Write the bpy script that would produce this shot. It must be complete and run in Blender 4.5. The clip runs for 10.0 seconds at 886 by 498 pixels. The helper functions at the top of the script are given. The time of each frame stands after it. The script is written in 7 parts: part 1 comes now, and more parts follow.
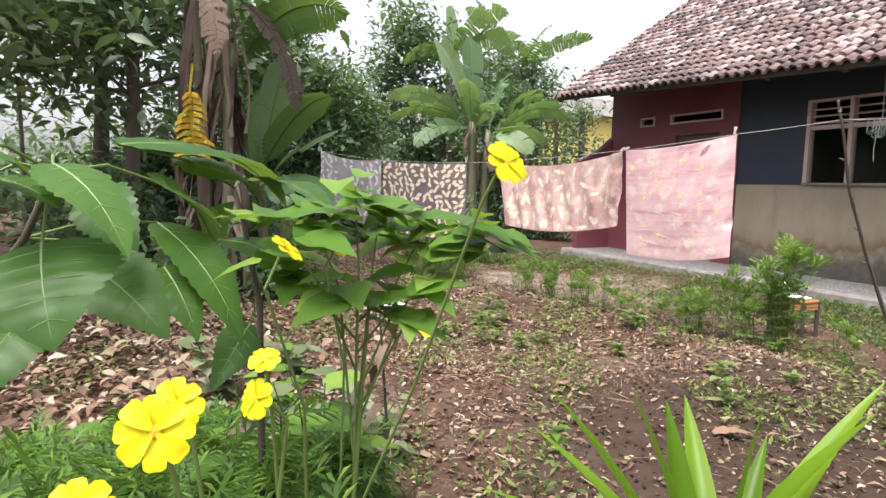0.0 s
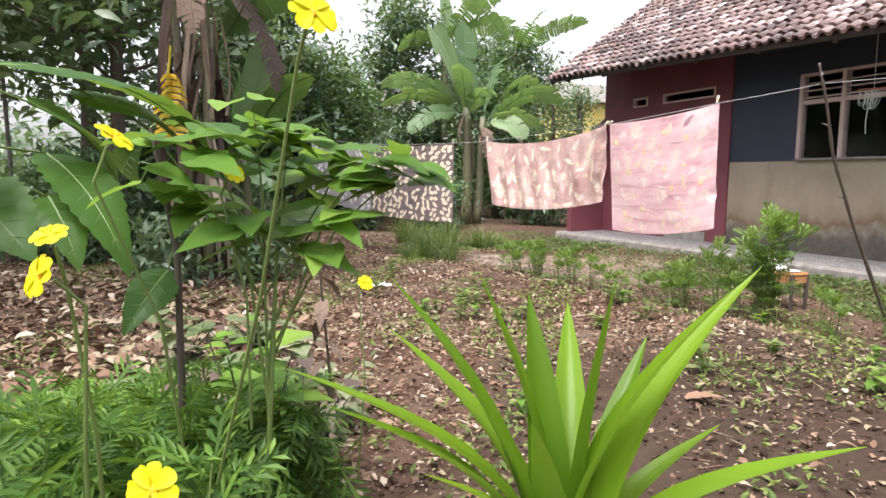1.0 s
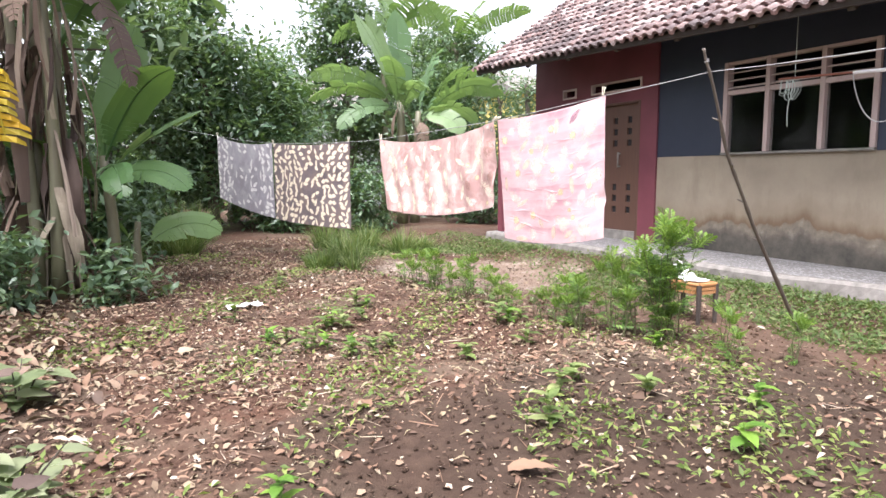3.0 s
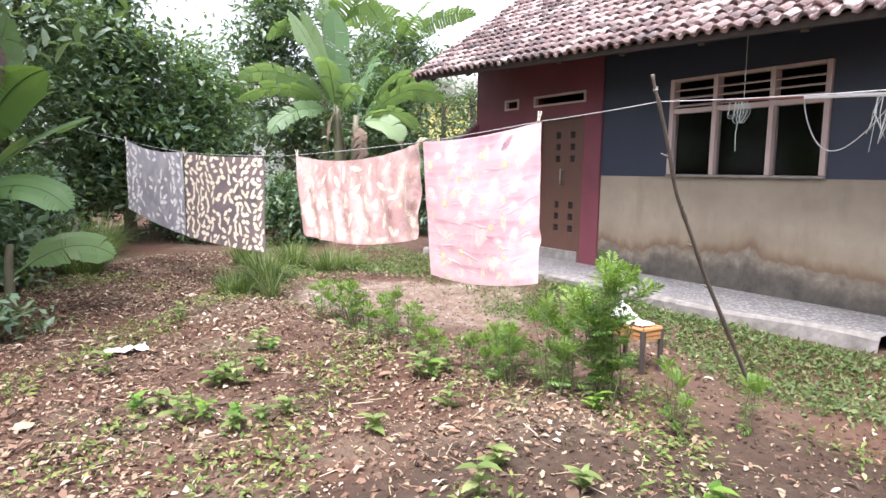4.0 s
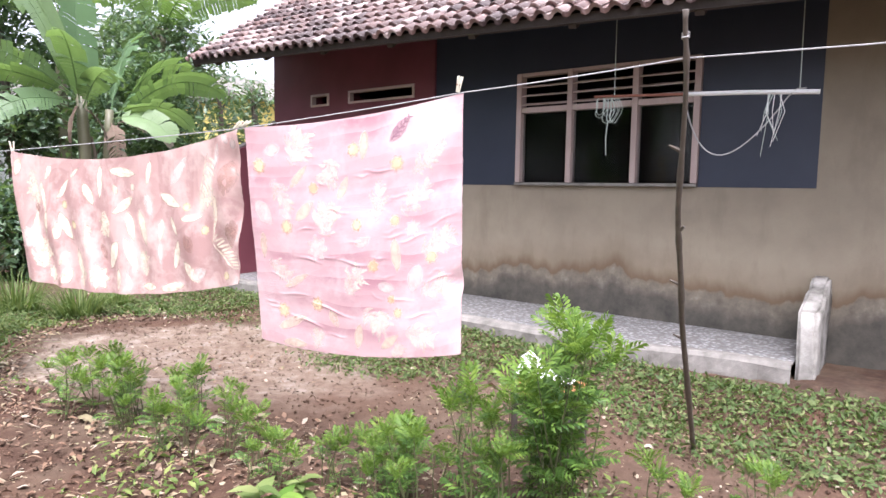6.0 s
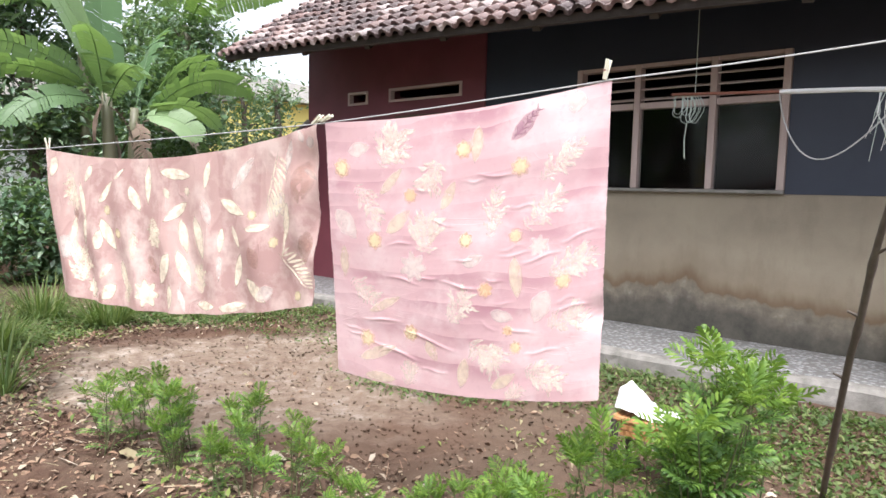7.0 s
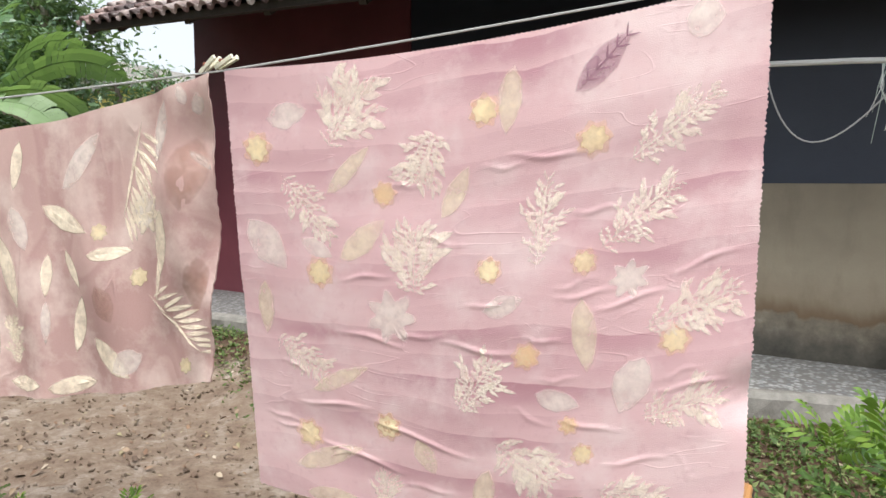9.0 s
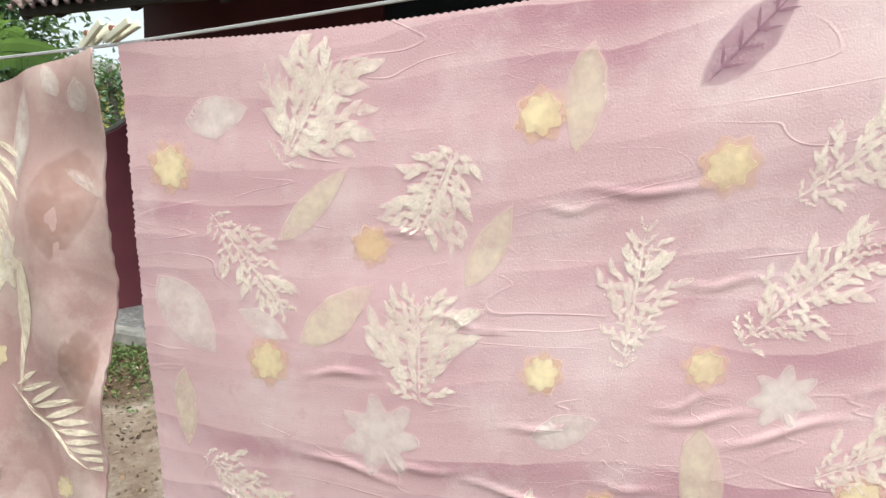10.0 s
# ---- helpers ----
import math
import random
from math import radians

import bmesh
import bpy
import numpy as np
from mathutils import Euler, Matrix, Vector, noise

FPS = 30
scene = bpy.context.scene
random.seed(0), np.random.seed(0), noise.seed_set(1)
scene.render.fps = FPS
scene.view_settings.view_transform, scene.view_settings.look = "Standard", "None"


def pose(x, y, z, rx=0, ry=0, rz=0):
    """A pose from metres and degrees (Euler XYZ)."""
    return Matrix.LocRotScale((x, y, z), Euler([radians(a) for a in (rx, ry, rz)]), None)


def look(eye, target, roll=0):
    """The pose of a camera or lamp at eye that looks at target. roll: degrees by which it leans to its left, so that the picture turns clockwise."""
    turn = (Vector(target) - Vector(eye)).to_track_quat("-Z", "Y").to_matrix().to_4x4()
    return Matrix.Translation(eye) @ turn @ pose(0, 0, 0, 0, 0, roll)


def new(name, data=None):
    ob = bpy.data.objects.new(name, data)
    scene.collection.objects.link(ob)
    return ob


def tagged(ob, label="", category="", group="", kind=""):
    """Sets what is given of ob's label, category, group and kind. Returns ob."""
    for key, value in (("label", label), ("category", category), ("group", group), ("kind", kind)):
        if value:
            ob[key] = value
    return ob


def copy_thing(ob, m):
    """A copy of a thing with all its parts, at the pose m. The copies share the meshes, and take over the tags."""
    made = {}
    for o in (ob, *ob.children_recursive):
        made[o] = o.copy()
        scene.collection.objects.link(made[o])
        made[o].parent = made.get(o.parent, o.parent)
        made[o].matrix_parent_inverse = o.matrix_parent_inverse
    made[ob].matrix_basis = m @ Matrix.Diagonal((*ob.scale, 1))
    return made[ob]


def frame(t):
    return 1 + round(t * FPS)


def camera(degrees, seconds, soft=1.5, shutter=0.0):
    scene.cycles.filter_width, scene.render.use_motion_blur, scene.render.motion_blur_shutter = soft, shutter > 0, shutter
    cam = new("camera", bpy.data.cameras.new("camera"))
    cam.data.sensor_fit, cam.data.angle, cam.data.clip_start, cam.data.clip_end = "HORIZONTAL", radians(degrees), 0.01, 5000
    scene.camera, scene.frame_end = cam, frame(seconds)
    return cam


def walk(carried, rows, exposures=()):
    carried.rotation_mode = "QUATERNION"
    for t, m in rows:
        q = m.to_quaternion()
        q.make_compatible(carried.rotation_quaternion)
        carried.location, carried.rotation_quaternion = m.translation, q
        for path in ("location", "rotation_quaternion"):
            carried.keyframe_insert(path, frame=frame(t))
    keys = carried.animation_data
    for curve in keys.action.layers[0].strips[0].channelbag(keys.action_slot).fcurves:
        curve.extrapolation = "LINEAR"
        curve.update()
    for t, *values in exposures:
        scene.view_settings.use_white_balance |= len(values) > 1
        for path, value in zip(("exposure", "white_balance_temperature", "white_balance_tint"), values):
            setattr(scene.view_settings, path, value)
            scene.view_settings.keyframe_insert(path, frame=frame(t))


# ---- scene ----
EXPOSURE = 1.3
cam = camera(69.8, 10.0)
PATH = [
    (0, (0.729, 3.538, 1.153), (1.594, 5.331, 0.962), 1.7),
    (0.5, (0.748, 3.512, 1.153), (1.603, 5.31, 0.964), 1.0),
    (1, (0.929, 3.5, 1.023), (1.78, 5.297, 0.809), 0.7),
    (1.5, (1.132, 3.584, 0.93), (1.885, 5.426, 0.728), 1.3),
    (2, (1.242, 3.565, 1.013), (1.904, 5.442, 0.816), 0.6),
    (2.5, (1.479, 3.632, 1.114), (2.282, 5.452, 0.899), 1.0),
    (3, (1.937, 3.733, 1.119), (2.864, 5.49, 0.884), -0.2),
    (3.2, (2.074, 3.808, 1.176), (3.118, 5.501, 0.966), 1.3),
    (4.3, (2.601, 4.476, 1.331), (3.67, 6.148, 1.085), 1.1),
    (4.5, (2.737, 4.719, 1.287), (3.81, 6.388, 1.036), 1.3),
    (5, (2.855, 5.076, 1.289), (3.883, 6.779, 1.075), 1.4),
    (5.5, (2.937, 5.382, 1.308), (4.342, 6.79, 1.109), 1.1),
    (5.7, (2.985, 5.504, 1.297), (4.563, 6.716, 1.102), 0.6),
    (6.8, (3.131, 6.15, 1.303), (4.696, 7.38, 1.114), 1.6),
    (7, (3.152, 6.248, 1.309), (4.709, 7.489, 1.122), 1.3),
    (7.5, (3.297, 6.469, 1.289), (4.851, 7.711, 1.088), 0.8),
    (8, (3.451, 6.636, 1.309), (5.034, 7.845, 1.124), 0.6),
    (8.5, (3.593, 6.811, 1.288), (5.256, 7.905, 1.095), 1.1),
    (9, (3.755, 6.978, 1.302), (5.485, 7.962, 1.104), 0.3),
    (9.5, (3.978, 7.126, 1.349), (5.74, 8.053, 1.162), 0.9),
    (10, (4.128, 7.27, 1.356), (5.909, 8.16, 1.166), 1.0),
]
walk(cam, [(t, look(eye, target, roll)) for t, eye, target, roll in PATH], [(t, EXPOSURE + e, k, w) for t, e, k, w in ((0, -0.08, 6450, 18), (1.5, 0.14, 6450, 18), (2.4, 0.36, 6250, 20), (3, 0.4, 6200, 20), (5.5, 0.38, 6000, 24), (7.2, 0.04, 6200, 13), (8.5, -0.26, 6300, 11), (9, -0.36, 6300, 9), (9.5, -0.38, 6250, 6), (10, -0.38, 6200, 4))])

# ---- world and sun: bright, hazy, overcast daylight ----
world = bpy.data.worlds.new("world")
scene.world = world
world.use_nodes = True
wn = world.node_tree
sky = wn.nodes.new("ShaderNodeTexSky")
sky.sky_type = "NISHITA"
sky.sun_disc = False
sky.sun_elevation, sky.sun_rotation = radians(66), radians(236)
sky.dust_density, sky.air_density = 4.0, 1.0
grey = wn.nodes.new("ShaderNodeHueSaturation")
grey.inputs["Saturation"].default_value = 0.25
wn.links.new(sky.outputs[0], grey.inputs["Color"])
wn.links.new(grey.outputs[0], wn.nodes["Background"].inputs["Color"])
wn.nodes["Background"].inputs["Strength"].default_value = 0.15
sun = new("sun", bpy.data.lights.new("sun", "SUN"))
sun.data.energy, sun.data.angle, sun.data.color = 2.3, radians(40), (1.0, 0.97, 0.92)
sun.matrix_world = look((-3.0, -2.0, 8.0), (0, 0, 0))


# ---- materials ----
class Mat:
    """A node material under construction."""

    def __init__(self, name, rough=0.8, metallic=0.0, spec=0.5):
        self.m = bpy.data.materials.new(name)
        self.m.use_nodes = True
        self.t = self.m.node_tree
        self.b = self.t.nodes["Principled BSDF"]
        self.b.inputs["Roughness"].default_value = rough
        self.b.inputs["Metallic"].default_value = metallic
        self.b.inputs["Specular IOR Level"].default_value = spec
        self.co = self.t.nodes.new("ShaderNodeTexCoord").outputs["Object"]

    def put(self, socket, value):
        if isinstance(value, bpy.types.NodeSocket):
            self.t.links.new(value, socket)
        else:
            socket.default_value = value

    def noise(self, scale, detail=4.0, rough=0.55, stretch=None, distort=0.0):
        n = self.t.nodes.new("ShaderNodeTexNoise")
        n.inputs["Scale"].default_value, n.inputs["Detail"].default_value = scale, detail
        n.inputs["Roughness"].default_value, n.inputs["Distortion"].default_value = rough, distort
        co = self.co
        if stretch:
            mp = self.t.nodes.new("ShaderNodeMapping")
            mp.inputs["Scale"].default_value = stretch
            self.t.links.new(co, mp.inputs["Vector"])
            co = mp.outputs[0]
        self.t.links.new(co, n.inputs["Vector"])
        return n.outputs["Fac"]

    def voronoi(self, scale, feature="F1", out="Distance"):
        n = self.t.nodes.new("ShaderNodeTexVoronoi")
        n.feature = feature
        n.inputs["Scale"].default_value = scale
        self.t.links.new(self.co, n.inputs["Vector"])
        return n.outputs[out]

    def ramp(self, fac, *stops):
        n = self.t.nodes.new("ShaderNodeValToRGB")
        e = n.color_ramp.elements
        while len(e) < len(stops):
            e.new(0.5)
        for k, (p, c) in zip(e, stops):
            k.position = p
            k.color = (c, c, c, 1) if isinstance(c, (int, float)) else (*c, 1)
        self.put(n.inputs["Fac"], fac)
        return n.outputs["Color"]

    def mix(self, fac, a, b, mode="MIX"):
        n = self.t.nodes.new("ShaderNodeMix")
        n.data_type, n.blend_type = "RGBA", mode
        self.put(n.inputs[0], fac)
        for s, v in ((n.inputs[6], a), (n.inputs[7], b)):
            self.put(s, (*v, 1) if isinstance(v, tuple) and len(v) == 3 else v)
        return n.outputs[2]

    def math(self, op, a, b=0.0, c=0.0):
        n = self.t.nodes.new("ShaderNodeMath")
        n.operation = op
        for s, v in zip(n.inputs, (a, b, c)):
            self.put(s, v)
        return n.outputs[0]

    def axis(self, i):
        n = self.t.nodes.new("ShaderNodeSeparateXYZ")
        self.t.links.new(self.co, n.inputs[0])
        return n.outputs[i]

    def island(self):
        return self.t.nodes.new("ShaderNodeNewGeometry").outputs["Random Per Island"]

    def each(self):
        return self.t.nodes.new("ShaderNodeObjectInfo").outputs["Random"]

    def color(self, c):
        self.put(self.b.inputs["Base Color"], (*c, 1) if isinstance(c, tuple) else c)
        return self

    def bump(self, height, strength=0.4, distance=0.01):
        n = self.t.nodes.new("ShaderNodeBump")
        n.inputs["Strength"].default_value, n.inputs["Distance"].default_value = strength, distance
        self.put(n.inputs["Height"], height)
        self.t.links.new(n.outputs[0], self.b.inputs["Normal"])
        return self

    def rough(self, v):
        self.put(self.b.inputs["Roughness"], v)
        return self

    def thin(self, amount, colour):
        """Light passes through a leaf or a cloth."""
        tr = self.t.nodes.new("ShaderNodeBsdfTranslucent")
        self.put(tr.inputs["Color"], colour if isinstance(colour, bpy.types.NodeSocket) else (*colour, 1))
        mx = self.t.nodes.new("ShaderNodeMixShader")
        mx.inputs[0].default_value = amount
        self.t.links.new(self.b.outputs[0], mx.inputs[1])
        self.t.links.new(tr.outputs[0], mx.inputs[2])
        self.t.links.new(mx.outputs[0], self.t.nodes["Material Output"].inputs["Surface"])
        return self


def leafy(name, dark, mid, light, rough=0.45, thin=0.3, random_from="island", spec=0.3):
    m = Mat(name, rough, spec=spec)
    r = m.island() if random_from == "island" else m.each()
    c = m.ramp(r, (0.0, dark), (0.55, mid), (1.0, light))
    c = m.mix(m.math("MULTIPLY", m.noise(9, 3), 0.5), c, m.mix(0.5, c, (0.03, 0.05, 0.02)))
    c2 = m.mix(0.5, c, (0.25, 0.4, 0.04))
    m.color(c).thin(thin, c2)
    return m.m


def rough_paint(name, base, stain, scale=3.0, rough=0.75, bump=0.15):
    m = Mat(name, rough)
    n = m.noise(scale, 6, 0.6)
    g = m.noise(90, 3)
    c = m.mix(m.ramp(n, (0.35, 0.0), (0.75, 1.0)), base, stain)
    c = m.mix(m.math("MULTIPLY", g, 0.35), c, m.mix(0.6, c, (0.05, 0.045, 0.04)))
    m.color(c).bump(m.math("ADD", m.math("MULTIPLY", n, 0.6), g), bump, 0.006)
    return m.m


def soil():
    m = Mat("soil", 0.95, spec=0.2)
    n, f, g = m.noise(1.1, 5), m.noise(14, 6, 0.65), m.noise(120, 3)
    c = m.ramp(f, (0.25, (0.03, 0.018, 0.012)), (0.5, (0.062, 0.039, 0.027)), (0.75, (0.115, 0.077, 0.053)))
    c = m.mix(m.ramp(n, (0.35, 0.0), (0.65, 0.8)), c, m.mix(0.5, c, (0.125, 0.06, 0.036)))
    c = m.mix(m.ramp(m.noise(0.7, 5, 0.65), (0.5, 0.0), (0.62, 0.55)), c, m.mix(f, (0.075, 0.06, 0.04), (0.19, 0.155, 0.11)))
    # trodden pale earth before the door
    dx = m.math("DIVIDE", m.math("SUBTRACT", m.axis(0), 5.85), 1.4)
    dy = m.math("DIVIDE", m.math("SUBTRACT", m.axis(1), 10.1), 1.55)
    d = m.math("ADD", m.math("MULTIPLY", dx, dx), m.math("MULTIPLY", dy, dy))
    d = m.math("ADD", d, m.math("MULTIPLY", m.math("SUBTRACT", m.noise(2.2, 4), 0.5), 1.6))
    pale = m.ramp(m.noise(7, 6, 0.7), (0.34, (0.185, 0.135, 0.1)), (0.52, (0.325, 0.265, 0.205)), (0.66, (0.50, 0.455, 0.395)))
    pale = m.mix(m.ramp(m.noise(45, 4, 0.7), (0.5, 0.0), (0.68, 0.6)), pale, (0.13, 0.1, 0.075))
    c = m.mix(m.ramp(d, (0.55, 0.9), (1.15, 0.0)), c, pale)
    # bare reddish earth round it and along the wall
    dx = m.math("DIVIDE", m.math("SUBTRACT", m.axis(0), 6.0), 1.5)
    dy = m.math("DIVIDE", m.math("SUBTRACT", m.axis(1), 8.6), 3.3)
    d = m.math("ADD", m.math("MULTIPLY", dx, dx), m.math("MULTIPLY", dy, dy))
    c = m.mix(m.ramp(d, (0.5, 0.6), (1.0, 0.0)), c, m.mix(f, (0.075, 0.046, 0.031), (0.16, 0.11, 0.077)))
    # shade on the bed's near side, painted into the soil as darker earth
    dx = m.math("DIVIDE", m.math("SUBTRACT", m.axis(0), 4.0), 2.3)
    dy = m.math("DIVIDE", m.math("SUBTRACT", m.axis(1), 5.0), 1.8)
    d = m.math("ADD", m.math("MULTIPLY", dx, dx), m.math("MULTIPLY", dy, dy))
    d = m.math("ADD", d, m.math("MULTIPLY", m.math("SUBTRACT", m.noise(1.8, 5, 0.6), 0.5), 1.8))
    c = m.mix(m.ramp(d, (0.2, 0.85), (0.8, 0.6), (1.5, 0.0)), c, m.mix(f, (0.022, 0.0145, 0.01), (0.064, 0.044, 0.03)))
    m.color(c).bump(m.math("ADD", f, m.math("MULTIPLY", g, 0.5)), 0.7, 0.02)
    return m.m


def wall_plaster():
    m = Mat("bare_plaster", 0.85)
    n, f = m.noise(1.6, 6, 0.6), m.noise(60, 4)
    c = m.mix(m.ramp(n, (0.3, 0.0), (0.7, 1.0)), (0.31, 0.265, 0.195), (0.225, 0.19, 0.14))
    c = m.mix(m.ramp(m.noise(5, 5, 0.65, (1, 1, 0.35)), (0.52, 0.0), (0.72, 0.4)), c, (0.17, 0.14, 0.1))
    # rising damp: a ragged brown tide line, pale bloom and dark mould below it
    z = m.math("ADD", m.axis(2), m.math("MULTIPLY", m.math("SUBTRACT", m.noise(1.5, 5, 0.6, (1, 1, 0.4)), 0.5), 0.62))
    line = m.ramp(z, (0.47, 0.0), (0.505, 1.0), (0.54, 0.85), (0.62, 0.3), (0.82, 0.0))
    c = m.mix(m.math("MULTIPLY", line, 0.85), c, (0.115, 0.07, 0.034))
    bloom = m.ramp(m.noise(6, 6, 0.7), (0.35, (0.075, 0.066, 0.05)), (0.55, (0.15, 0.13, 0.1)), (0.7, (0.25, 0.23, 0.19)))
    c = m.mix(m.ramp(z, (0.40, 0.9), (0.48, 0.75), (0.515, 0.0)), c, bloom)
    low = m.ramp(z, (0.22, 0.95), (0.33, 0.85), (0.42, 0.0))
    c = m.mix(low, c, m.ramp(m.noise(4, 6, 0.7), (0.35, (0.03, 0.029, 0.024)), (0.65, (0.085, 0.078, 0.062))))
    m.color(c).bump(m.math("ADD", n, m.math("MULTIPLY", f, 0.4)), 0.3, 0.01)
    return m.m


def pebble_floor():
    m = Mat("pebble_floor", 0.55)
    v = m.voronoi(30)
    c = m.mix(m.ramp(v, (0.35, 0.0), (0.6, 1.0)), m.ramp(m.voronoi(30, out="Color"), (0.2, (0.12, 0.13, 0.14)), (0.8, (0.34, 0.34, 0.335))), (0.1, 0.095, 0.09))
    c = m.mix(m.math("MULTIPLY", m.noise(2.5, 4), 0.3), c, (0.26, 0.25, 0.23))
    m.color(c).bump(m.math("MULTIPLY", v, -1.0), 0.6, 0.006)
    return m.m


def roof_tile_clay():
    m = Mat("roof_clay", 0.62)
    r = m.each()
    c = m.ramp(r, (0.0, (0.035, 0.022, 0.023)), (0.3, (0.10, 0.055, 0.05)), (0.55, (0.21, 0.125, 0.108)), (0.75, (0.36, 0.27, 0.245)), (1.0, (0.54, 0.47, 0.45)))
    c = m.mix(m.ramp(m.noise(14, 5, 0.65), (0.45, 0.0), (0.7, 0.75)), c, (0.11, 0.09, 0.085))
    c = m.mix(m.ramp(m.noise(35, 3), (0.54, 0.0), (0.72, 0.5)), c, (0.52, 0.47, 0.44))
    m.color(c).bump(m.noise(60, 4), 0.3, 0.004)
    return m.m


def dyed_cloth(name, a, b, c3, stretch, crease):
    """Plant-dyed cloth: blotchy bands of dye, woven grain."""
    m = Mat(name, 0.85, spec=0.2)
    n = m.noise(1.0, 1, 0.4, stretch, 0.35)
    w = m.noise(7.0, 5, 0.65)
    c = m.mix(m.ramp(n, (0.40, 0.0), (0.43, 0.45), (0.50, 0.35), (0.52, 0.85), (0.58, 0.6), (0.64, 1.0)), a, b)
    c = m.mix(m.math("MULTIPLY", m.ramp(m.noise(2.2, 4, 0.6, None, 0.6), (0.4, 0.0), (0.7, 1.0)), 0.45), c, m.mix(0.6, c, b))
    c = m.mix(m.ramp(w, (0.46, 0.0), (0.66, 0.8)), c, c3)
    g = m.noise(420, 2)
    ridge = m.ramp(m.noise(1.0, 2, 0.4, tuple(1.0 * v for v in crease), 0.5), (0.48, 0.0), (0.5, 1.0), (0.52, 0.0))
    ridge = m.math("MULTIPLY", ridge, m.ramp(m.noise(5.0, 3), (0.52, 0.0), (0.6, 1.0)))
    c = m.mix(m.math("MULTIPLY", g, 0.16), c, (0.9, 0.8, 0.78))
    m.color(c).bump(m.math("ADD", m.math("MULTIPLY", g, 0.08), m.math("ADD", m.math("MULTIPLY", m.noise(1.0, 3, 0.5, crease), 0.45), m.math("MULTIPLY", ridge, 0.3))), 0.45, 0.012)
    m.thin(0.22, c)
    return m.m


def banded_cloth(name, light, dark, pale):
    """Cloth dyed on the roll: narrow level bands with one sharp edge each, blotches, woven grain. The sheet's own metres are its coordinates."""
    m = Mat(name, 0.85, spec=0.2)
    m.co = m.t.nodes["Texture Coordinate"].outputs["UV"]
    warp = m.math("ADD", m.math("MULTIPLY", m.noise(1.7, 2, 0.5), 0.16), m.math("MULTIPLY", m.noise(9, 3), 0.018))
    s = m.math("MULTIPLY", m.math("ADD", m.axis(1), warp), 21.0)
    w = m.t.nodes.new("ShaderNodeTexWhiteNoise")
    w.noise_dimensions = "1D"
    m.put(w.inputs["W"], m.math("FLOOR", s))
    edge = m.ramp(m.math("FRACT", s), (0.0, 0.15), (0.03, 1.0), (0.55, 0.75), (1.0, 0.2))
    tone = m.math("MULTIPLY", edge, m.ramp(w.outputs["Value"], (0.0, 0.15), (1.0, 1.0)))
    patch = m.ramp(m.noise(1.0, 3, 0.55, (2.6, 5.0, 1.0), 0.4), (0.36, 0.1), (0.6, 1.0))
    c = m.mix(m.math("MULTIPLY", tone, patch), light, dark)
    c = m.mix(m.ramp(m.noise(1.9, 4, 0.6, None, 0.6), (0.48, 0.0), (0.66, 0.65)), c, pale)
    c = m.mix(m.ramp(m.noise(7.0, 5, 0.65), (0.5, 0.0), (0.68, 0.55)), c, pale)
    c = m.mix(m.ramp(m.noise(40, 5, 0.7), (0.55, 0.0), (0.75, 0.35)), c, dark)
    g = m.noise(420, 2)
    c = m.mix(m.math("MULTIPLY", g, 0.14), c, (0.9, 0.8, 0.78))
    ridge = m.ramp(m.noise(1.0, 2, 0.4, (3.2, 15, 1), 0.6), (0.488, 0.0), (0.5, 1.0), (0.506, 0.0))
    ridge = m.math("MULTIPLY", ridge, m.ramp(m.noise(4.0, 3), (0.48, 0.0), (0.58, 1.0)))
    fold = m.ramp(m.noise(1.0, 2, 0.45, (9, 26, 1), 1.2), (0.49, 0.0), (0.5, 1.0), (0.51, 0.0))
    fold = m.math("MULTIPLY", fold, m.ramp(m.noise(3.0, 2), (0.55, 0.0), (0.65, 0.6)))
    lines = m.math("ADD", ridge, fold)
    m.color(c).bump(m.math("ADD", m.math("MULTIPLY", g, 0.08), m.math("ADD", m.math("MULTIPLY", m.noise(1.0, 3, 0.5, (3.2, 18, 1)), 0.22), m.math("MULTIPLY", lines, 0.09))), 0.5, 0.012)
    m.thin(0.22, c)
    return m.m


def print_dye(name, a, b, strength=1.0, floor=0.3, soft=0.65):
    """A leaf print: its dye fades towards its edge and in blotches."""
    m = Mat(name, 0.85, spec=0.2)
    m.color(m.mix(m.noise(30, 3), a, b))
    at = m.t.nodes.new("ShaderNodeAttribute")
    at.attribute_name = "fade"
    fac = m.math("MULTIPLY", m.ramp(at.outputs["Fac"], (0.0, 0.0), (soft, 1.0)), m.ramp(m.noise(22, 5, 0.7), (0.3, floor * strength), (0.62, strength)))
    clear = m.t.nodes.new("ShaderNodeBsdfTransparent")
    mx = m.t.nodes.new("ShaderNodeMixShader")
    m.t.links.new(fac, mx.inputs[0])
    m.t.links.new(clear.outputs[0], mx.inputs[1])
    m.t.links.new(m.b.outputs[0], mx.inputs[2])
    m.t.links.new(mx.outputs[0], m.t.nodes["Material Output"].inputs["Surface"])
    return m.m


def wooden(name, a, b, rough=0.7, stretch=(12, 12, 1.5)):
    m = Mat(name, rough)
    n = m.noise(3, 5, 0.6, stretch)
    m.color(m.mix(n, a, b)).bump(n, 0.3, 0.004)
    return m.m


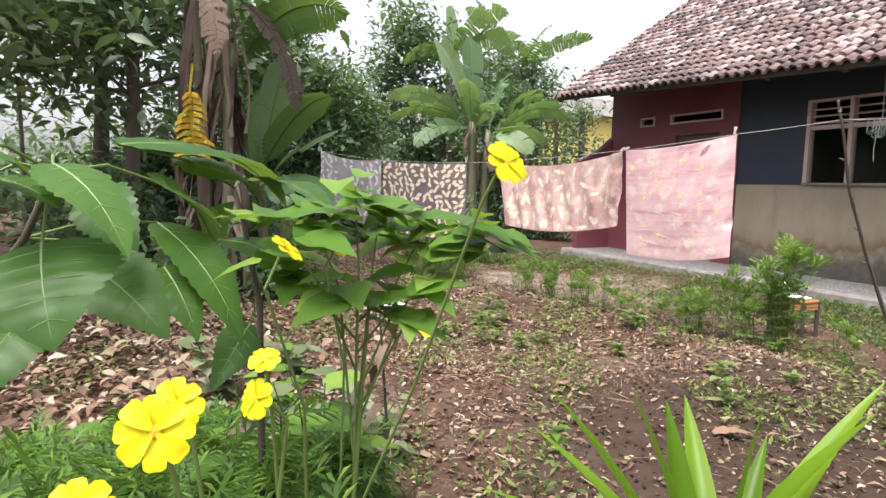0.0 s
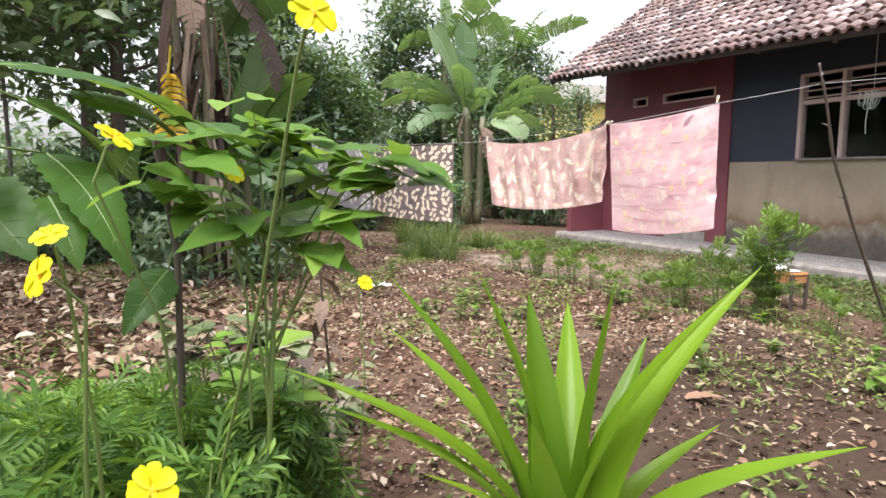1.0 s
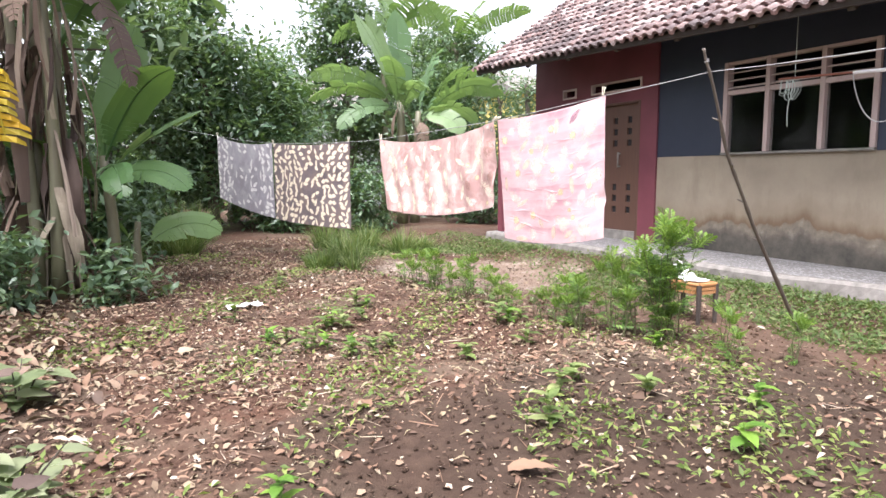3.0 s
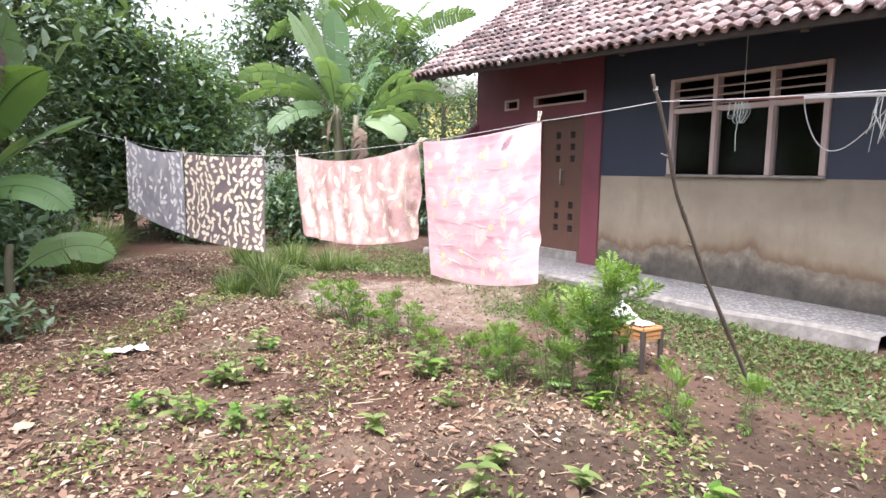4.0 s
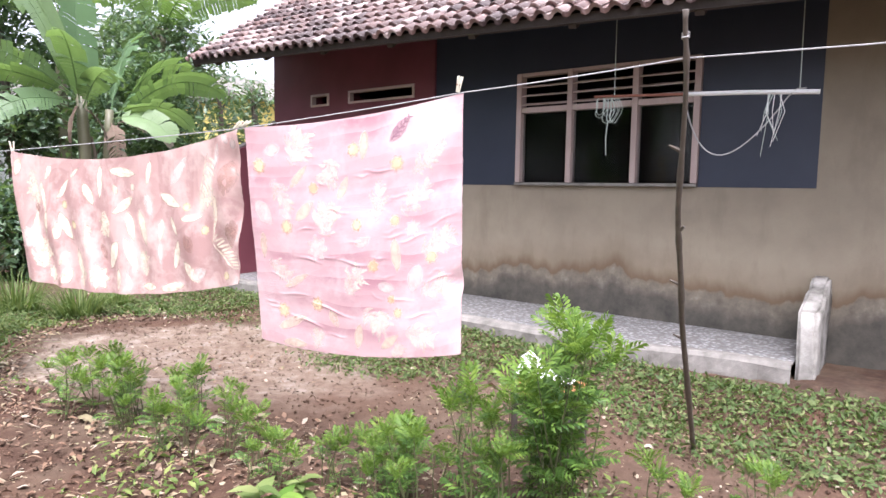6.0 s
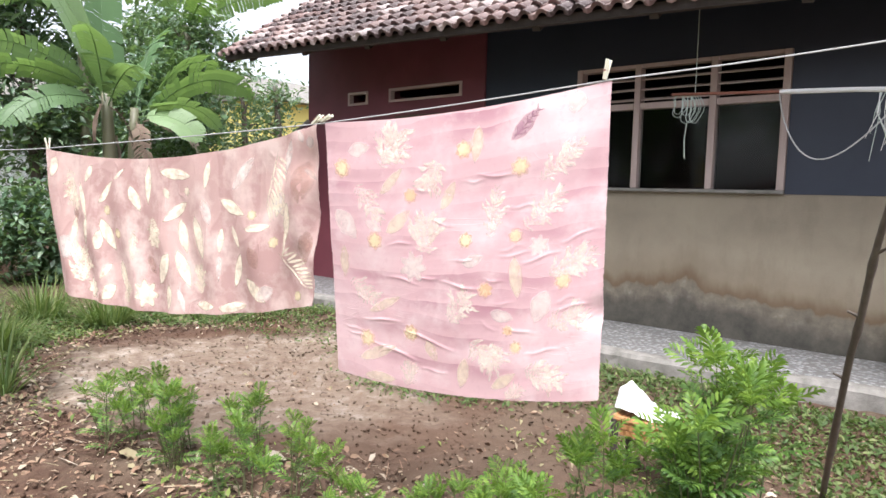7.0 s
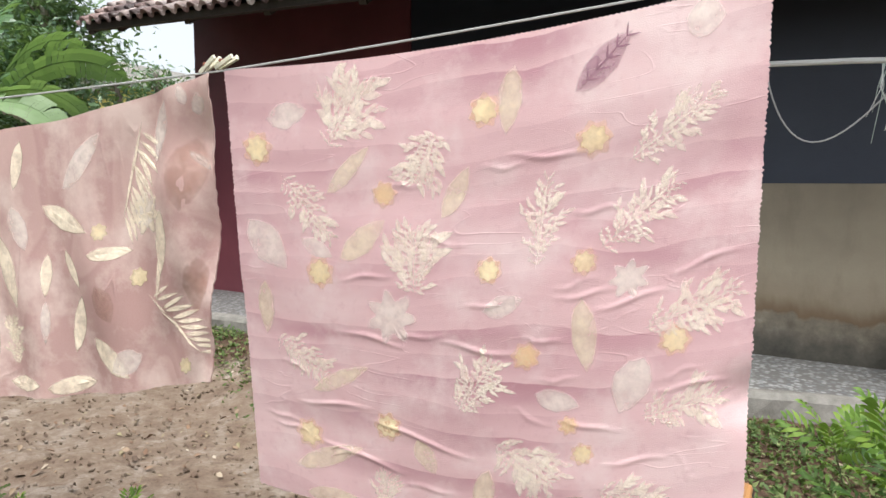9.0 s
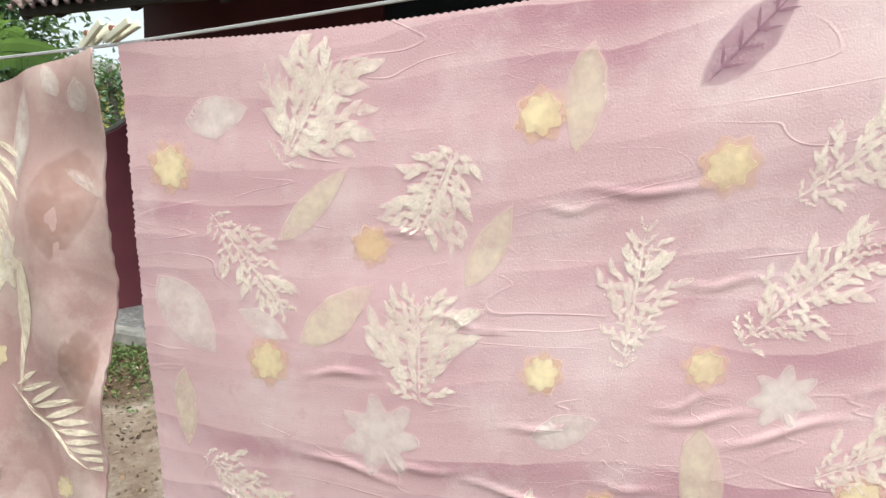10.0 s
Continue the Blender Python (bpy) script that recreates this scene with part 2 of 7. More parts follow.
def litter_mat():
    m = Mat("dry_leaves", 0.75)
    c = m.ramp(m.island(), (0.0, (0.045, 0.03, 0.022)), (0.3, (0.13, 0.07, 0.043)), (0.5, (0.225, 0.135, 0.083)), (0.66, (0.29, 0.215, 0.145)), (0.8, (0.24, 0.225, 0.12)), (0.9, (0.36, 0.30, 0.22)), (1.0, (0.50, 0.44, 0.35)))
    m.color(m.mix(m.math("MULTIPLY", m.noise(40, 3), 0.5), c, (0.15, 0.09, 0.05)))
    return m.m


def plain(name, c, rough=0.6, spread=0.25, scale=20, metallic=0.0):
    m = Mat(name, rough, metallic)
    d = tuple(v * (1 - spread) for v in c)
    m.color(m.mix(m.noise(scale, 4), c, d)).bump(m.noise(scale * 6, 2), 0.1, 0.002)
    return m.m


def glassy(name):
    m = Mat(name, 0.06)
    m.color((0.8, 0.85, 0.85))
    m.b.inputs["Transmission Weight"].default_value = 1.0
    m.b.inputs["IOR"].default_value = 1.3
    return m.m


SOIL, PLASTER, PEBBLE, CLAY = soil(), wall_plaster(), pebble_floor(), roof_tile_clay()
DARK_PAINT = rough_paint("dark_blue_paint", (0.02, 0.029, 0.051), (0.028, 0.038, 0.062), 2.0, 0.5)
RED_PAINT = rough_paint("dark_red_paint", (0.145, 0.036, 0.05), (0.195, 0.05, 0.066), 2.0, 0.6)
CEMENT = rough_paint("worn_cement", (0.27, 0.255, 0.23), (0.10, 0.095, 0.08), 7.0, 0.9, 0.5)
MOSSY = rough_paint("mossy_cement", (0.48, 0.46, 0.42), (0.05, 0.05, 0.035), 5.0, 0.95, 0.7)
FRAME_WOOD = wooden("painted_frame", (0.50, 0.41, 0.37), (0.38, 0.29, 0.26))
DOOR_WOOD = wooden("door_wood", (0.125, 0.066, 0.046), (0.08, 0.042, 0.03), 0.5)
DARK_WOOD = wooden("dark_roof_timber", (0.07, 0.055, 0.045), (0.035, 0.028, 0.024))
BAMBOO = wooden("weathered_bamboo", (0.17, 0.14, 0.11), (0.05, 0.042, 0.035))
GLASS = glassy("window_glass")
# near-black that stands in for the darkness inside the house
BLACK = plain("unlit_room_black", (0.02, 0.02, 0.022), 0.9)
ROPE = plain("nylon_rope", (0.46, 0.46, 0.45), 0.6, 0.3, 60)
WHITE_PLASTIC = plain("white_plastic", (0.78, 0.78, 0.76), 0.35, 0.08)
STRING = plain("pale_green_string", (0.5, 0.58, 0.52), 0.5, 0.3, 50)
PEG = plain("pale_peg", (0.72, 0.70, 0.55), 0.5, 0.15)
RUST = plain("rusty_pipe", (0.3, 0.12, 0.08), 0.8, 0.5, 25)
WICKER = wooden("woven_rattan", (0.42, 0.22, 0.085), (0.27, 0.13, 0.05), 0.5, (40, 40, 40))
BARK = wooden("tree_bark", (0.15, 0.12, 0.095), (0.07, 0.055, 0.045), 0.9, (8, 8, 2))
DRY_LEAF = litter_mat()
BANANA_STEM = wooden("banana_stem", (0.15, 0.17, 0.085), (0.10, 0.075, 0.055), 0.5, (6, 6, 0.8))
def dead_leaf_mat():
    m = Mat("dead_banana_leaf", 0.85)
    c = m.ramp(m.each(), (0.0, (0.06, 0.04, 0.032)), (0.35, (0.13, 0.09, 0.065)), (0.65, (0.24, 0.17, 0.12)), (0.85, (0.38, 0.31, 0.24)), (1.0, (0.16, 0.17, 0.08)))
    n = m.noise(3, 5, 0.6, (20, 20, 1.2))
    m.color(m.mix(n, c, m.mix(0.6, c, (0.05, 0.035, 0.03)))).bump(n, 0.4, 0.006)
    return m.m


DEAD_LEAF = dead_leaf_mat()
BANANA_LEAF = leafy("banana_leaf", (0.06, 0.135, 0.05), (0.115, 0.215, 0.085), (0.21, 0.33, 0.13), 0.32, 0.38, "each")
# banana green made paler, so that the colour carries the distant haze
HAZY_BANANA = leafy("hazy_banana_leaf", (0.11, 0.20, 0.09), (0.17, 0.28, 0.13), (0.28, 0.40, 0.20), 0.4, 0.4, "each")
YELLOW_LEAF = leafy("yellow_banana_leaf", (0.62, 0.36, 0.02), (0.68, 0.44, 0.03), (0.5, 0.42, 0.05), 0.5, 0.3, "each")
TREE_LEAF = leafy("tree_leaf", (0.045, 0.09, 0.055), (0.085, 0.155, 0.085), (0.165, 0.255, 0.13), 0.36, 0.3, "island", 0.55)
TREE_LEAF_B = leafy("pale_tree_leaf", (0.07, 0.125, 0.075), (0.12, 0.195, 0.115), (0.21, 0.295, 0.17), 0.36, 0.3, "island", 0.55)
HERB = leafy("herb_leaf", (0.035, 0.09, 0.016), (0.075, 0.175, 0.026), (0.17, 0.31, 0.045), 0.5, 0.35)
HERB_SHOOT = leafy("marigold_shoot", (0.08, 0.16, 0.026), (0.14, 0.25, 0.04), (0.24, 0.36, 0.06), 0.45, 0.4)
HERB_COOL = leafy("marigold_leaf", (0.04, 0.095, 0.022), (0.085, 0.175, 0.036), (0.20, 0.34, 0.06), 0.45, 0.3)
BIG_LEAF = leafy("broad_leaf", (0.035, 0.10, 0.02), (0.06, 0.15, 0.026), (0.10, 0.22, 0.035), 0.42, 0.35, "each")
SHRUB_LEAF = leafy("fresh_shrub_leaf", (0.07, 0.16, 0.025), (0.13, 0.27, 0.04), (0.26, 0.42, 0.07), 0.4, 0.4, "each")
BLADE = leafy("strap_leaf", (0.09, 0.20, 0.008), (0.15, 0.29, 0.012), (0.21, 0.37, 0.02), 0.35, 0.45, "each")
HERB_LEAF = leafy("weed_oval_leaf", (0.11, 0.17, 0.05), (0.18, 0.25, 0.075), (0.30, 0.35, 0.14), 0.5, 0.35, "each")
PALE_LEAF = leafy("dull_pale_leaf", (0.10, 0.14, 0.06), (0.18, 0.22, 0.11), (0.30, 0.33, 0.2), 0.5, 0.3, "each")
WEED = leafy("weed_leaf", (0.06, 0.105, 0.022), (0.125, 0.185, 0.042), (0.26, 0.31, 0.085), 0.55, 0.3)
GRASS = leafy("verge_grass", (0.05, 0.09, 0.026), (0.09, 0.14, 0.042), (0.2, 0.23, 0.09), 0.6, 0.25)
TALL_GRASS = leafy("long_grass", (0.075, 0.13, 0.04), (0.14, 0.2, 0.065), (0.28, 0.32, 0.13), 0.55, 0.3)
STEM_GREEN = plain("green_stem", (0.13, 0.2, 0.05), 0.6)
VEIN_GREEN = plain("pale_vein", (0.16, 0.25, 0.075), 0.5)
STEM_HERB = plain("herb_stem", (0.085, 0.09, 0.035), 0.7)
STEM_DARK = plain("dark_stem", (0.06, 0.05, 0.035), 0.8)
PETAL = leafy("yellow_petal", (0.88, 0.76, 0.004), (0.9, 0.82, 0.006), (0.92, 0.86, 0.012), 0.5, 0.4, "each")
FLOWER_EYE = plain("flower_eye", (0.7, 0.36, 0.01), 0.8, 0.3, 200)


# ---- mesh tools ----
def part(name, bm, material, parent=None, label="", smooth=False):
    """Links a bmesh as one mesh object, under a thing or a part."""
    me = bpy.data.meshes.new(name)
    bm.to_mesh(me)
    bm.free()
    if smooth:
        me.polygons.foreach_set("use_smooth", [True] * len(me.polygons))
    return mesh_part(name, me, material, parent, label)


def mesh_part(name, me, material, parent=None, label=""):
    if material and not me.materials:
        me.materials.append(material)
    ob = new(name, me)
    if parent:
        ob.parent = parent
        ob.matrix_parent_inverse = parent.matrix_basis.inverted()
    if label:
        ob["label"] = label
    return ob


def thing(name, label, category, at=(0, 0, 0), group="", kind=""):
    ob = new(name)
    ob.matrix_basis = pose(*at)
    ob.empty_display_size = 0.1
    return tagged(ob, label, category, group, kind)


def box(bm, lo, hi, bevel=0.0):
    c = [(a + b) / 2 for a, b in zip(lo, hi)]
    s = [b - a for a, b in zip(lo, hi)]
    r = bmesh.ops.create_cube(bm, size=1.0, matrix=Matrix.LocRotScale(c, None, s))
    if bevel:
        e = list({e for v in r["verts"] for e in v.link_edges})
        bmesh.ops.bevel(bm, geom=e, offset=bevel, segments=2, affect="EDGES", profile=0.5)
    return bm


def tube(bm, pts, radii, n=8, cap=True):
    """A tapered tube along pts."""
    pts = [Vector(p) for p in pts]
    radii = [float(r) for r in (radii if hasattr(radii, "__len__") else [radii] * len(pts))]
    rings = []
    side = None
    for i, p in enumerate(pts):
        d = (pts[min(i + 1, len(pts) - 1)] - pts[max(i - 1, 0)]).normalized()
        if side is None:
            side = d.orthogonal().normalized()
        side = (side - d * side.dot(d)).normalized()
        up = d.cross(side)
        rings.append([bm.verts.new(p + radii[i] * (math.cos(a) * side + math.sin(a) * up)) for a in (2 * math.pi * k / n for k in range(n))])
    for a, b in zip(rings, rings[1:]):
        for k in range(n):
            bm.faces.new((a[k], a[(k + 1) % n], b[(k + 1) % n], b[k]))
    if cap:
        bm.faces.new(rings[0][::-1])
        bm.faces.new(rings[-1])
    return bm


def curve_points(a, b, sag, n=10):
    a, b = Vector(a), Vector(b)
    return [a.lerp(b, i / n) - Vector((0, 0, sag * 4 * (i / n) * (1 - i / n))) for i in range(n + 1)]


def blade(bm, base, way, length, width, droop=0.5, segs=8, fold=0.25, shape=None, up=(0, 0, 1), ragged=0.0, rng=random):
    """A leaf blade: a folded strip that leaves base along way, bends down by droop, as wide as shape says along it."""
    p, d = Vector(base), Vector(way).normalized()
    shape = shape or (lambda s: math.sin(math.pi * min(1, 0.12 + 0.88 * s) ** 0.8))
    step = length / segs
    rows = []
    for i in range(segs + 1):
        s = i / segs
        side = d.cross(Vector(up))
        side = side.normalized() if side.length > 1e-4 else Vector((1, 0, 0))
        nrm = side.cross(d).normalized()
        w = max(0.0, shape(s)) * width / 2
        wl, wr = (w * (1 - ragged * rng.random()) for _ in range(2))
        rows.append((bm.verts.new(p - side * wl + nrm * wl * fold), bm.verts.new(p), bm.verts.new(p + side * wr + nrm * wr * fold)))
        p = p + d * step
        d = (d + Vector((0, 0, -1)) * droop / segs * (0.4 + 1.2 * s)).normalized()
    for a, b in zip(rows, rows[1:]):
        bm.faces.new((a[0], a[1], b[1], b[0]))
        bm.faces.new((a[1], a[2], b[2], b[1]))
    return bm


def bulk(name, verts, faces, mats, places):
    """One mesh of many copies of a small form; mats (N,3,3), places (N,3). All faces have the same number of corners."""
    v, f = np.asarray(verts, float), np.asarray(faces, int)
    n = len(places)
    allv = (np.einsum("nij,vj->nvi", mats, v) + places[:, None, :]).reshape(-1, 3)
    allf = (f[None] + (np.arange(n) * len(v))[:, None, None]).reshape(-1)
    me = bpy.data.meshes.new(name)
    k = f.shape[1]
    me.vertices.add(len(allv))
    me.vertices.foreach_set("co", allv.ravel())
    me.loops.add(len(allf))
    me.loops.foreach_set("vertex_index", allf)
    me.polygons.add(n * len(f))
    me.polygons.foreach_set("loop_start", np.arange(0, len(allf), k))
    me.polygons.foreach_set("loop_total", np.full(n * len(f), k))
    me.update(calc_edges=True)
    me.validate()
    return me


def turns(rng, n, tilt=0.6, size=(1, 1), heading=None):
    """Random rotations scaled by a random size: x is the leaf's way; tilt is how far it leaves the level, in radians."""
    a = rng.uniform(0, 2 * np.pi, n) if heading is None else heading
    b = rng.normal(0, tilt, n)
    c = rng.normal(0, tilt, n)
    s = rng.uniform(*size, n)
    ca, sa, cb, sb, cc, sc = np.cos(a), np.sin(a), np.cos(b), np.sin(b), np.cos(c), np.sin(c)
    z = np.zeros(n)
    o = np.ones(n)
    rz = np.stack([np.stack([ca, -sa, z], -1), np.stack([sa, ca, z], -1), np.stack([z, z, o], -1)], 1)
    ry = np.stack([np.stack([cb, z, sb], -1), np.stack([z, o, z], -1), np.stack([-sb, z, cb], -1)], 1)
    rx = np.stack([np.stack([o, z, z], -1), np.stack([z, cc, -sc], -1), np.stack([z, sc, cc], -1)], 1)
    return (rz @ ry @ rx) * s[:, None, None]


LEAF_V = [(0, 0, 0), (0.4, 0.2, 0.06), (0.4, -0.2, 0.06), (0.45, 0, 0), (1, 0, -0.12)]
LEAF_F = [(0, 3, 1), (3, 4, 1), (0, 2, 3), (3, 2, 4)]


def pinnate(pairs=5, wide=0.11, long=0.42):
    """A feathery leaf of narrow leaflets along a rib, one unit long."""
    v, f = [], []
    for i in range(pairs):
        x = 0.15 + 0.75 * i / (pairs - 1)
        ll = long * math.sin(math.pi * (0.25 + 0.65 * i / pairs))
        for sgn in (1, -1):
            b = len(v)
            v += [(x, 0, 0), (x + ll * 0.45 - wide * 0.3, sgn * ll * 0.5, 0.03), (x + ll * 0.75, sgn * ll * 0.85, -0.03), (x + ll * 0.45 + wide * 0.5, sgn * ll * 0.42, 0.0)]
            f += [(b, b + 1, b + 2), (b, b + 2, b + 3)]
    b = len(v)
    v += [(0, 0.012, 0), (0, -0.012, 0), (0.85, -0.05, 0), (1.05, 0, -0.06), (0.85, 0.05, 0)]
    f += [(b, b + 1, b + 2), (b, b + 2, b + 4), (b + 2, b + 3, b + 4)]
    return v, f


PINNATE = pinnate()


def smooth(a, b, x):
    t = np.clip((x - a) / (b - a), 0, 1)
    return t * t * (3 - 2 * t)


def gz(x, y):
    """The ground's height: it falls a little towards the house and is uneven."""
    h = -0.10 * smooth(4.6, 6.4, x) + 0.14 * smooth(6.7, 7.35, x)
    h = h + 0.03 * np.sin(1.7 * x + 0.6) * np.cos(1.3 * y) + 0.012 * np.sin(5.1 * x + y) * np.sin(4.3 * y - 0.7 * x)
    h = h + 0.06 * smooth(1.6, 0.6, x) * smooth(6.0, 7.5, y)
    h = h + 0.04 * np.exp(-((x - 4.3 - 0.12 * (9.5 - y)) ** 2) / 0.06) * smooth(5.8, 6.6, y) * smooth(9.8, 9.2, y)
    return h


# ---- ground ----
def ground():
    xs = np.concatenate([np.linspace(-900, -20, 12), np.linspace(-16, -4, 12), np.arange(-3, 9.01, 0.08), np.linspace(10, 30, 16), np.linspace(40, 900, 12)])
    ys = np.concatenate([np.linspace(-900, -20, 12), np.linspace(-16, 2, 14), np.arange(2.6, 15.5, 0.08), np.linspace(16, 40, 18), np.linspace(60, 900, 12)])
    gx, gy = np.meshgrid(xs, ys)
    near = smooth(60, 20, np.hypot(gx - 4, gy - 8))
    rng = np.random.default_rng(3)
    z = gz(gx, gy) * near + rng.normal(0, 0.006, gx.shape) * (near > 0.9)
    nx, ny = len(xs), len(ys)
    i = (np.arange(ny - 1)[:, None] * nx + np.arange(nx - 1)).ravel()
    f = np.stack([i, i + 1, i + nx + 1, i + nx], -1)
    me = bulk("ground", np.stack([gx, gy, z], -1).reshape(-1, 3), f, np.eye(3)[None], np.zeros((1, 3)))
    me.polygons.foreach_set("use_smooth", [True] * len(me.polygons))
    return tagged(mesh_part("ground", me, SOIL), "brown garden soil with a trodden pale patch", "ground", kind="structure")


ground()

# ---- house ----
WX = 8.5
EAVE_X, EAVE_Y1 = 7.45, 13.05
PITCH = 0.69


def eave_z(y):
    return 2.60 + 0.044 * (y - 8.0)


def roof_z(x, y):
    return eave_z(y) + PITCH * (x - EAVE_X)


wall_front = thing("wall_front", "house front of bare plaster, dark blue and dark red paint", "wall", (WX, 6, 0), kind="structure")


def wall_boxes(name, mat, boxes, label=""):
    bm = bmesh.new()
    for y0, y1, z0, z1, x0, x1 in boxes:
        box(bm, (x0, y0, z0), (x1, y1, z1))
    return part(name, bm, mat, wall_front, label)


wall_boxes("lower_plaster", PLASTER, [(0.0, 10.0, -0.4, 1.33, WX, WX + 0.15)], "bare cream plaster with a brown damp tide line")
wall_boxes("upper_plaster", PLASTER, [(0.0, 6.385, 1.33, 3.35, WX, WX + 0.15)])
W0, W1 = 7.24, 8.98
wall_boxes("dark_band", DARK_PAINT, [(6.385, W0, 1.33, 3.35, WX - 0.003, WX + 0.15), (W1, 10.0, 1.33, 3.35, WX - 0.003, WX + 0.15), (W0, W1, 2.40, 3.35, WX - 0.003, WX + 0.15)], "dark blue painted upper wall")
D0, D1 = 10.30, 11.22
R = (WX - 0.03, WX + 0.15)
wall_boxes("red_wall", RED_PAINT, [(10.0, D0, -0.2, 2.28, *R), (D1, 12.72, -0.2, 2.28, *R), (D0, D1, 2.12, 2.28, *R), (10.0, 10.28, 2.28, 2.42, *R), (11.31, 11.65, 2.28, 2.42, *R), (11.98, 12.72, 2.28, 2.42, *R), (10.0, 12.72, 2.42, 3.36, *R)], "dark red painted wall round the door")
bm = bmesh.new()
for y0, y1 in ((10.28, 11.31), (11.65, 11.98)):
    for a, b, z0, z1 in ((y0, y1, 2.40, 2.425), (y0, y1, 2.275, 2.30), (y0, y0 + 0.03, 2.30, 2.40), (y1 - 0.03, y1, 2.30, 2.40)):
        box(bm, (WX - 0.045, a, z0), (WX + 0.02, b, z1))
part("vent_frame", bm, FRAME_WOOD, wall_front)

gable = thing("wall_gable", "end wall of the house", "wall", (11.5, 12.65, 0), kind="structure")
bm = bmesh.new()
vs = [bm.verts.new(p) for p in ((WX + 0.15, 12.55, -0.4), (15, 12.55, -0.4), (15, 12.55, 3.3), (11.8, 12.55, 5.3), (WX + 0.15, 12.55, 3.35))]
f = bm.faces.new(vs)
r = bmesh.ops.extrude_face_region(bm, geom=[f])
bmesh.ops.translate(bm, vec=(0, 0.15, 0), verts=[v for v in r["geom"] if isinstance(v, bmesh.types.BMVert)])
part("wall_face", bm, RED_PAINT, gable)
bm = bmesh.new()
box(bm, (15, 0, -0.4), (15.15, 12.7, 3.4))
box(bm, (WX + 0.15, -0.15, -0.4), (15.15, 0, 3.4))
tagged(part("wall_back", bm, PLASTER), "plain house walls out of sight", "wall", kind="structure")
# ceiling, floor and partition: the room's shade is put into their black colour
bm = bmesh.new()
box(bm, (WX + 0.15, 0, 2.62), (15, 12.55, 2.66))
tagged(part("ceiling", bm, BLACK), "ceiling coloured black for the unlit room", "ceiling", kind="structure")
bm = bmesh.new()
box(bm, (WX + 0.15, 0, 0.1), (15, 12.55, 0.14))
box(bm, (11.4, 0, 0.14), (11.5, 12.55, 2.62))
tagged(part("floor", bm, BLACK), "floor and partition coloured black for the unlit room", "floor", kind="structure")

# window with louvres over three panes
window = thing("window_1", "wooden window with dark panes under a louvred top", "window", (WX, 8.1, 1.36), kind="structure")
bm = bmesh.new()
MULL = (W0 + 0.03, 7.79, 8.41, W1 - 0.03)
for y in MULL:
    box(bm, (WX - 0.035, y - 0.026, 1.36), (WX + 0.07, y + 0.026, 2.40), 0.004)
for z, h in ((2.05, 0.025), (2.385, 0.015)):
    for a, b in zip(MULL, MULL[1:]):
        box(bm, (WX - 0.03, a + 0.03, z - h), (WX + 0.06, b - 0.03, z + h))
part("window_frame", bm, FRAME_WOOD, window, "faded brown timber frame")
bm = bmesh.new()
box(bm, (WX - 0.05, W0, 1.33), (WX + 0.1, W1, 1.358), 0.005)
part("window_sill", bm, CEMENT, window)
for a, b in zip(MULL, MULL[1:]):
    bm = bmesh.new()
    box(bm, (WX + 0.02, a + 0.03, 1.36), (WX + 0.026, b - 0.03, 2.025))
    part("pane", bm, GLASS, window).visible_shadow = False
    for k in range(3):
        bm = bmesh.new()
        z = 2.115 + 0.085 * k
        vs = [bm.verts.new((x, y, z + dz)) for dz in (-0.011, 0.0) for x, y, dz in ((WX - 0.02, a + 0.03, dz - 0.01), (WX - 0.02, b - 0.03, dz - 0.01), (WX + 0.05, b - 0.03, dz + 0.012), (WX + 0.05, a + 0.03, dz + 0.012))]
        for q in ((0, 1, 2, 3), (7, 6, 5, 4), (0, 4, 5, 1), (1, 5, 6, 2), (2, 6, 7, 3), (3, 7, 4, 0)):
            bm.faces.new([vs[i] for i in q])
        part("louvre", bm, FRAME_WOOD, window)

# door with rows of small square holes
door = thing("door_1", "brown varnished wooden door with rows of small square lights", "door", (WX, 10.76, 0.28), kind="structure")
HOLES = [(y, z) for y in (10.55, 10.83) for z in (0.6, 0.76, 0.92, 1.55, 1.71, 1.87)]
bm = bmesh.new()
ysplit = sorted({D0 + 0.05, D1 - 0.05, *(v for y in (10.55, 10.83) for v in (y - 0.045, y + 0.045))})
for a, b in zip(ysplit, ysplit[1:]):
    holed = any(abs((a + b) / 2 - y) < 0.01 for y in (10.55, 10.83))
    zs = [0.30] + ([v for z in (0.6, 0.76, 0.92, 1.55, 1.71, 1.87) for v in (z - 0.045, z + 0.045)] if holed else []) + [2.09]
    for k in range(0, len(zs), 2):
        box(bm, (WX + 0.02, a, zs[k]), (WX + 0.06, b, zs[k + 1]))
leaf = part("door_leaf", bm, DOOR_WOOD, door)
# black plates in the holes paint the dark of the room behind
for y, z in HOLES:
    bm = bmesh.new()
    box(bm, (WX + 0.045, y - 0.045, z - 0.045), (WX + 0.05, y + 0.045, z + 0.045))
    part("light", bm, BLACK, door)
bm = bmesh.new()
for lo, hi in (((WX - 0.035, D0, 0.15), (WX + 0.1, D0 + 0.05, 2.12)), ((WX - 0.035, D1 - 0.05, 0.15), (WX + 0.1, D1, 2.12)), ((WX - 0.035, D0 + 0.05, 2.09), (WX + 0.1, D1 - 0.05, 2.12))):
    box(bm, lo, hi, 0.004)
part("door_frame", bm, DOOR_WOOD, door)
bm = bmesh.new()
tube(bm, [(WX - 0.03, 10.72, 1.20), (WX - 0.03, 10.72, 1.42)], 0.012)
box(bm, (WX - 0.03, 10.71, 1.21), (WX + 0.02, 10.73, 1.23))
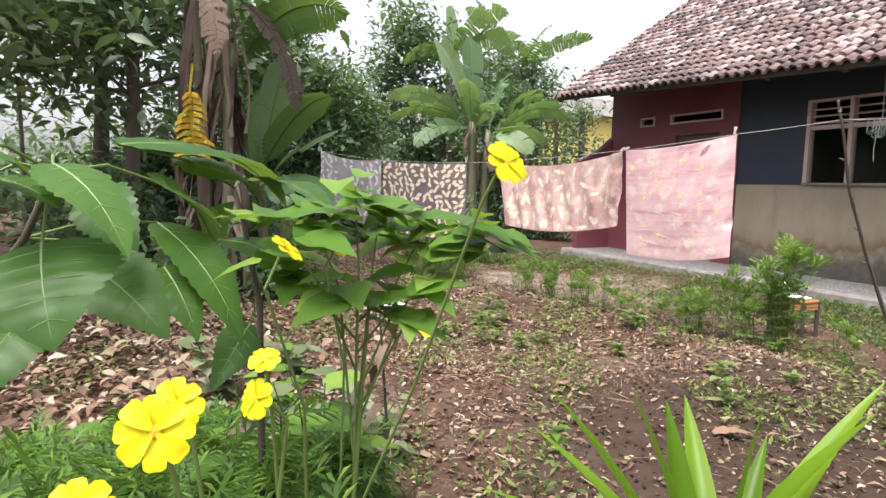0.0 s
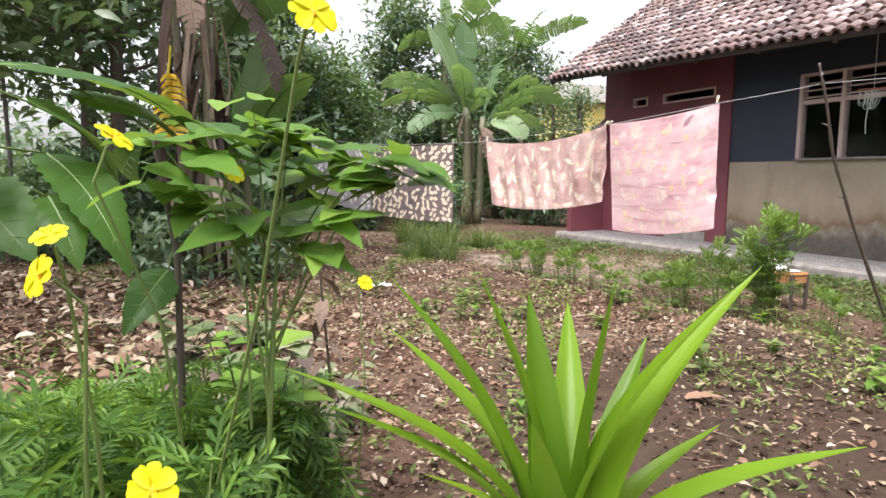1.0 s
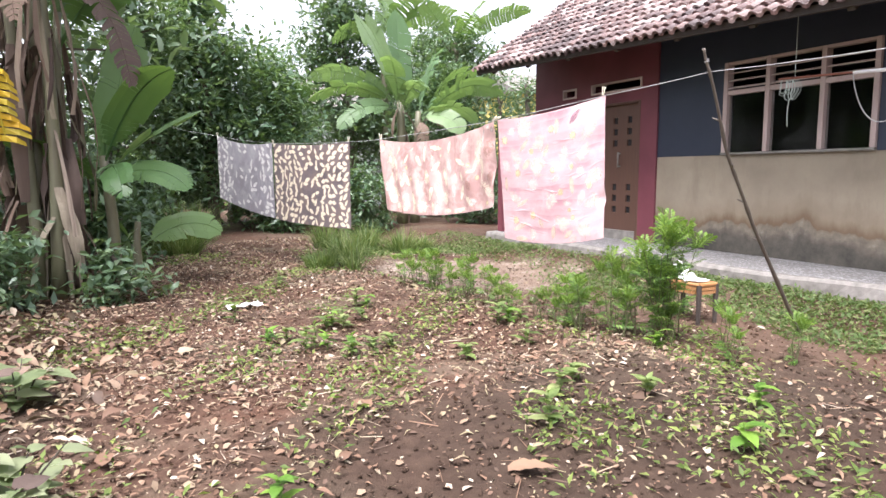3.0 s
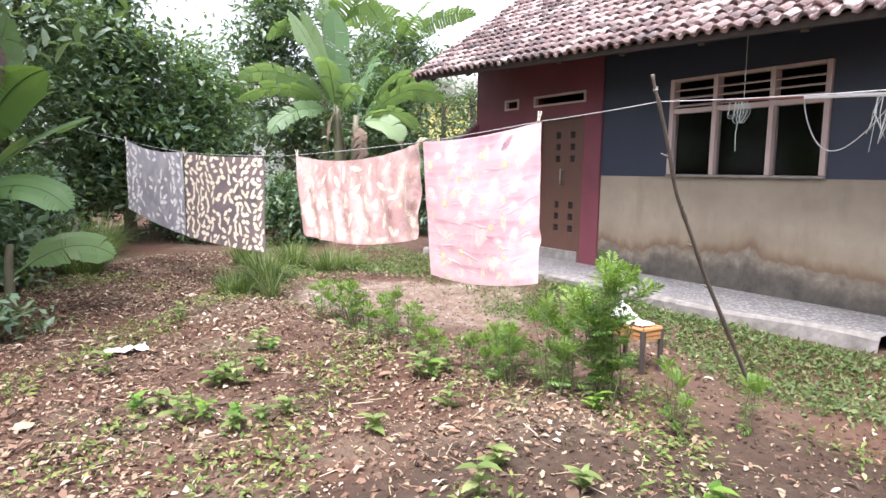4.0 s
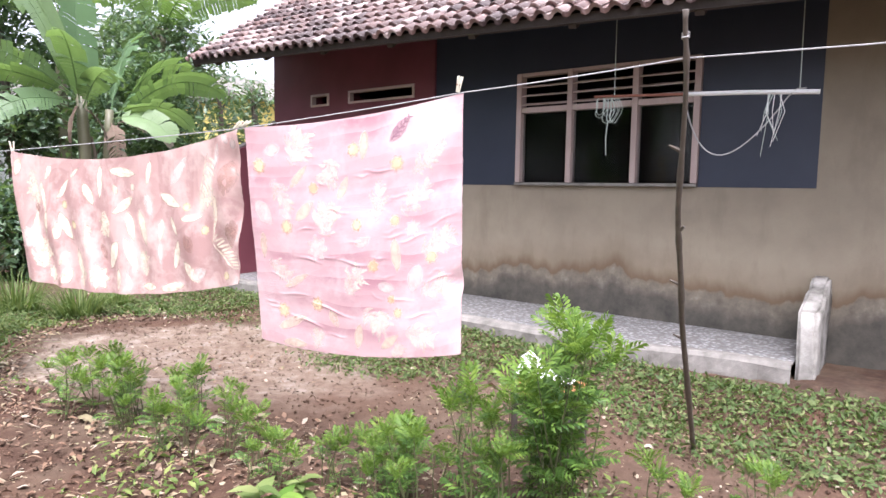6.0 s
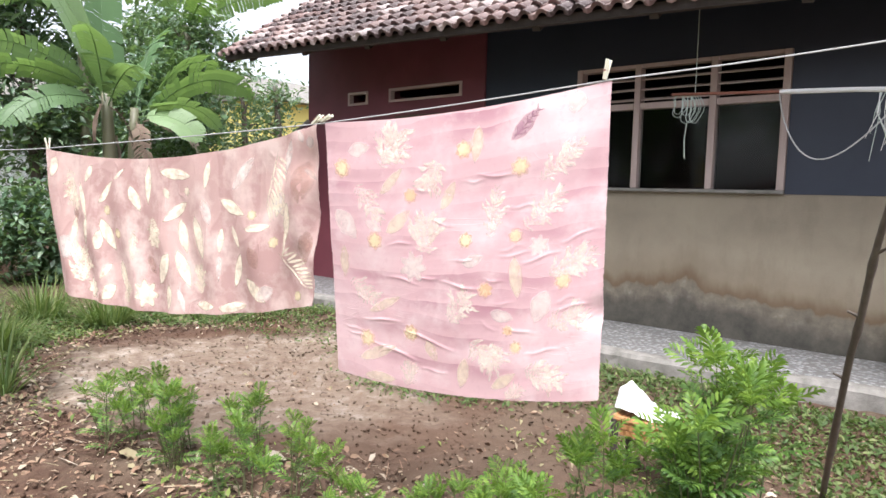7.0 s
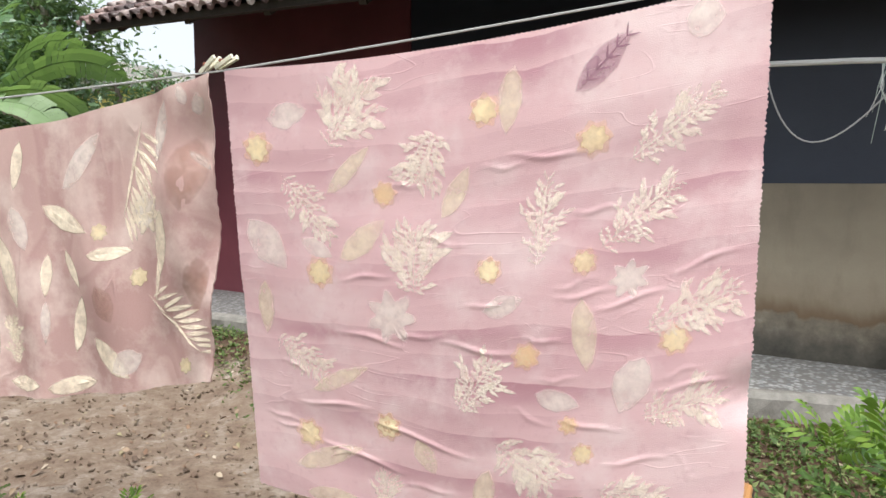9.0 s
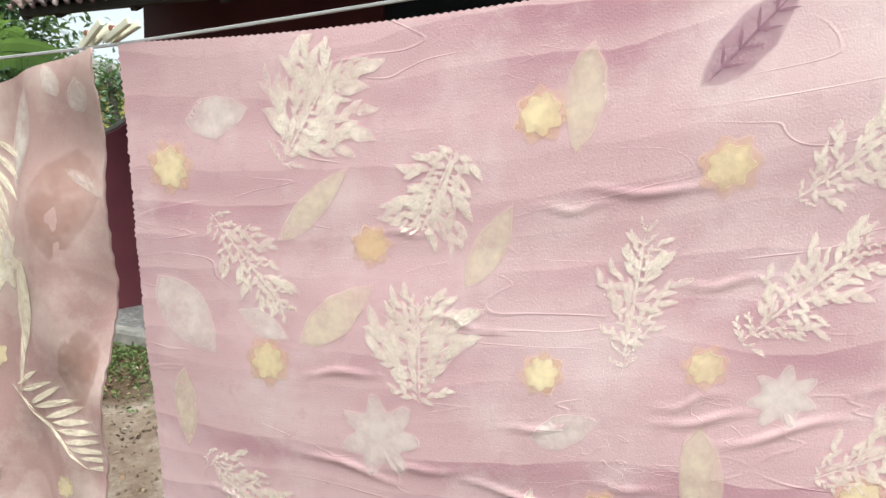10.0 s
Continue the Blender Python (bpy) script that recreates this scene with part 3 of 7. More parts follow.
box(bm, (WX - 0.03, 10.71, 1.39), (WX + 0.02, 10.73, 1.41))
part("handle", bm, CEMENT, door, "grey upright pull")
bm = bmesh.new()
box(bm, (WX - 0.03, D0 + 0.05, 0.15), (WX + 0.12, D1 - 0.05, 0.30), 0.006)
part("threshold", bm, CEMENT, door)

# veranda
veranda = thing("veranda", "narrow raised walk of grey pebble wash with a worn cement edge", "pavement", (8.0, 9.5, 0), kind="structure")
bm = bmesh.new()
rng = random.Random(8)
N = 64
rows = []
for i in range(N + 1):
    y = 6.36 + (12.85 - 6.36) * i / N
    e = 7.56 + 0.02 * math.sin(3 * y) + rng.uniform(-0.008, 0.008) + (0.16 if y < 7.3 else 0) * smooth(7.6, 6.6, y)
    zt = 0.15 + 0.006 * math.sin(2 * y)
    rows.append([bm.verts.new(p) for p in ((WX, y, 0.17), (e + 0.10, y, 0.155), (e + 0.02, y, zt), (e + rng.uniform(-0.008, 0.006), y, zt - 0.03), (e + rng.uniform(-0.015, 0.005), y, 0.03), (e - 0.01, y, -0.35))])
for a, b in zip(rows, rows[1:]):
    for k in range(5):
        bm.faces.new((a[k], b[k], b[k + 1], a[k + 1])).material_index = 0 if k == 0 else 1
bm.faces.new(rows[-1][::-1] + [bm.verts.new((WX, 12.85, -0.35))]).material_index = 1
ob = part("walk_slab", bm, PEBBLE, veranda, smooth=False)
ob.data.materials.append(CEMENT)

pier = thing("end_pier", "small weathered white masonry pier with a sloped top", "pier", (8.15, 6.3, 0))
bm = bmesh.new()
vs = [bm.verts.new(p) for p in ((7.86, 6.24, -0.3), (8.497, 6.24, -0.3), (8.497, 6.37, -0.3), (7.86, 6.37, -0.3), (7.88, 6.24, 0.50), (8.497, 6.24, 0.68), (8.497, 6.36, 0.68), (7.88, 6.36, 0.50))]
for q in ((3, 2, 1, 0), (4, 5, 6, 7), (0, 1, 5, 4), (1, 2, 6, 5), (2, 3, 7, 6), (3, 0, 4, 7)):
    bm.faces.new([vs[i] for i in q])
bmesh.ops.bevel(bm, geom=list(bm.edges), offset=0.018, segments=2, affect="EDGES")
bmesh.ops.subdivide_edges(bm, edges=list(bm.edges), cuts=5, use_grid_fill=True)
for v in bm.verts:
    v.co += Vector((0.4, 1.0, 0.6)) * 0.022 * noise.noise(v.co * 7)
part("masonry", bm, MOSSY, pier, "pale cement crusted with dark moss", smooth=True)

wing = thing("wing_wall", "low dark red wing wall with a pale sloping top", "wall", (8.1, 12.72, 0), kind="structure")
bm = bmesh.new()
prof = [(WX - 0.03, 0.1), (7.76, 0.1), (7.76, 1.70)] + [(7.76 + 0.71 * s, 1.70 + 0.42 * s - 0.06 * math.sin(math.pi * s)) for s in (0.25, 0.5, 0.75, 1.0)]
f = bm.faces.new([bm.verts.new((x, 12.66, z)) for x, z in prof])
r = bmesh.ops.extrude_face_region(bm, geom=[f])
bmesh.ops.translate(bm, vec=(0, 0.12, 0), verts=[v for v in r["geom"] if isinstance(v, bmesh.types.BMVert)])
part("masonry", bm, RED_PAINT, wing)
bm = bmesh.new()
tube(bm, [(x, 12.72, z + 0.012) for x, z in prof[2:]], 0.03, 6)
part("coping", bm, CEMENT, wing, "pale cement coping")

# roof: timber, then tiles
roof = thing("roof", "old clay pantile roof with a dark timber eave", "roof", (10, 8, 3), kind="structure")
bm = bmesh.new()
RX, RY0, RY1 = 12.0, -0.4, EAVE_Y1
vs = []
for off in (-0.02, -0.07):
    vs += [bm.verts.new((x, y, roof_z(x, y) + off)) for x, y in ((EAVE_X + 0.03, RY0), (RX, RY0), (RX, RY1 - 0.03), (EAVE_X + 0.03, RY1 - 0.03))]
for q in ((0, 1, 2, 3), (7, 6, 5, 4), (0, 4, 5, 1), (1, 5, 6, 2), (2, 6, 7, 3), (3, 7, 4, 0)):
    bm.faces.new([vs[i] for i in q])
vs = []
for off in (-0.02, -0.07):
    vs += [bm.verts.new((2 * RX - x, y, roof_z(x, y) + off)) for x, y in ((EAVE_X + 0.03, RY0), (RX, RY0), (RX, RY1 - 0.03), (EAVE_X + 0.03, RY1 - 0.03))]
for q in ((0, 1, 2, 3), (7, 6, 5, 4), (0, 4, 5, 1), (1, 5, 6, 2), (2, 6, 7, 3), (3, 7, 4, 0)):
    bm.faces.new([vs[i] for i in q])
part("decking", bm, DARK_WOOD, roof, "dark underside boards")
bm = bmesh.new()
tube(bm, [(EAVE_X + 0.07, y, eave_z(y) - 0.03) for y in (RY0, 3, 6, 9, 11, EAVE_Y1 - 0.05)], 0.045, 4)
tube(bm, [(x, EAVE_Y1 - 0.06, roof_z(x, EAVE_Y1) - 0.1) for x in (EAVE_X + 0.05, 9, RX)], 0.05, 4)
part("fascia", bm, DARK_WOOD, roof)
for i in range(14):
    y = 0.5 + i * 0.93
    bm = bmesh.new()
    tube(bm, [(EAVE_X + 0.08, y, roof_z(EAVE_X + 0.08, y) - 0.12), (WX + 0.2, y, roof_z(WX + 0.2, y) - 0.12)], 0.045, 4)
    part("rafter", bm, DARK_WOOD, roof)


def pantile(w=0.155, l=0.225):
    """One curved clay tile: x runs up the slope, y across."""
    bm = bmesh.new()
    prof = [(-0.5, 0.006), (-0.36, 0.034), (-0.2, 0.044), (-0.04, 0.03), (0.12, 0.002), (0.3, -0.008), (0.5, 0.006)]
    a = [bm.verts.new((-0.012 * math.cos(6.28 * (u + 0.2)), u * w * 1.06, z + 0.016)) for u, z in prof]
    b = [bm.verts.new((l, u * w * 1.06, z - 0.028)) for u, z in prof]
    c = [bm.verts.new((0.004, u * w * 1.06, z - 0.022)) for u, z in prof]
    for i in range(6):
        bm.faces.new((a[i], b[i], b[i + 1], a[i + 1])).smooth = True
        bm.faces.new((c[i], a[i], a[i + 1], c[i + 1]))
    me = bpy.data.meshes.new("roof_tile")
    bm.to_mesh(me)
    bm.free()
    me.materials.append(CLAY)
    return me


def roof_tiles():
    me = pantile()
    vs = np.array([v.co[:] for v in me.vertices])
    fs = np.array([p.vertices[:] for p in me.polygons])
    rng = random.Random(5)
    ang = math.atan(PITCH)
    step = 0.172 * math.cos(ang)
    rest_m, rest_p = [], []
    done = 0
    for r in range(32):
        for k in range(88):
            y = EAVE_Y1 - 0.08 - 0.15 * k + (0.0 if r % 2 else 0.02)
            x = EAVE_X - 0.03 + r * step
            tilt = math.atan(0.044)
            m = pose(x, y, roof_z(x, y) + 0.012 + rng.uniform(-0.004, 0.004), math.degrees(tilt), -math.degrees(ang) + rng.uniform(-1.5, 1.5), rng.uniform(-2.5, 2.5))
            if r < 9 and 6 <= k < 40 and done < 300:
                ob = mesh_part("roof_tile", me, CLAY, roof)
                ob.matrix_basis = m
                done += 1
            else:
                rest_m.append(np.array(m.to_3x3()))
                rest_p.append(m.translation[:])
    rest = bulk("roof_tiles_far", vs, fs, np.array(rest_m), np.array(rest_p))
    m = CLAY.copy()
    m.name = "roof_clay_far"
    for n in m.node_tree.nodes:
        if n.bl_idname == "ShaderNodeObjectInfo":
            geo = m.node_tree.nodes.new("ShaderNodeNewGeometry")
            for l in list(n.outputs["Random"].links):
                m.node_tree.links.new(geo.outputs["Random Per Island"], l.to_socket)
    ob = mesh_part("roof_tiles", rest, m, roof)
    tagged(ob, kind="stuff")


# ---- clothesline and cloths ----
class Sheet:
    """A hanging cloth: four corners, sag of both hems, folds."""

    def __init__(self, tl, tr, br, bl, sag_top, sag_low, folds):
        self.c = [Vector(p) for p in (tl, tr, br, bl)]
        self.sag_top, self.sag_low, self.folds = sag_top, sag_low, folds
        e = self.c[1] - self.c[0]
        self.n = Vector((e.y, -e.x, 0)).normalized()
        if self.n.x > 0:
            self.n = -self.n

    def at(self, u, v, lift=0.0):
        tl, tr, br, bl = self.c
        p = tl.lerp(tr, u).lerp(bl.lerp(br, u), v)
        s = 4 * u * (1 - u)
        p.z -= s * (self.sag_top * (1 - v) + self.sag_low * v)
        return p + self.n * (self.folds(u, v) + lift)


def cloth_mesh(sheet, nu=44, nv=44, thick=0.004, hem=0.0015, teeth=0.0):
    """Both faces and the rim; teeth is the depth of a pinked edge."""
    bm = bmesh.new()
    uv = bm.loops.layers.uv.new("UVMap")
    width, drop = (sheet.c[1] - sheet.c[0]).length, (sheet.c[3] - sheet.c[0]).length
    rng = random.Random(2)
    jag = [rng.uniform(-1, 1) * hem for _ in range(4 * (nu + nv))]
    grid = []
    for j in range(nv + 1):
        for i in range(nu + 1):
            u, v = i / nu, j / nv
            if j == nv:
                v += jag[i] + teeth * (i % 2)
            if j == 0:
                v -= teeth * (i % 2)
            if i in (0, nu):
                u += jag[nu + j + (nv if i else 0)] + teeth * (j % 2) * (1 if i else -1)
            grid.append((u, v))
    sides = [[], []]
    spots = {}
    for u, v in grid:
        p = sheet.at(u, v)
        for g, lift in zip(sides, (thick / 2, -thick / 2)):
            w = bm.verts.new(p + sheet.n * lift)
            spots[w] = (u * width, v * drop)
            g.append(w)
    w = nu + 1
    for j in range(nv):
        for i in range(nu):
            a, b, c, d = j * w + i, j * w + i + 1, (j + 1) * w + i + 1, (j + 1) * w + i
            bm.faces.new([sides[0][k] for k in (d, c, b, a)])
            bm.faces.new([sides[1][k] for k in (a, b, c, d)])
    rim = [i for i in range(w)] + [j * w + nu for j in range(1, nv + 1)] + [nv * w + i for i in range(nu - 1, -1, -1)] + [j * w for j in range(nv - 1, 0, -1)]
    twin = [[bm.verts.new(g[k].co) for k in rim] for g in sides]
    for t, g in zip(twin, sides):
        for n, k in zip(t, rim):
            spots[n] = spots[g[k]]
    for a in range(len(rim)):
        b = (a + 1) % len(rim)
        bm.faces.new((twin[0][a], twin[0][b], twin[1][b], twin[1][a]))
    for f in bm.faces:
        for l in f.loops:
            l[uv].uv = spots[l.vert]
    return bm


CREASES = [(0.249, 0.569, 0.377, 0.593), (0.367, 0.578, 0.453, 0.568), (0.467, 0.584, 0.595, 0.608), (0.627, 0.575, 0.683, 0.586), (0.66, 0.661, 0.709, 0.661), (0.614, 0.722, 0.658, 0.756), (0.699, 0.743, 0.788, 0.769), (0.78, 0.832, 0.87, 0.822), (0.891, 0.807, 0.913, 0.86), (0.169, 0.836, 0.365, 0.885), (0.31, 0.771, 0.507, 0.83), (0.139, 0.749, 0.29, 0.743), (0.065, 0.816, 0.145, 0.826), (0.753, 0.525, 0.859, 0.503), (0.687, 0.499, 0.772, 0.493)]
CREASES += [(0.69, 0.481, 0.734, 0.469), (0.884, 0.469, 0.975, 0.443), (0.713, 0.339, 0.778, 0.34), (0.606, 0.221, 0.718, 0.234), (0.556, 0.239, 0.611, 0.24), (0.364, 0.259, 0.416, 0.258), (0.261, 0.452, 0.35, 0.442), (0.437, 0.367, 0.497, 0.382), (0.519, 0.51, 0.59, 0.501), (0.876, 0.662, 0.916, 0.649), (0.944, 0.749, 0.98, 0.705), (0.864, 0.688, 0.964, 0.678), (0.389, 0.914, 0.47, 0.918), (0.1, 0.654, 0.142, 0.675), (0.048, 0.793, 0.118, 0.806)]


def folds_rose(u, v):
    """Wide level billows, and single sharp creases, most of them low down."""
    r = 0.005 * noise.noise(Vector((u * 2.2 + 4, v * 5.0, 0.3))) + 0.0022 * noise.noise(Vector((u * 2.2, v * 9.0, 1.3)))
    r += 0.0014 * noise.noise(Vector((u * 5.0 + 2.0 * v, v * 16.0, 2.1))) * (0.3 + 0.7 * v)
    for a, b, c, d in CREASES:
        if a - 0.02 < u < c + 0.02 and min(b, d) - 0.03 < v < max(b, d) + 0.03:
            s = min(1.0, max(0.0, (u - a) / (c - a)))
            off = v - b - (d - b) * s - 0.004 * math.sin(5.5 * s + 9 * a)
            end = min(1.0, 12 * min(u - a + 0.02, c + 0.02 - u))
            r += max(0.0, end) * 0.0042 * math.exp(-(off / 0.0036) ** 2)
    tuck = math.exp(-((v - 0.72) / 0.05) ** 2) * max(0.0, (u - 0.93) / 0.07)
    return r + 0.015 * math.sin(math.pi * u) * math.sin(math.pi * v) - 0.02 * tuck


def folds_tan(u, v):
    edge = max(0.0, (u - 0.82) / 0.18)
    return 0.03 * edge * noise.noise(Vector((u * 22, v * 5, 1.7))) + 0.015 * math.sin(2 * math.pi * (6.5 * u + 0.15 * math.sin(5 * v))) * (0.4 + 0.6 * v) + 0.01 * noise.noise(Vector((u * 6, v * 2, 3.1))) + 0.02 * v * math.sin(math.pi * u)


def folds_grey(u, v):
    return 0.004 * math.sin(2 * math.pi * (5 * u + 0.1 * v)) * (0.3 + 0.7 * v) + 0.008 * noise.noise(Vector((u * 4, v * 3, 9.1)))


ROSE = Sheet((4.705, 8.045, 1.540), (4.905, 7.040, 1.632), (4.925, 7.045, 0.680), (4.80, 8.065, 0.600), 0.028, 0.042, folds_rose)
TAN = Sheet((4.375, 9.69, 1.462), (4.700, 8.075, 1.533), (4.75, 8.15, 0.850), (4.385, 9.57, 0.775), 0.082, 0.065, folds_tan)
DARK = Sheet((3.885, 12.12, 1.520), (4.265, 10.28, 1.465), (4.265, 10.28, 0.530), (3.89, 12.10, 0.540), 0.03, 0.02, folds_grey)
GREY = Sheet((3.47, 13.95, 1.705), (3.875, 12.17, 1.525), (3.885, 12.14, 0.545), (3.48, 13.98, 0.775), 0.06, 0.03, folds_grey)

ROSE_DYE = banded_cloth("rose_dye", (0.71, 0.475, 0.485), (0.43, 0.20, 0.24), (0.80, 0.665, 0.645))
TAN_DYE = dyed_cloth("tan_rose_dye", (0.57, 0.385, 0.345), (0.42, 0.25, 0.225), (0.70, 0.56, 0.50), (5, 5, 2.6), (9, 9, 3))
DARK_DYE = dyed_cloth("dark_plum_dye", (0.10, 0.08, 0.09), (0.15, 0.115, 0.12), (0.19, 0.13, 0.105), (3, 3, 3), (12, 12, 2))
GREY_DYE = dyed_cloth("grey_violet_dye", (0.30, 0.30, 0.33), (0.24, 0.23, 0.26), (0.4, 0.4, 0.42), (3, 3, 3), (12, 12, 2))

cloth_rose = tagged(part("printed_cloth", cloth_mesh(ROSE, 230, 230, teeth=0.002), ROSE_DYE, smooth=True), "rose pink plant-dyed cloth with pale leaf prints on a line", "cloth", "cloths on the line")
cloth_tan = tagged(part("printed_cloth", cloth_mesh(TAN, 120, 60), TAN_DYE, smooth=True), "dusty tan-pink cloth with cream leaf prints on a line", "cloth", "cloths on the line")
cloth_dark = tagged(part("printed_cloth", cloth_mesh(DARK), DARK_DYE, smooth=True), "dark plum cloth covered in cream leaf prints", "cloth", "cloths on the line")
cloth_grey = tagged(part("printed_cloth", cloth_mesh(GREY), GREY_DYE, smooth=True), "grey-violet cloth with pale side borders of leaf prints", "cloth", "cloths on the line")

rope = thing("clothesline", "thin grey nylon clothesline across the yard", "rope", (4.7, 8, 1.55))
LINE = [(2.9, 15.6, 1.95), (3.47, 13.95, 1.706), (3.88, 12.145, 1.523), (4.265, 10.28, 1.466), (4.375, 9.69, 1.464), (4.703, 8.06, 1.538), (4.906, 7.035, 1.634), (5.012, 6.30, 1.69), (4.1, 2.6, 1.6)]
bm = bmesh.new()
pts = []
for (a, b), s in zip(zip(LINE, LINE[1:]), (0.02, 0.015, 0.012, 0.006, 0.004, 0.004, 0.004, 0.06)):
    pts += curve_points(a, b, s, 8)[:-1]
tube(bm, pts + [Vector(LINE[-1])], 0.0023, 5)
part("line", bm, ROPE, rope)


def peg(p, lean):
    o = thing("clothes_peg", "small pale plastic clothes peg on the line", "peg", p, "pegs on the line")
    for sgn in (-1, 1):
        bm = bmesh.new()
        box(bm, (-0.003, -0.005, -0.025), (0.003, 0.005, 0.032), 0.0015)
        bm.transform(Matrix.Translation(p) @ pose(0, 0, 0, lean, sgn * 7, 0) @ pose(sgn * 0.006, 0, 0.005))
        part("jaw", bm, PEG, o)
    bm = bmesh.new()
    tube(bm, [Vector(p) + Vector((-0.01, 0, 0.006)), Vector(p) + Vector((0.01, 0, 0.006))], 0.004, 6)
    part("spring", bm, RUST, o)


for p, lean in (((4.90, 7.055, 1.655), 12), ((4.708, 8.05, 1.553), 70), ((4.70, 8.09, 1.548), 60), ((4.378, 9.68, 1.478), -10), ((4.262, 10.30, 1.482), 8), ((3.882, 12.14, 1.535), 5), ((3.47, 13.94, 1.72), -6)):
    peg(p, lean)

prop = thing("line_prop", "crooked weathered bamboo pole propping the clothesline", "pole", (6.53, 6.62, -0.15))
bm = bmesh.new()
CULM = [Vector(p) for p in ((6.53, 6.62, -0.13), (5.724, 6.487, 0.758), (5.475, 6.432, 1.04), (5.29, 6.385, 1.263), (5.012, 6.302, 1.675), (4.935, 6.28, 1.81))]
pts, rad = [], []
for i in range(29):
    s = i / 28
    k = min(4, int(s * 5))
    p = CULM[k].lerp(CULM[k + 1], s * 5 - k)
    p += Vector((0.004 * math.sin(19 * s), 0.004 * math.sin(13 * s + 1), 0))
    pts.append(p)
    rad.append(0.0135 - 0.0065 * s + (0.003 if i % 5 == 3 else 0))
tube(bm, pts, rad, 8)
part("culm", bm, BAMBOO, prop, smooth=True)
for i in (5, 9, 14, 19):
    bm = bmesh.new()
    tube(bm, [pts[i], pts[i] + Vector((-0.03, 0.035 if i % 2 else -0.03, 0.02))], [0.008, 0.004], 5)
    part("twig_stub", bm, BAMBOO, prop)
bm = bmesh.new()
tube(bm, [pts[25] + Vector((0.010 * math.cos(a), 0.010 * math.sin(a), 0.006 * a / 6)) for a in np.linspace(0, 18, 36)], 0.003, 4)
part("lashing", bm, ROPE, prop)


# ---- trees and large plants ----
FINE_LEAF = ([(0, 0, 0), (0.18, 0.12, 0.05), (0.18, -0.12, 0.05), (0.2, 0, 0.02), (0.5, 0.19, 0.07), (0.5, -0.19, 0.07), (0.52, 0, 0.02), (0.8, 0.1, 0.0), (0.8, -0.1, 0.0), (0.8, 0, -0.04), (1.05, 0, -0.16)],
             [(0, 3, 1), (0, 2, 3), (1, 3, 6), (1, 6, 4), (3, 2, 5), (3, 5, 6), (4, 6, 9), (4, 9, 7), (6, 5, 8), (6, 8, 9), (7, 9, 10), (9, 8, 10)])

def tree(name, at, height, spread, leaves, leaf, mat, seed, label, trunk_r=0.1, low=0.35, clumps=26, stretch=0.75, group="trees behind the yard"):
    rng = np.random.default_rng(seed)
    x, y = at
    o = thing(name, label, "tree", (x, y, 0), group)
    z0 = float(gz(x, y)) - 0.05
    bm = bmesh.new()
    lean = rng.normal(0, 0.05 * height, 2)
    spine = [Vector((x + lean[0] * s * s + 0.04 * math.sin(7 * s + seed), y + lean[1] * s * s, z0 + height * 0.8 * s)) for s in np.linspace(0, 1, 8)]
    tube(bm, spine, [trunk_r * (1 - 0.75 * s) + 0.02 for s in np.linspace(0, 1, 8)], 8)
    part("trunk", bm, BARK, o, smooth=True)
    centres = []
    for i in range(clumps):
        s = low + (1 - low) * (i + rng.random()) / clumps
        k = min(6, int(s * 7))
        b = spine[k].lerp(spine[k + 1], s * 7 - k)
        a = rng.uniform(0, 2 * np.pi)
        r = spread * (0.35 + 0.65 * rng.random()) * math.sin(math.pi * min(1.0, 0.18 + 0.8 * (s - low) / (1 - low)))
        tip = b + Vector((r * math.cos(a), r * math.sin(a), rng.uniform(0.0, 0.35) * height * 0.4))
        mid = b.lerp(tip, 0.5) + Vector((0, 0, 0.08 * r))
        if i % 2 == 0:
            bm = bmesh.new()
            tube(bm, [b, mid, tip], [trunk_r * 0.3, trunk_r * 0.2, 0.008], 5, False)
            part("limb", bm, BARK, o, smooth=True)
        centres += [tip, mid]
    c = np.array([v[:] for v in centres])
    w = rng.integers(0, len(c), leaves)
    sig = spread * 0.22
    p = c[w] + rng.normal(0, 1, (leaves, 3)) * np.array([sig, sig, sig * stretch])
    p[:, 2] = np.maximum(p[:, 2], z0 + 0.05)
    me = bulk("crown", *(FINE_LEAF if leaf > 0.18 else (LEAF_V, LEAF_F)), turns(rng, leaves, 0.55, (0.6 * leaf, 1.35 * leaf)), p)
    mesh_part("crown", me, mat, o)
    return o


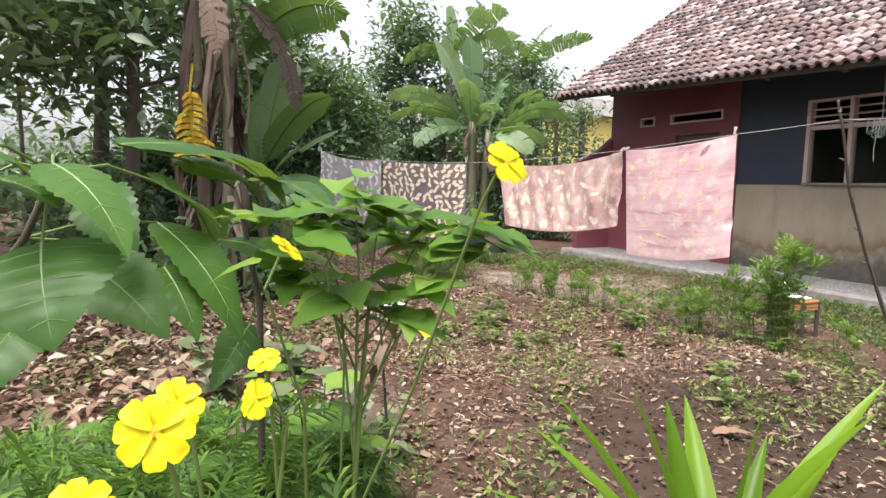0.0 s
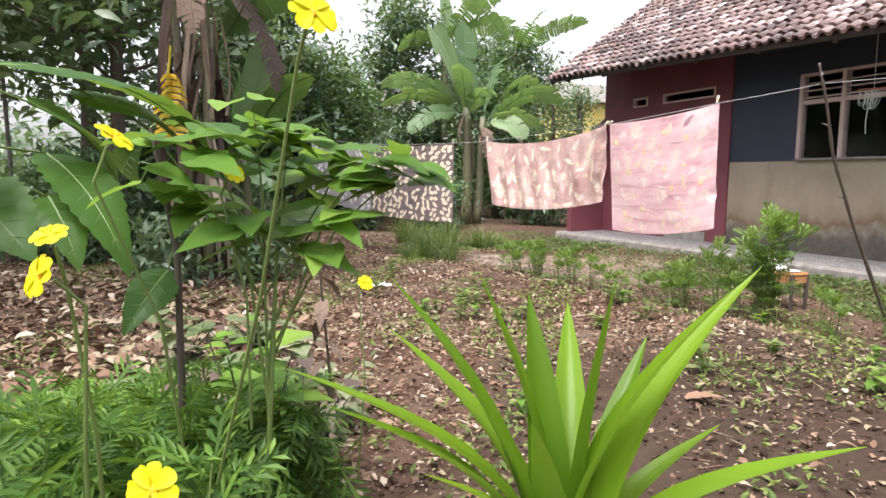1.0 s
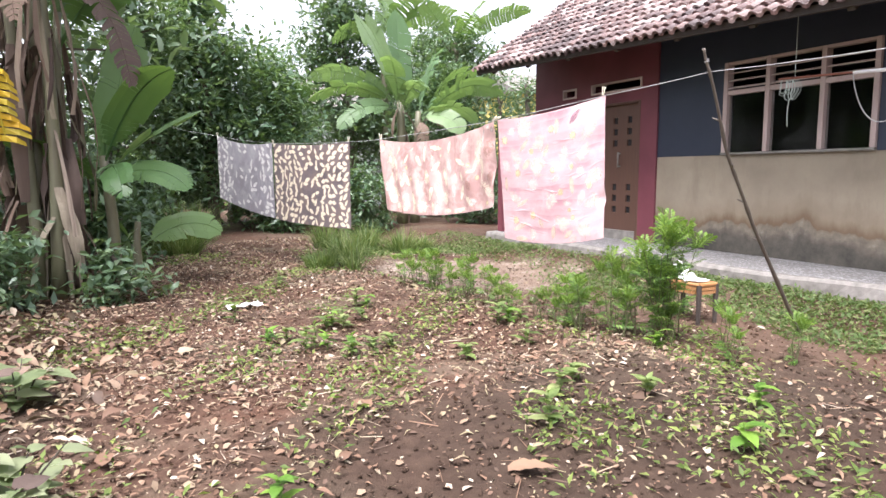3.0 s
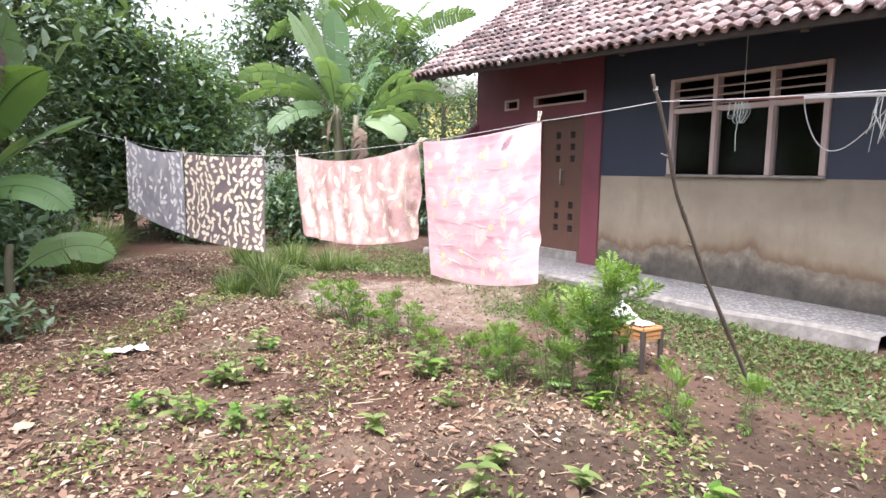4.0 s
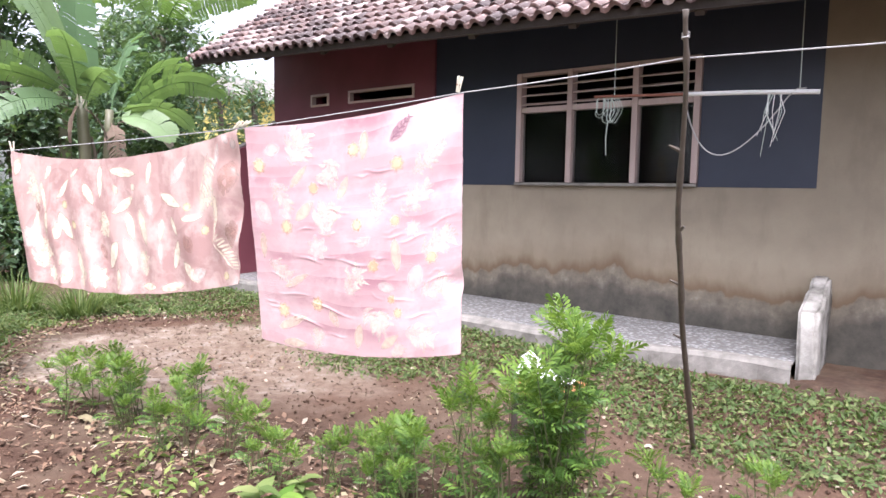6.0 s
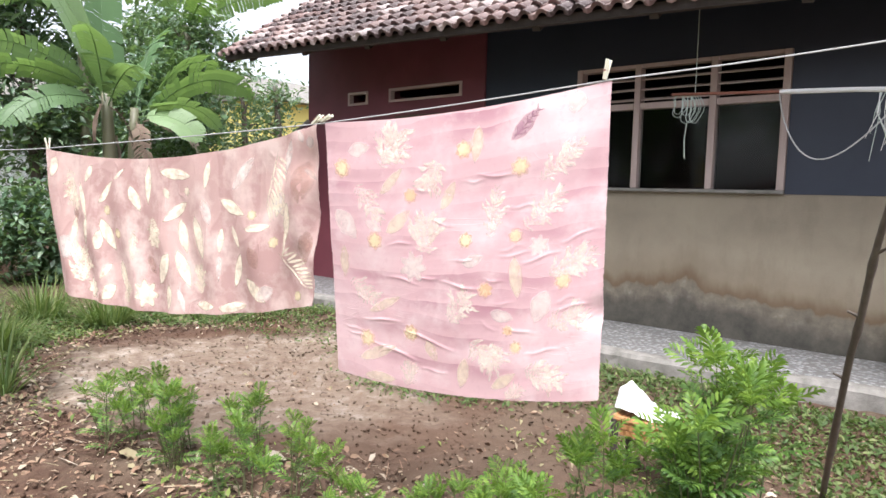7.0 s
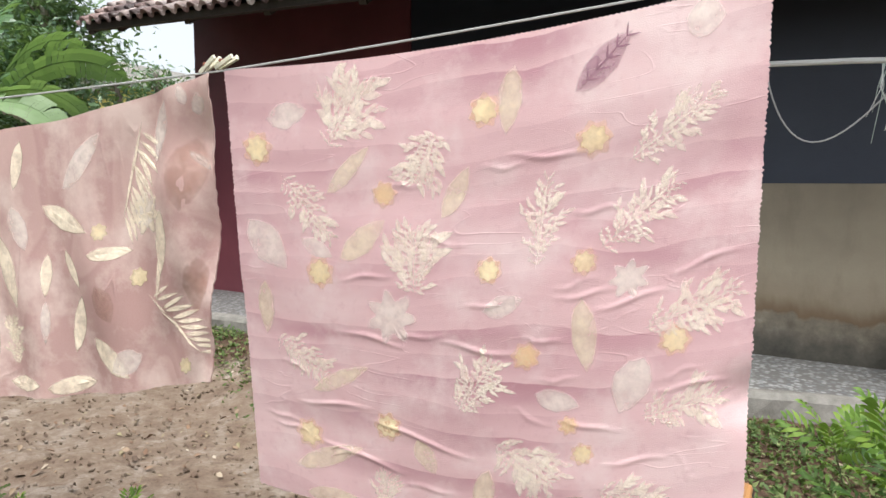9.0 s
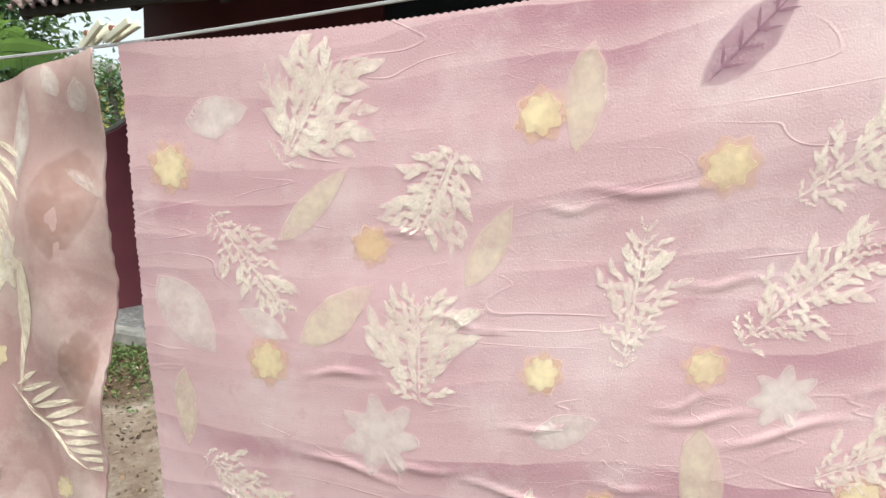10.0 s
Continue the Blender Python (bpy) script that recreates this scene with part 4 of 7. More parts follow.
def banana_leaf_bm(base, way, length, width, droop, tears, seed, fold=0.18):
    """A banana leaf: stalk, midrib and two blades torn into strips."""
    rng = random.Random(seed)
    bm = bmesh.new()
    p, d = Vector(base), Vector(way).normalized()
    roll = rng.choice((-0.9, -0.6, 0.35, 0.6, 0.95))
    segs = 30
    stalk = 0.16
    mids = []
    for i in range(segs + 1):
        s = i / segs
        side = d.cross(Vector((0, 0, 1)))
        side = side.normalized() if side.length > 1e-3 else Vector((1, 0, 0))
        nrm = side.cross(d).normalized()
        side, nrm = side * math.cos(roll) + nrm * math.sin(roll), nrm * math.cos(roll) - side * math.sin(roll)
        mids.append((p.copy(), side, nrm, d.copy(), s))
        p += d * length / segs
        d = (d + Vector((0, 0, -1)) * droop / segs * (0.3 + 1.5 * s)).normalized()
    tube(bm, [m[0] for m in mids], [0.011 * (1 - 0.8 * m[4]) + 0.002 for m in mids], 5, False)
    for sgn in (-1, 1):
        hang = 0.0
        for a, b in zip(mids, mids[1:]):
            s = (a[4] + b[4]) / 2
            if s < stalk:
                continue
            q = (s - stalk) / (1 - stalk)
            w = width / 2 * min(1.0, 5 * q) ** 0.6 * min(1.0, 4.0 * (1.02 - q)) ** 0.7
            if rng.random() < tears:
                hang = rng.uniform(-0.1, 0.5)
                w *= rng.uniform(0.85, 1.0)
            gap = 0.06 if rng.random() < tears else 0.0
            for m0, m1 in ((a, b),):
                q0, q1 = m0[0].lerp(m1[0], gap), m1[0].lerp(m0[0], gap)
                out0 = (m0[1] * sgn + m0[3] * 0.25 + m0[2] * (fold - hang * 0.3) - Vector((0, 0, hang))).normalized()
                out1 = (m1[1] * sgn + m1[3] * 0.25 + m1[2] * (fold - hang * 0.3) - Vector((0, 0, hang))).normalized()
                v = [bm.verts.new(t) for t in (q0, q1, q1 + out1 * w * 0.55, q0 + out0 * w * 0.55, q1 + out1 * w - Vector((0, 0, 0.12 * w)), q0 + out0 * w - Vector((0, 0, 0.12 * w)))]
                bm.faces.new((v[0], v[1], v[2], v[3]))
                bm.faces.new((v[3], v[2], v[4], v[5]))
    bmesh.ops.remove_doubles(bm, verts=list(bm.verts), dist=0.0008)
    return bm


def banana(at, stems, leaves, label, group="banana plants", skirt=0, green=None):
    """stems: (dx, dy, height, radius); leaves: (stem, heading, rise, length, width, droop, tears, kind)."""
    x, y = at
    z0 = float(gz(x, y)) - 0.05
    o = thing("banana_plant", label, "banana plant", (x, y, 0), group)
    tops = []
    for k, (dx, dy, h, r) in enumerate(stems):
        bm = bmesh.new()
        pts = [(x + dx * (0.6 + 0.4 * s) + 0.03 * math.sin(4 * s + k), y + dy * (0.6 + 0.4 * s), z0 + h * s) for s in np.linspace(0, 1, 8)]
        tube(bm, pts, [r * (1.15 - 0.5 * s) for s in np.linspace(0, 1, 8)], 10)
        part("stem", bm, BANANA_STEM, o, smooth=True)
        tops.append(Vector(pts[-1]))
    rng = random.Random(int(x * 100))
    for j, (k, head, rise, length, width, droop, tears, kind) in enumerate(leaves):
        a, e = radians(head), radians(rise)
        way = (math.cos(a) * math.cos(e), math.sin(a) * math.cos(e), math.sin(e))
        mat = {"g": green or BANANA_LEAF, "d": DEAD_LEAF, "y": YELLOW_LEAF}[kind]
        part("leaf" if kind == "g" else "withered_leaf", banana_leaf_bm(tops[k] - Vector((0, 0, 0.1 + 0.03 * j % 0.3)), way, length, width, droop, tears, j + int(x * 7)), mat, o, "" if kind == "g" else "withered brown leaf" if kind == "d" else "yellowing leaf")
    for i in range(skirt):
        k = rng.randrange(len(stems))
        dx, dy, h, r = stems[k]
        a = rng.uniform(0, 2 * math.pi)
        top = Vector((x + dx + r * math.cos(a), y + dy + r * math.sin(a), z0 + h * rng.uniform(0.2, 1.0)))
        bm = bmesh.new()
        n = 10
        L = min(rng.uniform(0.5, 1.5), top.z - z0 - 0.06)
        w = rng.choice((0.03, 0.045, 0.07, 0.10, 0.15))
        side = Vector((-math.sin(a), math.cos(a), 0))
        out = Vector((math.cos(a), math.sin(a), 0))
        rows = []
        for s in np.linspace(0, 1, n):
            c = top + out * ((0.03 + 0.06 * (i % 4)) * math.sin(2.2 * s)) + side * 0.12 * math.sin(i * 1.7) * float(s) - Vector((0, 0, L * float(s)))
            rows.append([bm.verts.new(c + side * q * w * (0.35 + 0.5 * math.sin(2.6 * s + 0.3)) / 2 + out * 0.35 * w * noise.noise(Vector((q * 1.3 + i, 5.0 * s, i * 0.7)))) for q in (-1.0, -0.5, 0.0, 0.5, 1.0)])
        for q, t in zip(rows, rows[1:]):
            for k2 in range(4):
                bm.faces.new((q[k2], q[k2 + 1], t[k2 + 1], t[k2]))
        part("dead_sheath", bm, DEAD_LEAF, o, "dry hanging leaf sheath", smooth=True)
    return o


# banana clump with a skirt of dead leaves, close on the yard's edge
banana((1.45, 10.3), [(0.1, 0.0, 3.2, 0.06), (-0.16, 0.12, 3.4, 0.05), (0.2, 0.22, 2.6, 0.05), (-0.03, 0.3, 3.0, 0.055)],
       [(0, 40, 65, 1.9, 0.5, 1.9, 0.3, "g"), (0, 95, 60, 2.2, 0.55, 1.2, 0.25, "g"), (0, -60, 45, 1.7, 0.5, 2.2, 0.3, "g"), (1, 170, 30, 2.3, 0.5, 1.6, 0.35, "g"), (1, 230, 50, 1.8, 0.5, 1.7, 0.3, "g"), (1, 110, 60, 2.2, 0.5, 1.0, 0.25, "g"), (2, 10, 60, 1.5, 0.45, 2.0, 0.15, "g"), (2, -25, 60, 1.5, 0.45, 2.0, 0.2, "g"), (3, 60, 70, 2.2, 0.55, 0.8, 0.2, "g"), (3, 300, 65, 1.8, 0.5, 1.6, 0.2, "g"), (1, 280, -20, 1.3, 0.3, 2.5, 0.7, "d"), (0, 340, -30, 1.4, 0.3, 2.5, 0.7, "d"), (2, 200, -40, 1.2, 0.3, 2.0, 0.7, "d")],
       "clump of banana plants with a skirt of dead brown leaves", skirt=96)
# low young banana leaves beside it
banana((1.95, 10.7), [(0.0, 0.0, 1.35, 0.06), (0.28, 0.1, 0.7, 0.045)],
       [(0, -50, 60, 1.3, 0.36, 1.2, 0.1, "g"), (0, 40, 75, 1.5, 0.4, 0.5, 0.05, "g"), (0, -80, 20, 0.9, 0.3, 1.8, 0.2, "g"), (0, 15, 45, 1.2, 0.36, 0.6, 0.05, "g"), (0, 80, 65, 1.3, 0.36, 0.4, 0.05, "g"), (0, -30, 25, 0.9, 0.33, 1.5, 0.1, "g"), (1, 5, 40, 0.9, 0.32, 1.6, 0.1, "g"), (1, 150, 55, 0.8, 0.28, 0.8, 0.1, "g"), (0, 200, 50, 1.0, 0.3, 1.2, 0.1, "g")],
       "young banana plant with broad light green leaves")
# hanging yellow leaf
o = thing("hanging_banana_leaf", "withering yellow banana leaf hanging folded in strips", "leaf", (1.2, 10.1, 1.5))
bm = bmesh.new()
tube(bm, [(1.22, 10.14, 2.25), (1.19, 10.10, 2.0), (1.2, 10.08, 1.7), (1.23, 10.08, 1.42)], [0.014, 0.012, 0.01, 0.006], 6)
part("midrib", bm, YELLOW_LEAF, o)
rng = random.Random(4)
for i in range(10):
    z = 1.99 - 0.06 * i
    for sgn in (-1, 1):
        bm = bmesh.new()
        w = (0.20 if sgn > 0 else 0.17) * (0.8 + 0.25 * rng.random()) * min(1, 0.55 + i * 0.06)
        x0, y0 = 1.2 + 0.02 * math.sin(i), 10.085
        v = [bm.verts.new(p) for p in ((x0, y0, z), (x0, y0, z - 0.05), (x0 + sgn * w * 0.6, y0 - 0.07, z - 0.066), (x0 + sgn * w * 0.6, y0 - 0.045, z - 0.018), (x0 + sgn * w, y0 - 0.02, z - 0.095), (x0 + sgn * w * 0.95, y0 - 0.0, z - 0.058))]
        bm.faces.new((v[0], v[1], v[2], v[3]))
        bm.faces.new((v[3], v[2], v[4], v[5]))
        part("strip", bm, YELLOW_LEAF, o)

# the open-crowned banana behind the cloths
banana((7.75, 16.7), [(0.0, 0.0, 2.75, 0.12), (0.5, 0.1, 2.55, 0.1)],
       [(0, 168, 28, 2.1, 0.46, 1.3, 0.4, "g"), (0, 158, 44, 2.2, 0.48, 1.5, 0.4, "g"), (0, 180, 10, 1.6, 0.42, 1.5, 0.45, "g"), (0, 120, 72, 2.3, 0.72, 0.7, 0.08, "g"), (0, 190, 68, 2.2, 0.75, 0.8, 0.08, "g"), (0, 70, 78, 2.4, 0.7, 0.8, 0.12, "g"), (0, 235, 62, 1.7, 0.5, 1.5, 0.3, "g"), (0, 270, 50, 1.6, 0.45, 1.8, 0.4, "g")] +
       [(1, -12, 52, 2.4, 0.52, 1.8, 0.5, "g"), (1, 15, 60, 2.5, 0.52, 1.6, 0.5, "g"), (1, -30, 28, 1.5, 0.48, 1.9, 0.3, "g"), (1, 40, 68, 2.3, 0.52, 1.5, 0.45, "g"), (1, -50, 15, 1.2, 0.5, 1.8, 0.2, "g"), (1, 260, -30, 0.9, 0.4, 2.6, 0.8, "d"), (0, 300, -20, 0.8, 0.35, 2.8, 0.8, "d"), (1, 10, 20, 1.6, 0.4, 2.2, 0.8, "d")],
       "tall banana plant with torn green leaves, coloured paler for haze", skirt=4, green=HAZY_BANANA)
banana((4.6, 19.5), [(0.0, 0.0, 2.3, 0.14)],
       [(0, 200, 40, 2.2, 0.5, 1.2, 0.5, "g"), (0, 330, 45, 2.3, 0.5, 1.2, 0.5, "g"), (0, 20, 60, 2.2, 0.5, 0.9, 0.5, "g"), (0, 100, 60, 2.2, 0.5, 0.9, 0.4, "g"), (0, 270, 40, 2.0, 0.5, 1.3, 0.4, "g")],
       "banana plant among the trees")
banana((10.4, 19.0), [(0.0, 0.0, 4.6, 0.15)],
       [(0, 190, 50, 2.4, 0.5, 0.9, 0.6, "g"), (0, 150, 65, 2.4, 0.5, 0.8, 0.6, "g"), (0, 340, 45, 2.4, 0.5, 1.0, 0.6, "g"), (0, 20, 60, 2.2, 0.5, 0.9, 0.5, "g"), (0, 260, 40, 2.0, 0.5, 1.3, 0.6, "g")],
       "tall banana plant with ragged leaves against the sky")
banana((9.0, 20.6), [(0.0, 0.0, 4.9, 0.13)],
       [(0, -20, 45, 2.6, 0.7, 1.8, 0.5, "g"), (0, -40, 65, 2.4, 0.7, 1.8, 0.5, "g"), (0, 160, 50, 2.2, 0.7, 1.4, 0.5, "g"), (0, 60, 70, 2.2, 0.7, 0.8, 0.3, "g"), (0, 200, 30, 2.0, 0.6, 1.8, 0.5, "g")],
       "tall banana plant with long arching leaves")

tree("tree", (3.2, 18.2), 4.7, 1.8, 11000, 0.17, TREE_LEAF, 11, "dense dark leafy tree", low=0.08)
tree("tree", (3.9, 17.4), 5.4, 1.25, 9000, 0.17, TREE_LEAF, 35, "tall dense dark leafy tree", low=0.3)
tree("tree", (5.2, 18.8), 4.35, 1.5, 10000, 0.17, TREE_LEAF, 12, "dense dark leafy tree", low=0.05)
tree("tree", (1.9, 16.6), 5.2, 1.6, 8500, 0.15, TREE_LEAF_B, 13, "leafy tree with mid-green foliage", low=0.05)
tree("tree", (9.6, 18.6), 4.4, 1.5, 8000, 0.16, TREE_LEAF, 14, "dark leafy tree behind the house end", low=0.03)
tree("tree", (8.4, 21.5), 7.2, 1.9, 8000, 0.2, TREE_LEAF_B, 15, "pale hazy tree in the distance", low=0.2)
tree("tree", (0.3, 14.0), 5.2, 2.2, 4200, 0.2, TREE_LEAF_B, 16, "dark tree with a bare lower trunk", 0.12, 0.6)
tree("tree", (-1.6, 12.0), 4.6, 2.0, 3200, 0.2, TREE_LEAF_B, 17, "dark leafy tree at the yard's edge", 0.1, 0.6)
tree("tree", (-2.6, 17.0), 5.0, 2.4, 4000, 0.2, TREE_LEAF, 18, "dark leafy tree at the yard's edge", 0.12, 0.55)
tree("tree", (6.4, 21.0), 4.0, 1.5, 6000, 0.2, TREE_LEAF_B, 19, "pale hazy tree in the distance", low=0.15)
tree("tree", (12.6, 20.0), 4.6, 1.3, 1500, 0.17, TREE_LEAF_B, 20, "thin half-bare tree against the sky", 0.1, 0.25, 14)
tree("tree", (13.9, 20.5), 5.0, 1.3, 1700, 0.17, TREE_LEAF_B, 21, "thin half-bare tree against the sky", 0.16, 0.3, 14)
tree("shrub", (6.6, 16.2), 1.5, 0.9, 3500, 0.13, TREE_LEAF, 22, "dark low shrub under the trees", 0.04, 0.05, 18)
tree("shrub", (9.2, 15.6), 1.7, 0.9, 3500, 0.13, TREE_LEAF, 23, "dark low shrub under the trees", 0.04, 0.05, 18)
tree("shrub", (2.2, 14.0), 1.5, 0.8, 3000, 0.12, TREE_LEAF, 24, "dark low shrub beside the line", 0.04, 0.05, 18)
tree("shrub", (0.2, 12.0), 1.3, 0.9, 3000, 0.13, TREE_LEAF, 25, "dark low shrub under the trees", 0.04, 0.05, 18)
tree("shrub", (5.0, 16.6), 1.6, 1.0, 3500, 0.13, TREE_LEAF, 26, "dark low shrub under the trees", 0.04, 0.05, 18)
tree("tree", (11.2, 22.5), 6.4, 1.9, 6500, 0.22, TREE_LEAF_B, 27, "pale hazy tree in the distance", low=0.2)
tree("tree", (-0.8, 9.0), 5.4, 2.0, 1300, 0.24, TREE_LEAF_B, 28, "dark tree with large leaves over the yard's edge", 0.09, 0.5)
tree("tree", (0.7, 12.4), 5.6, 1.9, 1900, 0.24, TREE_LEAF_B, 29, "dark tree with large leaves behind the bananas", 0.09, 0.42)
tree("shrub", (1.0, 13.5), 1.8, 1.1, 3500, 0.16, TREE_LEAF, 30, "dark low shrub under the trees", 0.04, 0.05, 18)
tree("shrub", (1.9, 12.3), 1.2, 0.6, 2200, 0.13, TREE_LEAF, 31, "dark low shrub beside the banana plants", 0.03, 0.05, 18)
tree("shrub", (1.15, 9.85), 0.75, 0.5, 900, 0.12, TREE_LEAF_B, 33, "low leafy shrub at the foot of the banana plants", 0.015, 0.05, 12)
tree("shrub", (1.95, 10.15), 0.6, 0.4, 600, 0.11, TREE_LEAF_B, 34, "low leafy shrub at the foot of the banana plants", 0.012, 0.05, 10)
tree("tree", (10.3, 18.8), 5.6, 1.3, 5000, 0.17, TREE_LEAF_B, 32, "pale tree rising beside the house roof", 0.09, 0.45)


# ---- leaf prints on the cloths ----
def snapped(sheet, u, v, nu, nv, lift):
    """The place on the cloth's own facets."""
    u, v = min(max(u, 0.004), 0.996), min(max(v, 0.004), 0.996)
    i, j = min(int(u * nu), nu - 1), min(int(v * nv), nv - 1)
    a, b = u * nu - i, v * nv - j
    p = [sheet.at((i + di) / nu, (j + dj) / nv, lift) for di, dj in ((0, 0), (1, 0), (0, 1), (1, 1))]
    return p[0].lerp(p[1], a).lerp(p[2].lerp(p[3], a), b)


def outline_fan(bm, fade, place, pts, core=0.55, soft=0.0):
    """A filled outline: solid core, a rim that fades out."""
    cx, cy = sum(p[0] for p in pts) / len(pts), sum(p[1] for p in pts) / len(pts)
    c = bm.verts.new(place(cx, cy))
    c[fade] = 1.0
    rings = []
    for s, f in ((core * 0.95, 1.0), (0.88, 0.75), (1.0, soft * 0.8)):
        ring = []
        for x, y in pts:
            v = bm.verts.new(place(cx + (x - cx) * s, cy + (y - cy) * s))
            v[fade] = f
            ring.append(v)
        rings.append(ring)
    n = len(pts)
    for k in range(n):
        bm.faces.new((c, rings[0][k], rings[0][(k + 1) % n]))
        for a, b in zip(rings, rings[1:]):
            bm.faces.new((a[k], b[k], b[(k + 1) % n], a[(k + 1) % n]))


def leaf_outline(l, w, a, at=(0, 0), rng=random, teeth=0.0, n=9):
    ca, sa = math.cos(a), math.sin(a)
    pts = []
    for side in (1, -1):
        for i in range(n):
            s = i / n if side > 0 else 1 - i / n
            x = l * (s - 0.5)
            y = side * w / 2 * math.sin(math.pi * min(1, s * 0.97 + 0.02)) ** 0.75 * (1 - 0.25 * s) * (1 + teeth * rng.uniform(-1, 1))
            pts.append((at[0] + x * ca - y * sa, at[1] + x * sa + y * ca))
    return pts


def flower_outline(r, rng, lobes=7, depth=0.12, n=30):
    k = rng.uniform(0, 6)
    return [(r * (1 - depth + depth * math.cos(lobes * t + k) + 0.06 * rng.uniform(-1, 1)) * math.cos(t), r * (1 - depth + depth * math.cos(lobes * t + k)) * math.sin(t)) for t in (2 * math.pi * i / n for i in range(n))]


def print_on(cloth, sheet, grid, kind, u, v, length, width=0.0, angle=0.0, mat=None, seed=0):
    """One print: x along the cloth, y up it, in metres round (u, v)."""
    nu, nv = grid
    W = (sheet.c[1] - sheet.c[0]).length
    H = (sheet.c[3] - sheet.c[0]).length
    rng = random.Random(seed)
    lift = (0.0030 if nu > 50 else 0.0055) + 0.0002 * (seed % 4)

    def place(x, y):
        return snapped(sheet, u + x / W, v - y / H, nu, nv, lift)

    bm = bmesh.new()
    fade = bm.verts.layers.float.new("fade")
    a = radians(angle)
    if kind == "leaf":
        outline_fan(bm, fade, place, leaf_outline(length, width, a, rng=rng, teeth=0.08), 0.6)
    elif kind == "flower":
        outline_fan(bm, fade, place, flower_outline(length / 2, rng), 0.5)
    elif kind == "star":
        outline_fan(bm, fade, place, flower_outline(length / 2, rng, 7, 0.2, 42), 0.5)
    elif kind == "sprig":
        n = 12
        ca, sa = math.cos(a), math.sin(a)
        for i in range(n):
            s = i / (n - 1)
            bx = 0.86 * length * (s - 0.5)
            ll = width * (0.42 * math.sin(math.pi * (0.16 + 0.74 * s)) + 0.05) * rng.uniform(0.6, 1.25)
            for sgn in (1, -1):
                t = a + sgn * (1.0 - 0.45 * s) + rng.uniform(-0.25, 0.25)
                for k in range(5):
                    q = (k + 0.6) / 5
                    t2 = t + (0.65 if k % 2 else -0.65) * (1 - 0.6 * q) + rng.uniform(-0.3, 0.3)
                    l2 = ll * rng.uniform(0.3, 0.5)
                    cx = bx * ca + ll * q * math.cos(t) + l2 * 0.35 * math.cos(t2)
                    cy = bx * sa + ll * q * math.sin(t) + l2 * 0.35 * math.sin(t2)
                    outline_fan(bm, fade, place, leaf_outline(l2 * 1.3, l2 * rng.uniform(0.38, 0.6), t2, (cx, cy), rng, 0.25, 4), 0.45, 0.0)
        outline_fan(bm, fade, place, leaf_outline(length, length * 0.03, a, rng=rng, n=6), 0.7, 0.5)
    elif kind == "fern":
        n = 11
        for i in range(n):
            s = i / (n - 1)
            bx = length * (s - 0.5)
            ll = width * 0.55 * (1 - 0.5 * abs(s - 0.4))
            t = a + 1.1 - 0.5 * s
            cx, cy = bx * math.cos(a) + ll * 0.5 * math.cos(t), bx * math.sin(a) + ll * 0.5 * math.sin(t)
            outline_fan(bm, fade, place, leaf_outline(ll * rng.uniform(0.8, 1.2), ll * 0.15, t + rng.uniform(-0.15, 0.15), (cx, cy), rng, 0.15, 6), 0.65, 0.3)
        outline_fan(bm, fade, place, leaf_outline(length * 1.15, length * 0.05, a, rng=rng, n=6), 0.7, 0.5)
    part({"leaf": "leaf_print", "flower": "flower_print", "star": "leaf_print", "sprig": "sprig_print", "fern": "fern_print"}[kind], bm, mat, cloth)


CREAM = print_dye("cream_print", (0.87, 0.79, 0.66), (0.86, 0.74, 0.65), 0.76, 0.2, 1.0)
TAN_CREAM = print_dye("strong_cream_print", (0.82, 0.73, 0.56), (0.80, 0.67, 0.54), 0.95, 0.45, 0.85)
OLIVE = print_dye("pale_olive_print", (0.80, 0.72, 0.50), (0.80, 0.67, 0.54), 0.62, 0.4, 1.0)
CHALK = print_dye("chalk_print", (0.82, 0.76, 0.68), (0.80, 0.69, 0.64), 0.66, 0.4, 1.0)
GOLD = print_dye("gold_print", (0.84, 0.68, 0.40), (0.86, 0.76, 0.52), 0.82, 0.45, 1.0)
GOLD_RING = print_dye("gold_halo", (0.80, 0.50, 0.30), (0.82, 0.58, 0.38), 0.5, 0.5, 1.0)
VEIN = print_dye("plum_vein", (0.25, 0.12, 0.17), (0.3, 0.16, 0.2), 0.8, 0.6, 0.8)
PLUM = print_dye("plum_print", (0.30, 0.16, 0.22), (0.48, 0.28, 0.33), 0.62, 0.4, 0.9)
UMBER = print_dye("umber_stain", (0.34, 0.17, 0.12), (0.42, 0.24, 0.18), 0.4, 0.3, 1.0)
BONE = print_dye("bone_print", (0.82, 0.75, 0.60), (0.68, 0.58, 0.42), 1.0, 0.8, 0.55)
SILVER = print_dye("silver_print", (0.76, 0.76, 0.74), (0.62, 0.61, 0.6), 1.0, 0.75, 0.55)

def print_all(cloth, sheet, grid, kind, mat, spots, first, grow=1.0):
    """A row of prints of one kind: (u, v, length, width, angle) or (u, v, size)."""
    for k, (u, v, length, *more) in enumerate(spots):
        width, angle = more or (0, 0)
        print_on(cloth, sheet, grid, kind, u, v, length * (0.5 + 0.5 * grow), width * grow, angle, mat, first + k)


